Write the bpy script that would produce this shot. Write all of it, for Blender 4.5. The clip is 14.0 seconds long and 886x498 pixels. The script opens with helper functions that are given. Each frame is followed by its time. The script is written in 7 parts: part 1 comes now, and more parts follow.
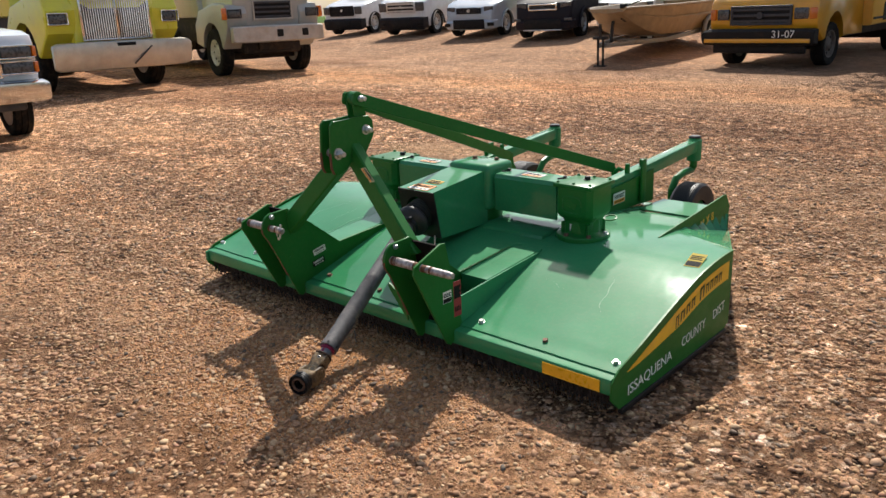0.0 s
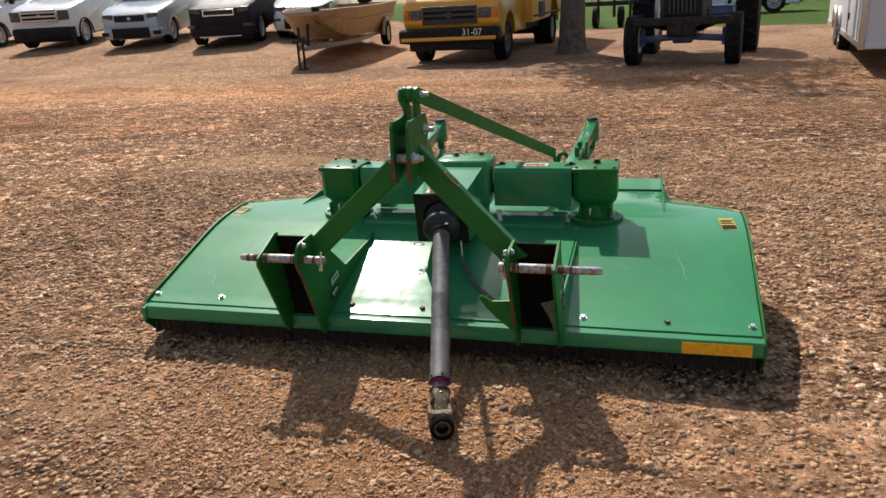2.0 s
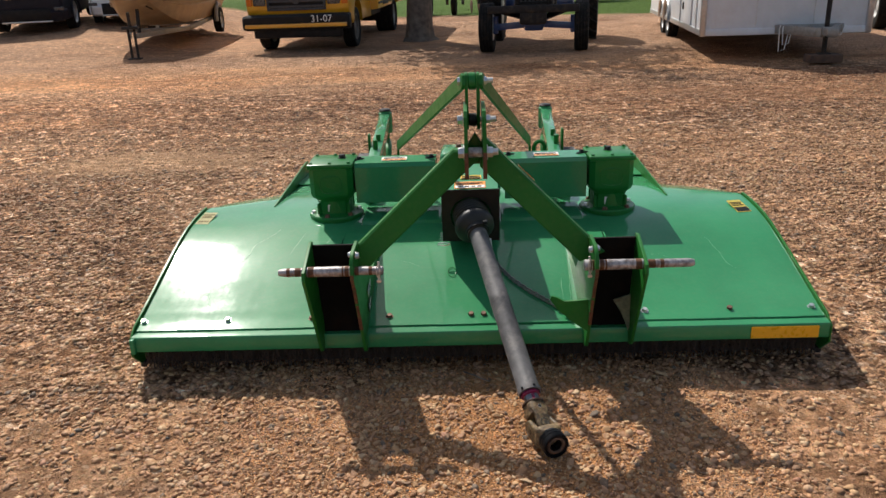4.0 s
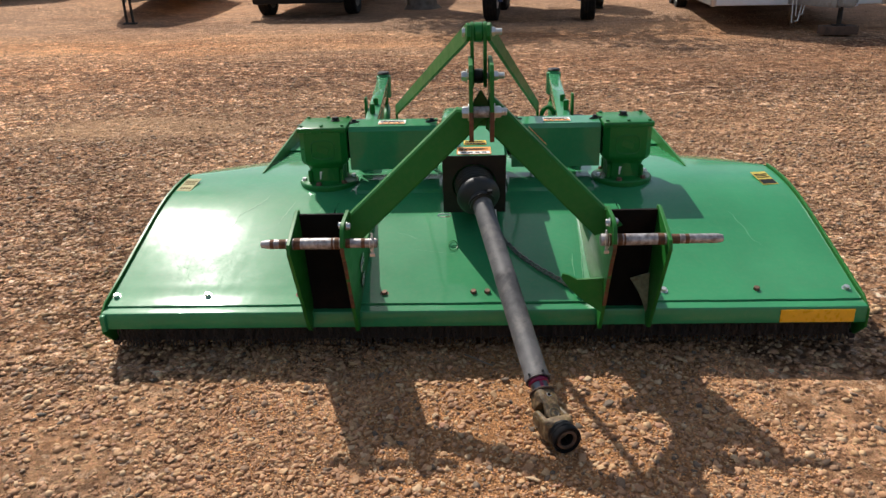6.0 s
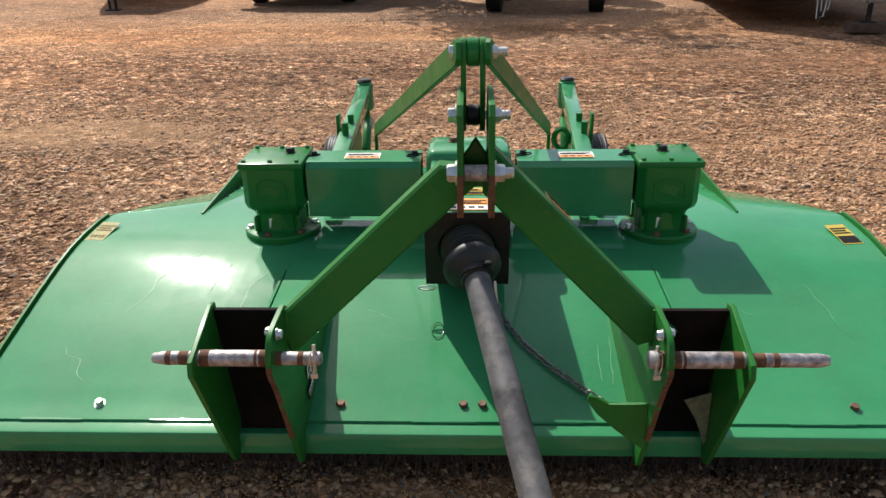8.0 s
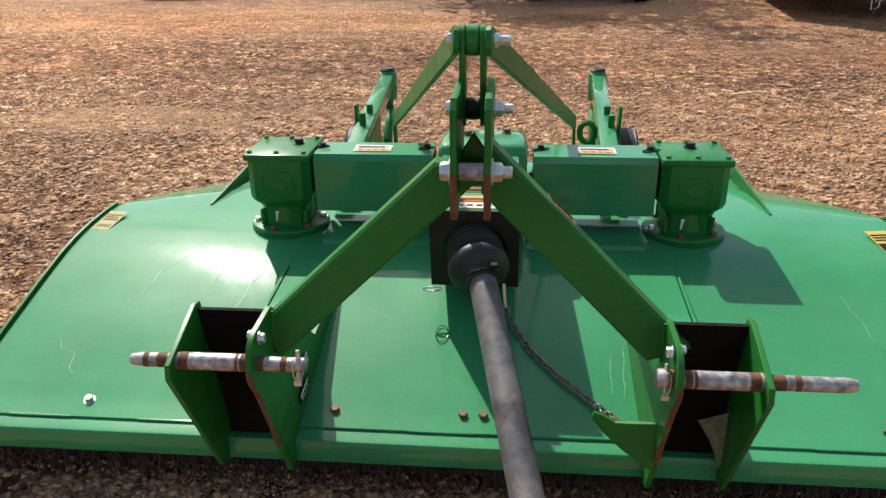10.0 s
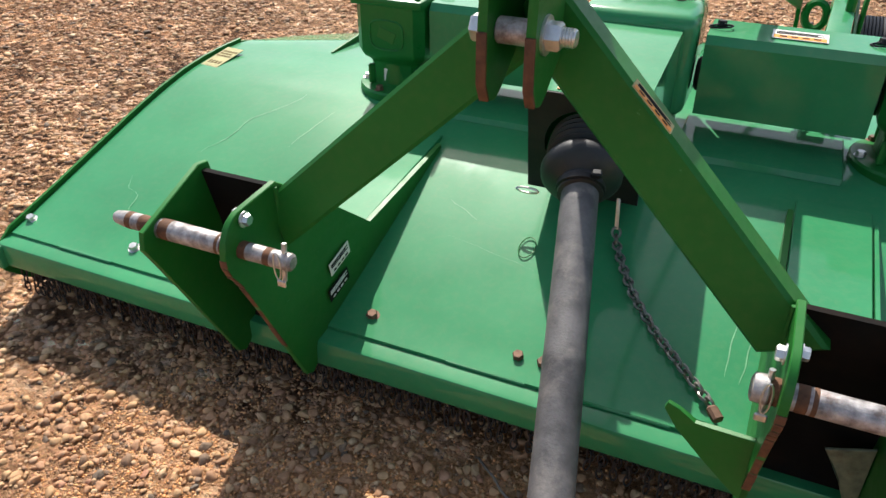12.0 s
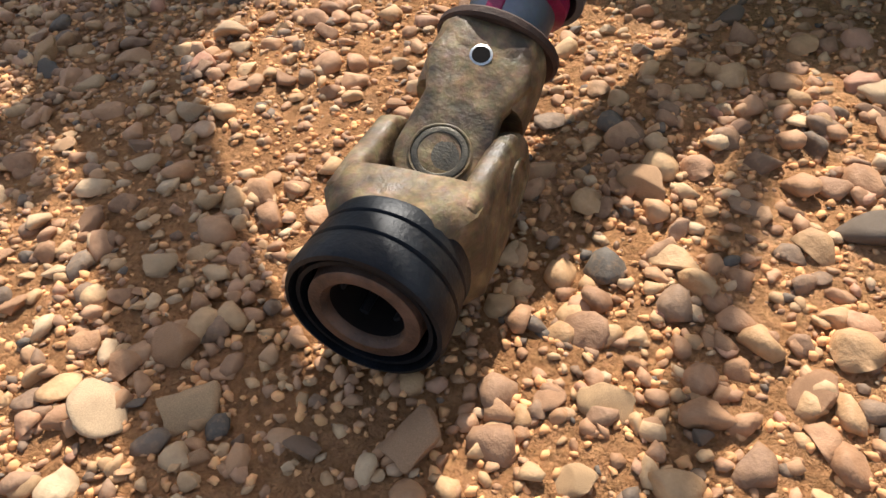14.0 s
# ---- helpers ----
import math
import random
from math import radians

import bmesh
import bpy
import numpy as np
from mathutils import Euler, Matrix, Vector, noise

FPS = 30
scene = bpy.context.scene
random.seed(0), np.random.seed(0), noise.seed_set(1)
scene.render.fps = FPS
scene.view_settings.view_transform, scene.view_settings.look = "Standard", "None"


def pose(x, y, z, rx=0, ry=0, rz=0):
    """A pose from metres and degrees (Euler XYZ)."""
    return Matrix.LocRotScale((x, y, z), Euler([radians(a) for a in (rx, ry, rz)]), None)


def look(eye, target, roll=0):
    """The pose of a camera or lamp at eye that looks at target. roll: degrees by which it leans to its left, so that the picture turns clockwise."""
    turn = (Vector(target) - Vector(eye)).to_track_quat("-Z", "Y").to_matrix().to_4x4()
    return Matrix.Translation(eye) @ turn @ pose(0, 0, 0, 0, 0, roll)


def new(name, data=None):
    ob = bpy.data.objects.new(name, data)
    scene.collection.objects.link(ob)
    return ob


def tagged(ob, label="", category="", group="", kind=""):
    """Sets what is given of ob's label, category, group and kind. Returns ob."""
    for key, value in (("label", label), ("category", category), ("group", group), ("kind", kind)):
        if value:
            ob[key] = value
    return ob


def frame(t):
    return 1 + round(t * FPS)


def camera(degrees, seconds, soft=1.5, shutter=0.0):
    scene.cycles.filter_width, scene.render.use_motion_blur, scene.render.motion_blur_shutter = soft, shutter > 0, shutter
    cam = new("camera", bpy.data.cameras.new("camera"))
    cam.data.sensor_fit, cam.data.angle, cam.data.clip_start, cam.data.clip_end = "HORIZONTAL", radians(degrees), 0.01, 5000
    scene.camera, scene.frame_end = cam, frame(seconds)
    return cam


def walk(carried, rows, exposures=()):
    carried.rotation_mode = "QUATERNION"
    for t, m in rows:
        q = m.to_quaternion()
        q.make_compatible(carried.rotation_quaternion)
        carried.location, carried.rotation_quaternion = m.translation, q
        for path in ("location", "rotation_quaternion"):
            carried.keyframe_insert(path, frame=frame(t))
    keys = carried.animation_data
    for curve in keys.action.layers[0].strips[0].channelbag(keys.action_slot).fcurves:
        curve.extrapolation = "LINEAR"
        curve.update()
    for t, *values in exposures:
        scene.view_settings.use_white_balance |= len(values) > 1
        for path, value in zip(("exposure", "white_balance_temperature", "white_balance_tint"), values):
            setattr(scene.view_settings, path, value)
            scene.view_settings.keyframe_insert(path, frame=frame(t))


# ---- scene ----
cam = camera(60.6, 14.0)
PATH = [
    (0, (2.48, -2.101, 1.416), (1.182, -0.702, 0.816), -2.3),
    (0.5, (2.118, -2.323, 1.395), (1.001, -0.78, 0.786), -2.5),
    (1, (1.699, -2.517, 1.397), (0.776, -0.852, 0.785), -2.8),
    (1.5, (1.319, -2.658, 1.413), (0.599, -0.897, 0.797), -3.0),
    (2, (0.885, -2.658, 1.402), (0.357, -0.832, 0.778), -3.2),
    (2.2, (0.732, -2.669, 1.4), (0.275, -0.827, 0.77), -3.3),
    (4.3, (-0.026, -2.513, 1.403), (-0.071, -0.631, 0.727), -1.9),
    (4.5, (-0.014, -2.508, 1.403), (-0.048, -0.627, 0.724), -1.7),
    (5, (-0.006, -2.501, 1.405), (-0.035, -0.626, 0.709), -1.6),
    (5.5, (-0.03, -2.471, 1.375), (-0.077, -0.604, 0.658), -1.6),
    (6, (-0.022, -2.296, 1.31), (-0.094, -0.438, 0.574), -1.6),
    (6.5, (0.073, -2.028, 1.3), (-0.013, -0.173, 0.557), -1.3),
    (7, (0.066, -1.806, 1.308), (-0.022, 0.049, 0.564), -1.1),
    (7.5, (0.005, -1.611, 1.291), (-0.071, 0.244, 0.546), -0.8),
    (7.7, (0.005, -1.565, 1.295), (-0.067, 0.286, 0.542), -0.9),
    (10, (0.088, -1.407, 1.277), (-0.087, 0.423, 0.489), -0.8),
    (10.5, (0.204, -1.314, 1.276), (-0.066, 0.492, 0.461), -0.8),
    (11, (0.266, -1.233, 1.272), (-0.133, 0.526, 0.409), -0.6),
    (11.5, (0.269, -1.091, 1.226), (-0.272, 0.586, 0.28), -0.3),
    (12, (0.305, -0.959, 1.132), (-0.385, 0.582, 0.06), -0.0),
    (12.5, (0.398, -0.857, 0.958), (-0.485, 0.454, -0.268), 0.1),
    (13, (0.43, -0.816, 0.715), (-0.52, 0.287, -0.656), -2.1),
    (13.5, (0.464, -0.739, 0.523), (-0.527, 0.262, -0.897), -5.1),
    (14, (0.438, -0.683, 0.315), (-0.592, 0.322, -1.073), -6.7),
]
walk(cam, [(t, look(eye, target, roll)) for t, eye, target, roll in PATH], [(0.0, 0.45), (2.2, 0.33), (5.0, 0.32), (7.5, 0.52), (10.0, 0.68), (11.0, 0.78), (12.0, 0.90), (13.0, 1.02), (14.0, 1.02)])

# ---- world, sun ----
SUN_TO = Vector((-0.48, 0.83, 1.0)).normalized()
world = bpy.data.worlds.new("sky")
scene.world = world
world.use_nodes = True
wn, wl = world.node_tree.nodes, world.node_tree.links
wn.clear()
sky = wn.new("ShaderNodeTexSky")
sky.sky_type = 'NISHITA'
sky.sun_disc = False
sky.sun_elevation = math.asin(SUN_TO.z)
sky.sun_rotation = math.atan2(SUN_TO.x, SUN_TO.y)
sky.dust_density = 2.0
wtc = wn.new("ShaderNodeTexCoord")
wmap = wn.new("ShaderNodeMapping")
wmap.inputs["Scale"].default_value = (1.0, 1.0, 2.2)
wnoise = wn.new("ShaderNodeTexNoise")
wnoise.inputs["Scale"].default_value = 3.6
wnoise.inputs["Detail"].default_value = 7.0
wramp = wn.new("ShaderNodeValToRGB")
wramp.color_ramp.elements[0].position, wramp.color_ramp.elements[1].position = 0.50, 0.70
wmix = wn.new("ShaderNodeMix")
wmix.data_type = 'RGBA'
wmix.inputs["B"].default_value = (6.2, 6.6, 7.2, 1)
wbg = wn.new("ShaderNodeBackground")
wbg.inputs["Strength"].default_value = 0.092
wout = wn.new("ShaderNodeOutputWorld")
wl.new(wtc.outputs["Generated"], wmap.inputs["Vector"])
wl.new(wmap.outputs["Vector"], wnoise.inputs["Vector"])
wl.new(wnoise.outputs["Fac"], wramp.inputs["Fac"])
wl.new(wramp.outputs["Color"], wmix.inputs["Factor"])
wl.new(sky.outputs["Color"], wmix.inputs["A"])
wl.new(wmix.outputs["Result"], wbg.inputs["Color"])
wl.new(wbg.outputs["Background"], wout.inputs["Surface"])

sun_data = bpy.data.lights.new("sun", 'SUN')
sun_data.energy, sun_data.angle, sun_data.color = 4.3, radians(0.6), (1.0, 0.95, 0.875)
sun = new("sun", sun_data)
sun.matrix_world = look(SUN_TO * 30, (0, 0, 0))


# ---- materials ----
def nodes_of(name):
    m = bpy.data.materials.new(name)
    m.use_nodes = True
    nt = m.node_tree
    return m, nt.nodes, nt.links, nt.nodes["Principled BSDF"]


def noise_node(n, l, scale, detail=4.0, rough=0.55, coord="Object", stretch=None):
    tc = n.new("ShaderNodeTexCoord")
    t = n.new("ShaderNodeTexNoise")
    t.inputs["Scale"].default_value, t.inputs["Detail"].default_value, t.inputs["Roughness"].default_value = scale, detail, rough
    if stretch:
        mp = n.new("ShaderNodeMapping")
        mp.inputs["Scale"].default_value = stretch
        l.new(tc.outputs[coord], mp.inputs["Vector"])
        l.new(mp.outputs["Vector"], t.inputs["Vector"])
    else:
        l.new(tc.outputs[coord], t.inputs["Vector"])
    return t


def ramp_node(n, l, source, stops):
    r = n.new("ShaderNodeValToRGB")
    els = r.color_ramp.elements
    while len(els) < len(stops):
        els.new(0.5)
    for e, (p, c) in zip(els, stops):
        e.position = p
        e.color = (*c, 1) if len(c) == 3 else c
    l.new(source, r.inputs["Fac"])
    return r


def mixc(n, l, fac, a, b, mode='MIX'):
    m = n.new("ShaderNodeMix")
    m.data_type, m.blend_type = 'RGBA', mode
    for key, v in (("Factor", fac), ("A", a), ("B", b)):
        if isinstance(v, (int, float)):
            m.inputs[key].default_value = v
        elif isinstance(v, tuple):
            m.inputs[key].default_value = (*v, 1)
        else:
            l.new(v, m.inputs[key])
    return m.outputs["Result"]


def bump_node(n, l, height, strength, dist=0.002, under=None):
    b = n.new("ShaderNodeBump")
    b.inputs["Strength"].default_value, b.inputs["Distance"].default_value = strength, dist
    l.new(height, b.inputs["Height"])
    if under:
        l.new(under, b.inputs["Normal"])
    return b.outputs["Normal"]


def plain(name, col, rough=0.5, metal=0.0, var=0.18, scale=14.0, bump=0.12, dirt=None, dirt_amt=0.3, coat=0.0, spec=0.5):
    """A painted, moulded or metal surface with mottling at two scales, dirt and fine relief."""
    m, n, l, b = nodes_of(name)
    a = noise_node(n, l, scale, 5)
    f = noise_node(n, l, scale * 9, 3)
    dark = tuple(c * (1 - var) for c in col)
    light = tuple(min(1, c * (1 + var)) for c in col)
    r = ramp_node(n, l, a.outputs["Fac"], [(0.3, dark), (0.7, light)])
    c = mixc(n, l, 0.12, r.outputs["Color"], f.outputs["Color"], 'OVERLAY')
    if dirt:
        d = noise_node(n, l, scale * 0.45, 8, 0.7)
        dr = ramp_node(n, l, d.outputs["Fac"], [(0.5, (0, 0, 0)), (0.75, (dirt_amt,) * 3)])
        c = mixc(n, l, dr.outputs["Color"], c, dirt)
    l.new(c, b.inputs["Base Color"])
    rr = n.new("ShaderNodeMapRange")
    rr.inputs["To Min"].default_value, rr.inputs["To Max"].default_value = max(0.03, rough - 0.1), min(1, rough + 0.12)
    l.new(a.outputs["Fac"], rr.inputs["Value"])
    l.new(rr.outputs["Result"], b.inputs["Roughness"])
    b.inputs["Metallic"].default_value = metal
    b.inputs["Coat Weight"].default_value = coat
    b.inputs["Coat Roughness"].default_value = 0.08
    b.inputs["Specular IOR Level"].default_value = spec
    if bump:
        l.new(bump_node(n, l, f.outputs["Fac"], bump, 0.001), b.inputs["Normal"])
    return m


DUST = (0.42, 0.27, 0.15)


def green_paint(name, col, rough, dust, coat=0.15, spec=0.5, haze=None):
    m, n, l, b = nodes_of(name)
    big = noise_node(n, l, 3.0, 6, 0.6)
    fine = noise_node(n, l, 60.0, 4, 0.6)
    scr = noise_node(n, l, 26.0, 9, 0.75, stretch=(1.0, 0.45, 1.0))
    c0 = ramp_node(n, l, big.outputs["Fac"], [(0.3, tuple(v * 0.86 for v in col)), (0.7, tuple(v * 1.14 for v in col))])
    du = ramp_node(n, l, fine.outputs["Fac"], [(0.45, (0, 0, 0)), (0.85, (dust,) * 3)])
    c1 = mixc(n, l, du.outputs["Color"], c0.outputs["Color"], DUST)
    sc = ramp_node(n, l, scr.outputs["Fac"], [(0.68, (0, 0, 0)), (0.72, (0.5,) * 3), (0.76, (0, 0, 0))])
    c2 = mixc(n, l, sc.outputs["Color"], c1, (0.16, 0.36, 0.20))
    l.new(c2, b.inputs["Base Color"])
    rr = ramp_node(n, l, scr.outputs["Fac"], [(0.3, (rough * 0.85,) * 3), (0.8, (min(1, rough * 1.4),) * 3)])
    l.new(rr.outputs["Color"], b.inputs["Roughness"])
    smear = noise_node(n, l, 1.7, 6, 0.62)
    cw = ramp_node(n, l, smear.outputs["Fac"], [(0.34, (coat * 0.55,) * 3), (0.66, (coat * 1.5,) * 3)])
    l.new(cw.outputs["Color"], b.inputs["Coat Weight"])
    b.inputs["Specular IOR Level"].default_value = spec
    b.inputs["Coat Roughness"].default_value = haze or rough * 0.5
    wav = noise_node(n, l, 5.0, 2, 0.4)
    n1 = bump_node(n, l, wav.outputs["Fac"], 0.25, 0.006)
    l.new(bump_node(n, l, fine.outputs["Fac"], 0.05, 0.001, n1), b.inputs["Normal"])
    return m


GREEN = green_paint("green_paint", (0.030, 0.222, 0.086), 0.085, 0.06, 0.20, 0.28, 0.48)
GREEN_FRAME = green_paint("green_frame_paint", (0.014, 0.138, 0.020), 0.40, 0.04, 0.03, 0.22)
GREEN_CAST = green_paint("green_cast_paint", (0.010, 0.142, 0.026), 0.30, 0.03, 0.05, 0.28)
STEEL = plain("worn_steel", (0.36, 0.335, 0.325), 0.46, 0.45, 0.6, 60, 0.5, (0.13, 0.055, 0.03), 0.95)
ZINC = plain("zinc_bolt", (0.62, 0.62, 0.60), 0.35, 0.9, 0.15, 60, 0.15, (0.3, 0.2, 0.12), 0.3)
RUST = plain("rust", (0.13, 0.058, 0.028), 0.8, 0.2, 0.4, 60, 0.5)
BOLT_RUST = plain("rusty_bolt", (0.16, 0.09, 0.06), 0.65, 0.5, 0.4, 90, 0.4)
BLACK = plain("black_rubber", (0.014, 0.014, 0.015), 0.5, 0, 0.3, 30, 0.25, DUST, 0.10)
BLACK_STEEL = plain("black_painted_steel", (0.008, 0.008, 0.009), 0.45, 0, 0.3, 20, 0.15, DUST, 0.04, 0.0, 0.3)
TUBE_GREY = plain("grey_plastic_tube", (0.082, 0.078, 0.080), 0.62, 0, 0.45, 24, 0.6, (0.24, 0.21, 0.19), 0.85)
INNER_TUBE = plain("greasy_steel_tube", (0.16, 0.165, 0.18), 0.35, 0.6, 0.3, 40, 0.3)
GREASE_RED = plain("red_grease", (0.22, 0.008, 0.05), 0.3, 0, 0.3, 60, 0.5)
def muddy_iron():
    """Rough casting, oily and dark where the dried mud has worn off."""
    m, n, l, b = nodes_of("muddy_cast_iron")
    big = noise_node(n, l, 24.0, 7, 0.65)
    fine = noise_node(n, l, 150.0, 6, 0.7)
    pit = noise_node(n, l, 70.0, 5, 0.6)
    base = ramp_node(n, l, pit.outputs["Fac"], [(0.30, (0.055, 0.034, 0.016)), (0.50, (0.145, 0.092, 0.042)), (0.72, (0.31, 0.210, 0.105))])
    oil = ramp_node(n, l, big.outputs["Fac"], [(0.36, (0.90,) * 3), (0.46, (0.30,) * 3), (0.56, (0.0,) * 3)])
    c = mixc(n, l, oil.outputs["Color"], base.outputs["Color"], (0.034, 0.023, 0.013))
    c = mixc(n, l, 0.45, c, fine.outputs["Color"], 'OVERLAY')
    l.new(c, b.inputs["Base Color"])
    ro = ramp_node(n, l, big.outputs["Fac"], [(0.40, (0.42,) * 3), (0.60, (0.8,) * 3)])
    l.new(ro.outputs["Color"], b.inputs["Roughness"])
    b.inputs["Specular IOR Level"].default_value = 0.4
    n1 = bump_node(n, l, pit.outputs["Fac"], 0.5, 0.003)
    l.new(bump_node(n, l, fine.outputs["Fac"], 0.5, 0.0012, n1), b.inputs["Normal"])
    return m


YOKE = muddy_iron()
COLLAR_BLACK = plain("black_collar", (0.006, 0.007, 0.009), 0.45, 0, 0.5, 40, 0.35, (0.07, 0.055, 0.04), 0.4, 0.0, 0.2)
YELLOW = plain("yellow_decal", (0.80, 0.48, 0.02), 0.4, 0, 0.08, 20, 0.03, DUST, 0.25)
AMBER = plain("amber_reflector", (0.78, 0.39, 0.01), 0.28, 0, 0.12, 40, 0.1)
DECAL_DARK = plain("dark_green_decal_print", (0.008, 0.045, 0.02), 0.4, 0, 0.1, 20, 0.0)
WHITE_STENCIL = plain("white_stencil_paint", (0.72, 0.80, 0.74), 0.6, 0, 0.15, 60, 0.1, (0.05, 0.2, 0.08), 0.3)
STICKER_WHITE = plain("white_sticker", (0.75, 0.73, 0.68), 0.45, 0, 0.08, 40, 0.02, DUST, 0.3)
STICKER_BLACK = plain("black_sticker_print", (0.015, 0.015, 0.015), 0.75, 0, 0.1, 40, 0.0, None, 0, 0.0, 0.12)
STICKER_RED = plain("red_sticker_print", (0.30, 0.02, 0.03), 0.45, 0, 0.1, 40, 0.0)
STICKER_ORANGE = plain("orange_sticker_print", (0.75, 0.26, 0.02), 0.45, 0, 0.1, 40, 0.0)
GUARD_STEEL = plain("dark_rusty_chain", (0.034, 0.025, 0.020), 0.62, 0.3, 0.5, 90, 0.3, (0.05, 0.022, 0.012), 0.7)
CHAIN_STEEL = plain("chain_steel", (0.22, 0.22, 0.20), 0.40, 0.8, 0.3, 80, 0.2, (0.2, 0.1, 0.05), 0.5)
WOOD = plain("old_wood", (0.10, 0.055, 0.035), 0.85, 0, 0.35, 12, 0.5)


# ---- mesh helpers ----
def shade(me, angle=35):
    me.polygons.foreach_set("use_smooth", [True] * len(me.polygons))
    bm = bmesh.new()
    bm.from_mesh(me)
    lim = radians(angle)
    for e in bm.edges:
        e.smooth = len(e.link_faces) == 2 and e.calc_face_angle(0) < lim
    bm.to_mesh(me)
    bm.free()


def part(name, bm, material, parent=None, label="", angle=35):
    """Links bm as one mesh object, under a thing or part if given."""
    me = bpy.data.meshes.new(name)
    bmesh.ops.recalc_face_normals(bm, faces=bm.faces)
    bm.to_mesh(me)
    bm.free()
    shade(me, angle)
    me.materials.append(material)
    ob = new(name, me)
    if parent:
        ob.parent = parent
    if label:
        ob["label"] = label
    return ob


def thing(name, label, category, m=None, group="", kind=""):
    e = new(name)
    e.empty_display_size = 0.1
    if m is not None:
        e.matrix_world = m
    return tagged(e, label, category, group, kind)


def box(bm, c, s, rot=(0, 0, 0), bev=0.004, seg=2):
    r = bmesh.ops.create_cube(bm, size=1)
    vs = r["verts"]
    bmesh.ops.scale(bm, vec=s, verts=vs)
    if bev:
        es = list({e for v in vs for e in v.link_edges})
        out = bmesh.ops.bevel(bm, geom=es, offset=min(bev, min(s) * 0.45), segments=seg, affect='EDGES', profile=0.5)
        vs = list({v for f in out["faces"] for v in f.verts} | {v for v in vs if v.is_valid})
    bmesh.ops.transform(bm, matrix=pose(*c, *rot), verts=vs)
    return vs


def bar(bm, a, b, w, t, up=(0, 0, 1), bev=0.004):
    """A box from a to b, w across up, t along up."""
    a, b = Vector(a), Vector(b)
    d = (b - a).normalized()
    s = d.cross(Vector(up)).normalized()
    u = s.cross(d)
    m = Matrix((s, d, u)).transposed().to_4x4()
    m.translation = (a + b) / 2
    vs = box(bm, (0, 0, 0), (w, (b - a).length, t), bev=bev)
    bmesh.ops.transform(bm, matrix=m, verts=vs)


def slab(bm, pts, thick, bev=0.0):
    """A flat polygon of points, thickened along the vector thick."""
    thick = Vector(thick)
    lo = [bm.verts.new(Vector(p) - thick / 2) for p in pts]
    hi = [bm.verts.new(Vector(p) + thick / 2) for p in pts]
    k = len(pts)
    fs = [bm.faces.new(lo[::-1]), bm.faces.new(hi)]
    for i in range(k):
        fs.append(bm.faces.new((lo[i], lo[(i + 1) % k], hi[(i + 1) % k], hi[i])))
    if bev:
        es = {e for f in fs[:2] for e in f.edges}
        bmesh.ops.bevel(bm, geom=list(es), offset=bev, segments=1, affect='EDGES')


def lathe(bm, prof, a, d, seg=24, cap=True):
    """A profile of (radius, height) turned about the axis from a along d."""
    a, d = Vector(a), Vector(d).normalized()
    q = d.to_track_quat('Z', 'Y')
    rings = []
    for r, h in prof:
        rings.append([bm.verts.new(a + q @ Vector((r * math.cos(2 * math.pi * i / seg), r * math.sin(2 * math.pi * i / seg), h))) for i in range(seg)])
    for p, s in zip(rings, rings[1:]):
        for i in range(seg):
            bm.faces.new((p[i], p[(i + 1) % seg], s[(i + 1) % seg], s[i]))
    if cap:
        bm.faces.new(rings[0][::-1])
        bm.faces.new(rings[-1])


def rod(bm, a, b, r, seg=14, ch=0.15):
    a, b = Vector(a), Vector(b)
    n = (b - a).length
    c = min(r * ch, n * 0.2)
    lathe(bm, [(r - c, 0), (r, c), (r, n - c), (r - c, n)], a, b - a, seg)


def sweep(bm, pts, r, seg=8, closed=False):
    """A round bar along a path."""
    pts = [Vector(p) for p in pts]
    k = len(pts)
    rings, prev = [], None
    for i, p in enumerate(pts):
        if closed:
            d = pts[(i + 1) % k] - pts[i - 1]
        else:
            d = pts[min(i + 1, k - 1)] - pts[max(i - 1, 0)]
        d.normalize()
        if prev is None:
            u = d.orthogonal().normalized()
        else:
            u = (prev - d * prev.dot(d)).normalized()
        prev = u
        w = d.cross(u)
        rings.append([bm.verts.new(p + r * (math.cos(2 * math.pi * j / seg) * u + math.sin(2 * math.pi * j / seg) * w)) for j in range(seg)])
    for i in range(k if closed else k - 1):
        p, s = rings[i], rings[(i + 1) % k]
        for j in range(seg):
            bm.faces.new((p[j], p[(j + 1) % seg], s[(j + 1) % seg], s[j]))
    if not closed:
        bm.faces.new(rings[0][::-1])
        bm.faces.new(rings[-1])


def hexbolt(bm, p, d, r=0.014, washer=True):
    """A hexagon head on a washer, at p facing d."""
    p, d = Vector(p), Vector(d).normalized()
    if washer:
        lathe(bm, [(r * 1.35, 0), (r * 1.35, r * 0.2)], p, d, 14)
    lathe(bm, [(r, 0), (r, r * 0.75), (r * 0.85, r * 0.95)], p + d * r * 0.2, d, 6)


# ---- ground ----
def ground_z(x, y):
    far = max(0.0, math.hypot(x, y) - 12.0)
    # a bank shaped so that the row of parked cars fits the camera's view
    bank = min(6.0, max(0.0, 0.237 * x + 0.97 * y - 10.5))
    f = min(1.0, max(0.0, (-6.0 - x) / 4.0))
    return 0.0165 * min(far, 16.0) - 0.006 + 0.085 * bank * f * f * (3 - 2 * f)


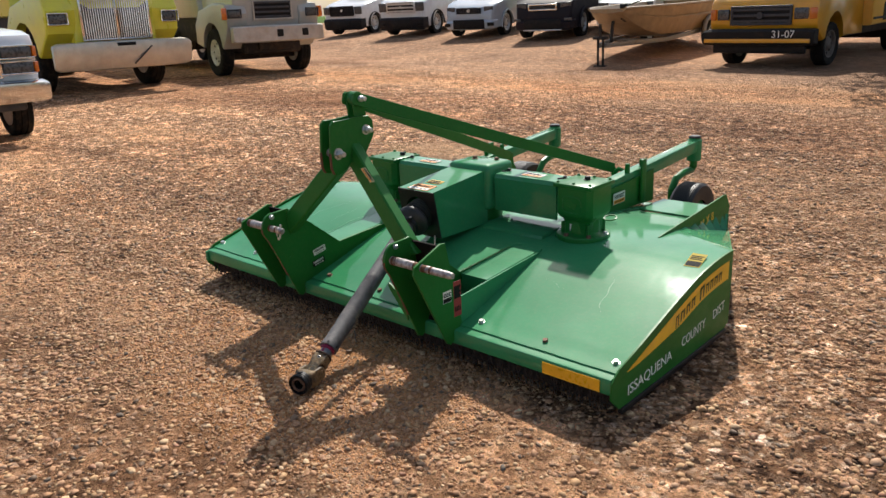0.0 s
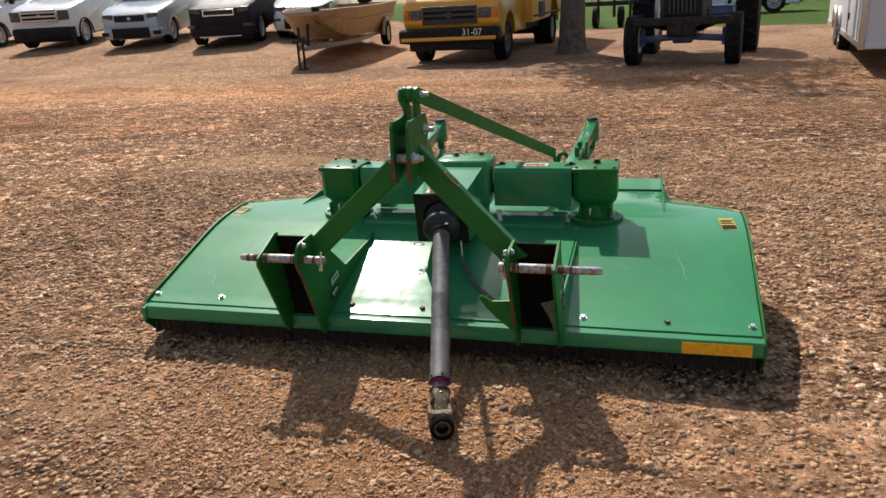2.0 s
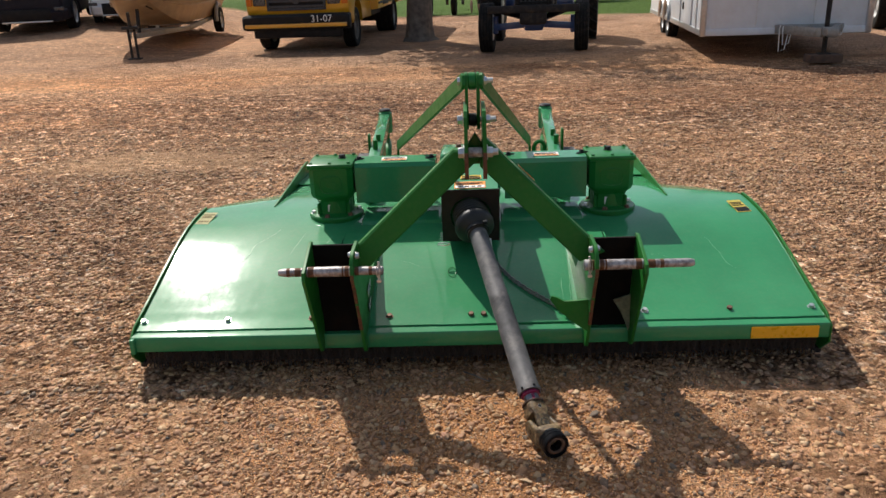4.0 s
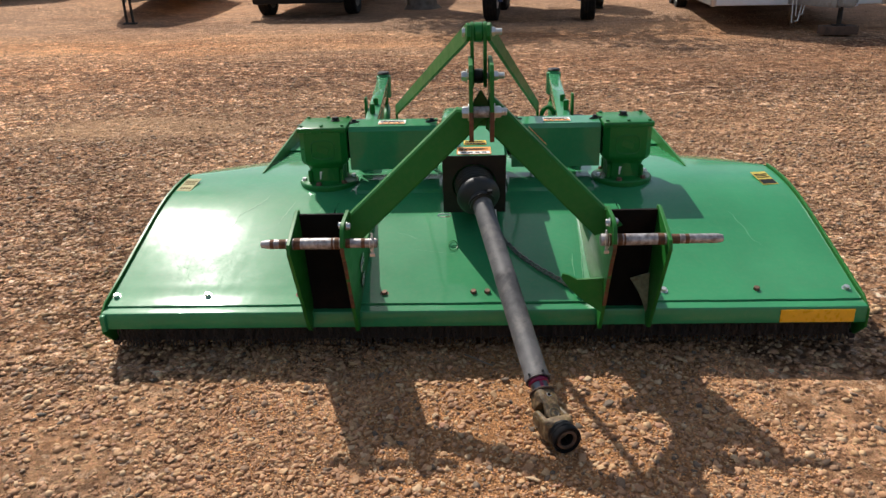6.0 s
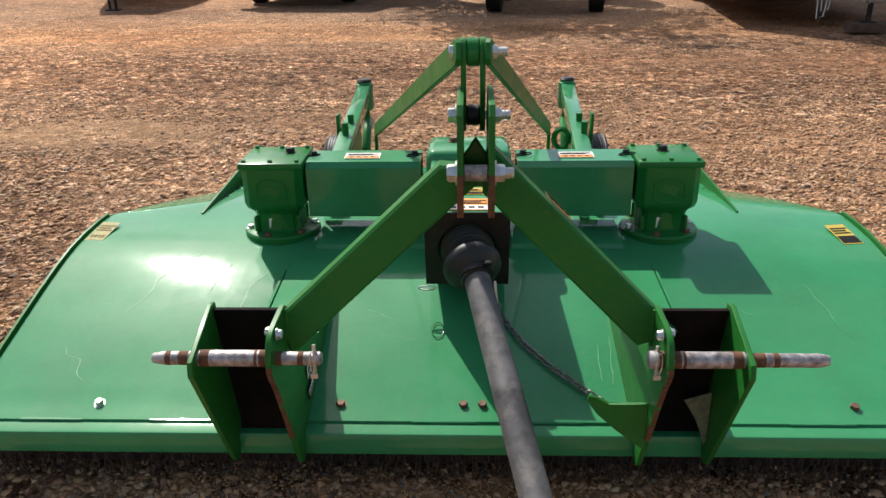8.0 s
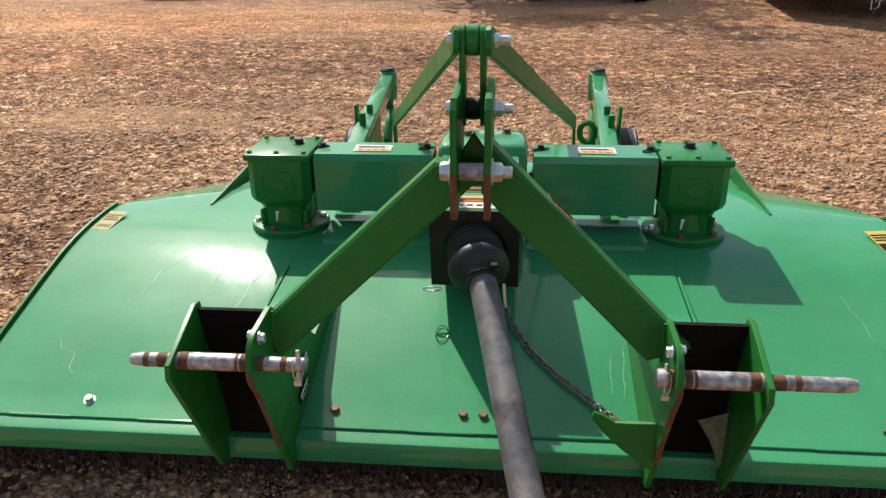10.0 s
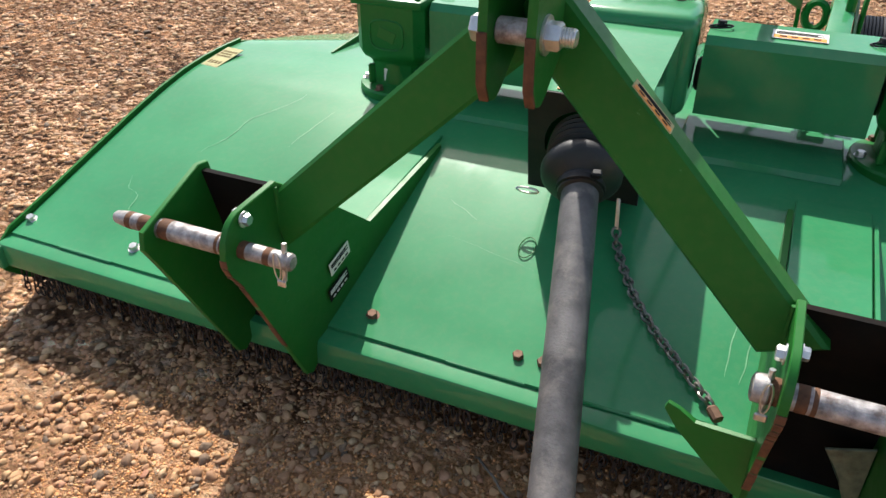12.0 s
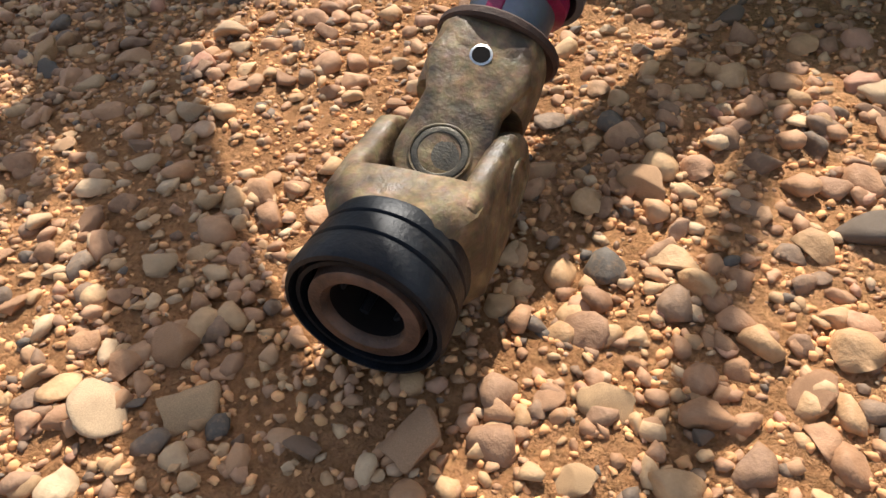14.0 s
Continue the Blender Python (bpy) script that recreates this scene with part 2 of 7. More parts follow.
def ground_material():
    m, n, l, b = nodes_of("gravel_and_clay")
    tc = n.new("ShaderNodeTexCoord")
    # stones at two sizes
    v1 = n.new("ShaderNodeTexVoronoi")
    v1.inputs["Scale"].default_value = 30.0
    v1.inputs["Randomness"].default_value = 1.0
    v2 = n.new("ShaderNodeTexVoronoi")
    v2.inputs["Scale"].default_value = 75.0
    wob = noise_node(n, l, 18.0, 3)
    wv = mixc(n, l, 0.04, tc.outputs["Object"], wob.outputs["Color"], 'LINEAR_LIGHT')
    l.new(wv, v1.inputs["Vector"])
    l.new(wv, v2.inputs["Vector"])
    patch = noise_node(n, l, 0.55, 7, 0.62)
    band = noise_node(n, l, 0.16, 6, 0.6, stretch=(0.5, 2.6, 1.0))
    fine = noise_node(n, l, 190.0, 5, 0.65)
    mid = noise_node(n, l, 9.0, 6, 0.6)
    sep = n.new("ShaderNodeSeparateColor")
    l.new(v1.outputs["Color"], sep.inputs["Color"])
    stone = ramp_node(n, l, sep.outputs["Red"], [(0.0, (0.055, 0.038, 0.03)), (0.25, (0.19, 0.120, 0.080)), (0.55, (0.42, 0.280, 0.19)), (0.82, (0.72, 0.545, 0.405)), (1.0, (0.86, 0.74, 0.60))])
    sep2 = n.new("ShaderNodeSeparateColor")
    l.new(v2.outputs["Color"], sep2.inputs["Color"])
    stone2 = ramp_node(n, l, sep2.outputs["Green"], [(0.0, (0.12, 0.07, 0.044)), (0.5, (0.36, 0.21, 0.115)), (1.0, (0.66, 0.47, 0.31))])
    dirt = ramp_node(n, l, mid.outputs["Fac"], [(0.25, (0.33, 0.185, 0.105)), (0.5, (0.47, 0.280, 0.165)), (0.8, (0.60, 0.400, 0.260))])
    dirt = mixc(n, l, 0.35, dirt.outputs["Color"], fine.outputs["Color"], 'OVERLAY')
    # how stony a spot is
    amt = ramp_node(n, l, patch.outputs["Fac"], [(0.30, (0.55,) * 3), (0.48, (1.0,) * 3)])
    track = ramp_node(n, l, band.outputs["Fac"], [(0.46, (1, 1, 1)), (0.60, (0.3,) * 3)])
    am = n.new("ShaderNodeMath")
    am.operation = 'MULTIPLY'
    l.new(amt.outputs["Color"], am.inputs[0])
    l.new(track.outputs["Color"], am.inputs[1])
    e1 = ramp_node(n, l, v1.outputs["Distance"], [(0.40, (1, 1, 1)), (0.56, (0, 0, 0))])
    f1 = n.new("ShaderNodeMath")
    f1.operation = 'MULTIPLY'
    l.new(am.outputs[0], f1.inputs[0])
    l.new(e1.outputs["Color"], f1.inputs[1])
    e2 = ramp_node(n, l, v2.outputs["Distance"], [(0.40, (1, 1, 1)), (0.58, (0, 0, 0))])
    f2 = n.new("ShaderNodeMath")
    f2.operation = 'MULTIPLY'
    l.new(am.outputs[0], f2.inputs[0])
    l.new(e2.outputs["Color"], f2.inputs[1])
    c = mixc(n, l, f2.outputs[0], dirt, stone2.outputs["Color"])
    c = mixc(n, l, f1.outputs[0], c, stone.outputs["Color"])
    # wheel tracks and mottling
    st = noise_node(n, l, 0.9, 8, 0.68, stretch=(0.30, 1.5, 1.0))
    sr = ramp_node(n, l, st.outputs["Fac"], [(0.32, (0.68, 0.61, 0.56)), (0.45, (0.95, 0.93, 0.90)), (0.55, (1.12, 1.05, 0.96)), (0.68, (1.34, 1.26, 1.16))])
    c = mixc(n, l, 1.0, c, sr.outputs["Color"], 'MULTIPLY')
    # rough, crumbly mottling a hand's width across
    cl = noise_node(n, l, 3.6, 8, 0.74)
    cr = ramp_node(n, l, cl.outputs["Fac"], [(0.38, (0.68, 0.64, 0.61)), (0.50, (1.0, 0.98, 0.96)), (0.62, (1.30, 1.28, 1.26))])
    c = mixc(n, l, 1.0, c, cr.outputs["Color"], 'MULTIPLY')
    ro = noise_node(n, l, 11.0, 9, 0.78)
    rr = ramp_node(n, l, ro.outputs["Fac"], [(0.36, (0.42, 0.38, 0.35)), (0.48, (0.95, 0.93, 0.91)), (0.62, (1.45, 1.42, 1.38))])
    c = mixc(n, l, 1.0, c, rr.outputs["Color"], 'MULTIPLY')
    # clumps of paler and darker stones; the contrast also stands in for relief shading far off
    v3 = n.new("ShaderNodeTexVoronoi")
    v3.inputs["Scale"].default_value = 17.0
    l.new(wv, v3.inputs["Vector"])
    sep3 = n.new("ShaderNodeSeparateColor")
    l.new(v3.outputs["Color"], sep3.inputs["Color"])
    cr3 = ramp_node(n, l, sep3.outputs["Blue"], [(0.0, (0.45, 0.40, 0.38)), (0.35, (0.72, 0.69, 0.68)), (0.6, (1.02, 1.0, 0.98)), (0.85, (1.32, 1.32, 1.34)), (1.0, (1.75, 1.80, 1.88))])
    c = mixc(n, l, am.outputs[0], c, mixc(n, l, 1.0, c, cr3.outputs["Color"], 'MULTIPLY'))
    v4 = n.new("ShaderNodeTexVoronoi")
    v4.inputs["Scale"].default_value = 7.0
    l.new(wv, v4.inputs["Vector"])
    sep4 = n.new("ShaderNodeSeparateColor")
    l.new(v4.outputs["Color"], sep4.inputs["Color"])
    cr4 = ramp_node(n, l, sep4.outputs["Red"], [(0.0, (0.66, 0.62, 0.60)), (0.5, (1.0, 0.99, 0.98)), (1.0, (1.35, 1.36, 1.38))])
    c = mixc(n, l, am.outputs[0], c, mixc(n, l, 1.0, c, cr4.outputs["Color"], 'MULTIPLY'))
    # bands across the yard: darker gravel, then orange wheel ruts; and a bare patch of pale clay
    geo = n.new("ShaderNodeSeparateXYZ")
    l.new(tc.outputs["Object"], geo.inputs["Vector"])
    wav = noise_node(n, l, 0.42, 6, 0.6)
    by = n.new("ShaderNodeMath")
    by.operation = 'MULTIPLY_ADD'
    by.inputs[1].default_value = 4.5
    l.new(wav.outputs["Fac"], by.inputs[0])
    l.new(geo.outputs["Y"], by.inputs[2])
    bs = n.new("ShaderNodeMath")
    bs.operation = 'DIVIDE'
    bs.inputs[1].default_value = 20.0
    l.new(by.outputs[0], bs.inputs[0])
    br = ramp_node(n, l, bs.outputs[0], [(0.33, (1, 1, 1)), (0.40, (0.80, 0.74, 0.71)), (0.49, (0.80, 0.73, 0.69)), (0.545, (1.02, 0.98, 0.94)), (0.59, (1.18, 1.03, 0.86)), (0.615, (0.92, 0.76, 0.62)), (0.64, (1.08, 0.96, 0.82)), (0.72, (0.85, 0.82, 0.80))])
    c = mixc(n, l, 1.0, c, br.outputs["Color"], 'MULTIPLY')
    pm = n.new("ShaderNodeMapping")
    pm.inputs["Location"].default_value = (1.175, -3.45, 0)
    pm.inputs["Scale"].default_value = (0.45, 0.9, 0)
    l.new(tc.outputs["Object"], pm.inputs["Vector"])
    pd = n.new("ShaderNodeVectorMath")
    pd.operation = 'LENGTH'
    l.new(pm.outputs["Vector"], pd.inputs[0])
    pa = n.new("ShaderNodeMath")
    pa.operation = 'MULTIPLY_ADD'
    pa.inputs[1].default_value = 0.9
    l.new(patch.outputs["Fac"], pa.inputs[0])
    l.new(pd.outputs["Value"], pa.inputs[2])
    pr = ramp_node(n, l, pa.outputs[0], [(0.0, (0.62,) * 3), (0.85, (0.5,) * 3), (1.0, (0.25,) * 3)])
    pr.color_ramp.elements[2].color = (0, 0, 0, 1)
    c = mixc(n, l, pr.outputs["Color"], c, mixc(n, l, 0.5, dirt, (0.60, 0.38, 0.21)))
    # paler towards one side of the yard, darker far off on the other
    tone = []
    for src, base, span in (("X", 0.3, 3.5), ("Y", 2.0, 4.0), ("X", -1.9, -3.0)):
        r = n.new("ShaderNodeMapRange")
        r.interpolation_type = 'SMOOTHSTEP'
        r.inputs["From Min"].default_value, r.inputs["From Max"].default_value = base, base + span
        w = n.new("ShaderNodeMath")
        w.operation = 'MULTIPLY_ADD'
        w.inputs[1].default_value = 2.4 if span > 0 else -2.4
        off = n.new("ShaderNodeMath")
        off.operation = 'ADD'
        off.inputs[1].default_value = -1.2 if span > 0 else 1.2
        l.new(wav.outputs["Fac"], w.inputs[0])
        l.new(geo.outputs[src], w.inputs[2])
        l.new(w.outputs[0], off.inputs[0])
        l.new(off.outputs[0], r.inputs["Value"])
        tone.append(r)
    dk = n.new("ShaderNodeMath")
    dk.operation = 'MULTIPLY'
    l.new(tone[0].outputs["Result"], dk.inputs[0])
    l.new(tone[1].outputs["Result"], dk.inputs[1])
    c = mixc(n, l, dk.outputs[0], c, mixc(n, l, 1.0, c, (0.85, 0.85, 0.87), 'MULTIPLY'))
    c = mixc(n, l, tone[2].outputs["Result"], c, mixc(n, l, 1.0, c, (1.40, 1.37, 1.32), 'MULTIPLY'))
    # bare clay showing between the stones by the coupling
    cm = n.new("ShaderNodeMapping")
    cm.inputs["Location"].default_value = (-0.15, 0.38, 0)
    l.new(tc.outputs["Object"], cm.inputs["Vector"])
    cd = n.new("ShaderNodeVectorMath")
    cd.operation = 'LENGTH'
    l.new(cm.outputs["Vector"], cd.inputs[0])
    ca = n.new("ShaderNodeMath")
    ca.operation = 'MULTIPLY_ADD'
    ca.inputs[1].default_value = 0.5
    l.new(mid.outputs["Fac"], ca.inputs[0])
    l.new(cd.outputs["Value"], ca.inputs[2])
    cf = ramp_node(n, l, ca.outputs[0], [(0.60, (0.72,) * 3), (1.05, (0.0,) * 3)])
    crumbly = ramp_node(n, l, fine.outputs["Fac"], [(0.3, (0.54, 0.245, 0.095)), (0.7, (0.78, 0.42, 0.185))])
    c = mixc(n, l, cf.outputs["Color"], c, crumbly.outputs["Color"])
    # fine sand, driven smooth, towards the parked vehicles
    fy = n.new("ShaderNodeMapRange")
    fy.interpolation_type = 'SMOOTHSTEP'
    fy.inputs["From Min"].default_value, fy.inputs["From Max"].default_value = 9.0, 13.5
    fy.inputs["To Max"].default_value = 0.55
    l.new(by.outputs[0], fy.inputs["Value"])
    c = mixc(n, l, fy.outputs["Result"], c, mixc(n, l, 1.0, (0.66, 0.425, 0.275), br.outputs["Color"], 'MULTIPLY'))
    # broad darker patches
    dark_patch = noise_node(n, l, 0.28, 5, 0.6)
    dr = ramp_node(n, l, dark_patch.outputs["Fac"], [(0.50, (1, 1, 1)), (0.68, (0.62, 0.56, 0.53))])
    c = mixc(n, l, 1.0, c, dr.outputs["Color"], 'MULTIPLY')
    # grass beyond the yard
    gn = noise_node(n, l, 0.8, 5)
    gm = n.new("ShaderNodeMath")
    gm.operation = 'MULTIPLY_ADD'
    gm.inputs[1].default_value = 2.2
    l.new(gn.outputs["Fac"], gm.inputs[0])
    l.new(geo.outputs["Y"], gm.inputs[2])
    gx = n.new("ShaderNodeMath")
    gx.operation = 'MULTIPLY_ADD'
    gx.inputs[1].default_value = 0.35
    l.new(geo.outputs["X"], gx.inputs[0])
    l.new(gm.outputs[0], gx.inputs[2])
    gr = n.new("ShaderNodeMapRange")
    gr.inputs["From Min"].default_value, gr.inputs["From Max"].default_value = 24.6, 25.4
    l.new(gx.outputs[0], gr.inputs["Value"])
    gcol = ramp_node(n, l, mid.outputs["Fac"], [(0.3, (0.045, 0.095, 0.010)), (0.7, (0.12, 0.19, 0.035))])
    c = mixc(n, l, gr.outputs["Result"], c, gcol.outputs["Color"])
    l.new(c, b.inputs["Base Color"])
    b.inputs["Roughness"].default_value = 0.95
    b.inputs["Specular IOR Level"].default_value = 0.12
    h = n.new("ShaderNodeMath")
    h.operation = 'ADD'
    l.new(f1.outputs[0], h.inputs[0])
    l.new(f2.outputs[0], h.inputs[1])
    crumb = noise_node(n, l, 45.0, 6, 0.7)
    n0 = bump_node(n, l, crumb.outputs["Fac"], 0.9, 0.018)
    n1 = bump_node(n, l, h.outputs[0], 0.85, 0.015, n0)
    n2 = bump_node(n, l, fine.outputs["Fac"], 0.5, 0.004, n1)
    n3 = bump_node(n, l, ro.outputs["Fac"], 0.9, 0.05, n2)
    l.new(bump_node(n, l, mid.outputs["Fac"], 0.7, 0.05, n3), b.inputs["Normal"])
    return m


def stone_material(name, per_object):
    m, n, l, b = nodes_of(name)
    if per_object:
        src = n.new("ShaderNodeObjectInfo").outputs["Random"]
    else:
        src = n.new("ShaderNodeNewGeometry").outputs["Random Per Island"]
    base = ramp_node(n, l, src, [(0.0, (0.13, 0.110, 0.090)), (0.05, (0.22, 0.148, 0.099)), (0.18, (0.36, 0.196, 0.108)), (0.34, (0.46, 0.253, 0.131)), (0.52, (0.48, 0.272, 0.160)), (0.68, (0.51, 0.308, 0.156)), (0.84, (0.55, 0.353, 0.189)), (0.95, (0.60, 0.430, 0.270)), (1.0, (0.42, 0.201, 0.126))])
    a = noise_node(n, l, 38.0, 6, 0.65)
    f = noise_node(n, l, 260.0, 4, 0.6)
    mot = ramp_node(n, l, a.outputs["Fac"], [(0.3, (0.62, 0.56, 0.50)), (0.7, (1.15, 1.13, 1.08))])
    c = mixc(n, l, 1.0, base.outputs["Color"], mot.outputs["Color"], 'MULTIPLY')
    d = ramp_node(n, l, f.outputs["Fac"], [(0.5, (0, 0, 0)), (0.8, (0.4,) * 3)])
    c = mixc(n, l, d.outputs["Color"], c, (0.46, 0.27, 0.14))
    l.new(c, b.inputs["Base Color"])
    b.inputs["Roughness"].default_value = 0.72
    b.inputs["Specular IOR Level"].default_value = 0.35
    n1 = bump_node(n, l, a.outputs["Fac"], 0.35, 0.004)
    l.new(bump_node(n, l, f.outputs["Fac"], 0.5, 0.0015, n1), b.inputs["Normal"])
    return m


GROUND = ground_material()
STONE_ONE = stone_material("pebble_stone", True)
STONE_MANY = stone_material("gravel_stone", False)


def spread(near, step, far):
    """Coordinates that are fine near zero and widen outwards."""
    out, v, s = [], 0.0, step
    while v < far:
        out.append(v)
        if v >= near:
            s *= 1.16
        v += s
    out.append(far)
    return sorted({-q for q in out} | set(out))


def relief(x, y):
    """The clay's own unevenness, in metres."""
    p = Vector((x, y, 0.0))
    w = 1.0 / (1.0 + (math.hypot(x, y) / 7.0) ** 4)
    far = 1.0 / (1.0 + (math.hypot(x, y) / 11.0) ** 6)
    clods = far * min(1.0, max(0.0, (math.hypot(x, y - 0.4) - 1.4) / 2.0))
    return w * (0.010 * noise.noise(p * 1.3) + 0.006 * noise.noise(p * 5.0) + 0.004 * noise.noise(p * 17.0)) + clods * (0.007 * noise.noise(p * 11.0) + 0.006 * noise.noise(p * 23.0))


def build_ground():
    xs = spread(6.0, 0.036, 420.0)
    ys = [v for v in spread(1.6, 0.036, 420.0) if v < 0] + [v for v in spread(9.0, 0.036, 420.0) if v >= 0]
    vs = [(x, y, ground_z(x, y) + relief(x, y)) for y in ys for x in xs]
    k = len(xs)
    fs = [(j * k + i, j * k + i + 1, (j + 1) * k + i + 1, (j + 1) * k + i) for j in range(len(ys) - 1) for i in range(k - 1)]
    me = bpy.data.meshes.new("ground")
    me.from_pydata(vs, [], fs)
    me.polygons.foreach_set("use_smooth", [True] * len(fs))
    me.materials.append(GROUND)
    ob = new("ground", me)
    return tagged(ob, "orange clay yard strewn with tan river gravel", "ground", kind="structure")


ground = build_ground()

# ---- rotary cutter ----
cutter = thing("rotary_cutter", "green three-point rotary cutter with yellow side stripe, parked on gravel", "mower")
HALF, DEPTH, CHAMFER_Y, REAR_HALF = 1.29, 1.80, 1.00, 0.95
DECK_PROFILE = [(0.045, 0.186), (0.10, 0.199), (0.25, 0.243), (0.45, 0.301), (0.60, 0.342), (0.70, 0.364), (0.80, 0.377), (0.95, 0.383), (1.20, 0.376), (1.50, 0.352), (1.80, 0.318)]


def deck_z(y):
    for (a, p), (b, q) in zip(DECK_PROFILE, DECK_PROFILE[1:]):
        if y <= b:
            return p + (q - p) * (y - a) / (b - a)
    return DECK_PROFILE[-1][1]


def deck_half(y):
    return HALF if y < CHAMFER_Y else HALF + (REAR_HALF - HALF) * (y - CHAMFER_Y) / (DEPTH - CHAMFER_Y)


def smooth_deck_z(y):
    return sum(deck_z(min(1.80, max(0.045, y + d))) for d in (-0.08, -0.04, 0, 0.04, 0.08)) / 5 if y > 0.13 else deck_z(y)


def corner_drop(x, y):
    """How far the sheet is bent down at the rear corners, outside the gussets."""
    x = abs(x)
    if x < 0.952:
        return 0.0
    return 0.13 * max(0.0, y - 1.0 - 0.2 * (HALF - x) / 0.345)


def build_deck():
    bm = bmesh.new()
    ys = [0.045 + (DEPTH - 0.045) * i / 60 for i in range(61)]
    nx = 64
    def layer(dz):
        rows = []
        for y in ys:
            h = deck_half(y) - 0.004
            rows.append([bm.verts.new((h * (2 * i / nx - 1), y, smooth_deck_z(y) + dz - corner_drop(h * (2 * i / nx - 1), y) + 0.0022 * noise.noise(Vector((h * (2 * i / nx - 1) * 2.2, y * 2.2, 3))))) for i in range(nx + 1)])
        return rows
    top, low = layer(0.0), layer(-0.006)
    for r, flip in ((top, False), (low, True)):
        for a, b in zip(r, r[1:]):
            for i in range(nx):
                q = (a[i], a[i + 1], b[i + 1], b[i])
                bm.faces.new(q[::-1] if flip else q)
    for i in range(nx):
        bm.faces.new((top[0][i], low[0][i], low[0][i + 1], top[0][i + 1]))
        bm.faces.new((top[-1][i], top[-1][i + 1], low[-1][i + 1], low[-1][i]))
    for j in range(60):
        bm.faces.new((top[j][0], top[j + 1][0], low[j + 1][0], low[j][0]))
        bm.faces.new((top[j][nx], low[j][nx], low[j + 1][nx], top[j + 1][nx]))
    return part("deck", bm, GREEN, cutter, "glossy green sheet steel deck with scratches")


deck = build_deck()

# front strip with its folded-down face
bm = bmesh.new()
prof = [(0.064, 0.1815), (0.012, 0.1765), (0.006, 0.1745), (0.0035, 0.170), (0.0035, 0.121), (0.006, 0.116), (0.0105, 0.115), (0.0125, 0.119), (0.0125, 0.168), (0.064, 0.174)]
slab(bm, [(0, y, z) for y, z in prof], (2 * HALF, 0, 0))
lip = part("front_strip", bm, GREEN, cutter, "folded green front edge strip")
# weld tabs of the deck sheet over the strip
for k, x in enumerate((-1.05, -0.72, -0.06, 0.2, 0.86, 1.12)):
    bm = bmesh.new()
    box(bm, (x, 0.050, 0.1835), (0.16, 0.016, 0.006), (7, 0, 0), 0.002, 1)
    part("weld_tab", bm, GREEN, deck)
bm = bmesh.new()
box(bm, (1.1285, 0.0005, 0.1435), (0.243, 0.005, 0.046), bev=0.001, seg=1)
part("reflector", bm, AMBER, lip, "amber reflector strip")
bm = bmesh.new()
box(bm, (-1.285, 0.004, 0.143), (0.02, 0.03, 0.06), bev=0.006)
part("corner_cap", bm, GREEN, lip)


def side_panel(s):
    bm = bmesh.new()
    x = s * (HALF + 0.004)
    top = [(y, smooth_deck_z(max(0.05, y)) + 0.012) for y in (0.05, 0.2, 0.35, 0.5, 0.62, 0.72, 0.82, 0.92, CHAMFER_Y)]
    pts = [(0.0, 0.164)] + top + [(CHAMFER_Y, 0.06), (0.96, 0.042), (0.06, 0.042), (0.0, 0.10)]
    slab(bm, [(x, y, z) for y, z in pts], (0.008, 0, 0), 0.0015)
    p = part("side_panel", bm, GREEN_FRAME, cutter)
    bm = bmesh.new()
    box(bm, (x, 0.52, 0.03), (0.022, 0.9, 0.024), bev=0.005)
    part("skid_shoe", bm, BLACK_STEEL, p, "worn dark steel skid")
    bm = bmesh.new()
    # chamfered rear skirt
    a, b = (s * HALF, CHAMFER_Y), (s * REAR_HALF, DEPTH)
    vs = []
    for (px, py) in (a, b):
        vs.append(((px, py, smooth_deck_z(py) + 0.004 - corner_drop(px * 1.01, py)), (px, py, 0.12)))
    slab(bm, [vs[0][0], vs[1][0], vs[1][1], vs[0][1]], (0.006 * s, 0.004, 0))
    part("rear_skirt", bm, GREEN_FRAME, p)
    return p


side_r = side_panel(1)
side_l = side_panel(-1)
bm = bmesh.new()
slab(bm, [(-REAR_HALF, DEPTH, 0.322), (REAR_HALF, DEPTH, 0.322), (REAR_HALF, DEPTH, 0.16), (-REAR_HALF, DEPTH, 0.16)], (0, 0.006, 0))
part("rear_plate", bm, GREEN_FRAME, cutter)


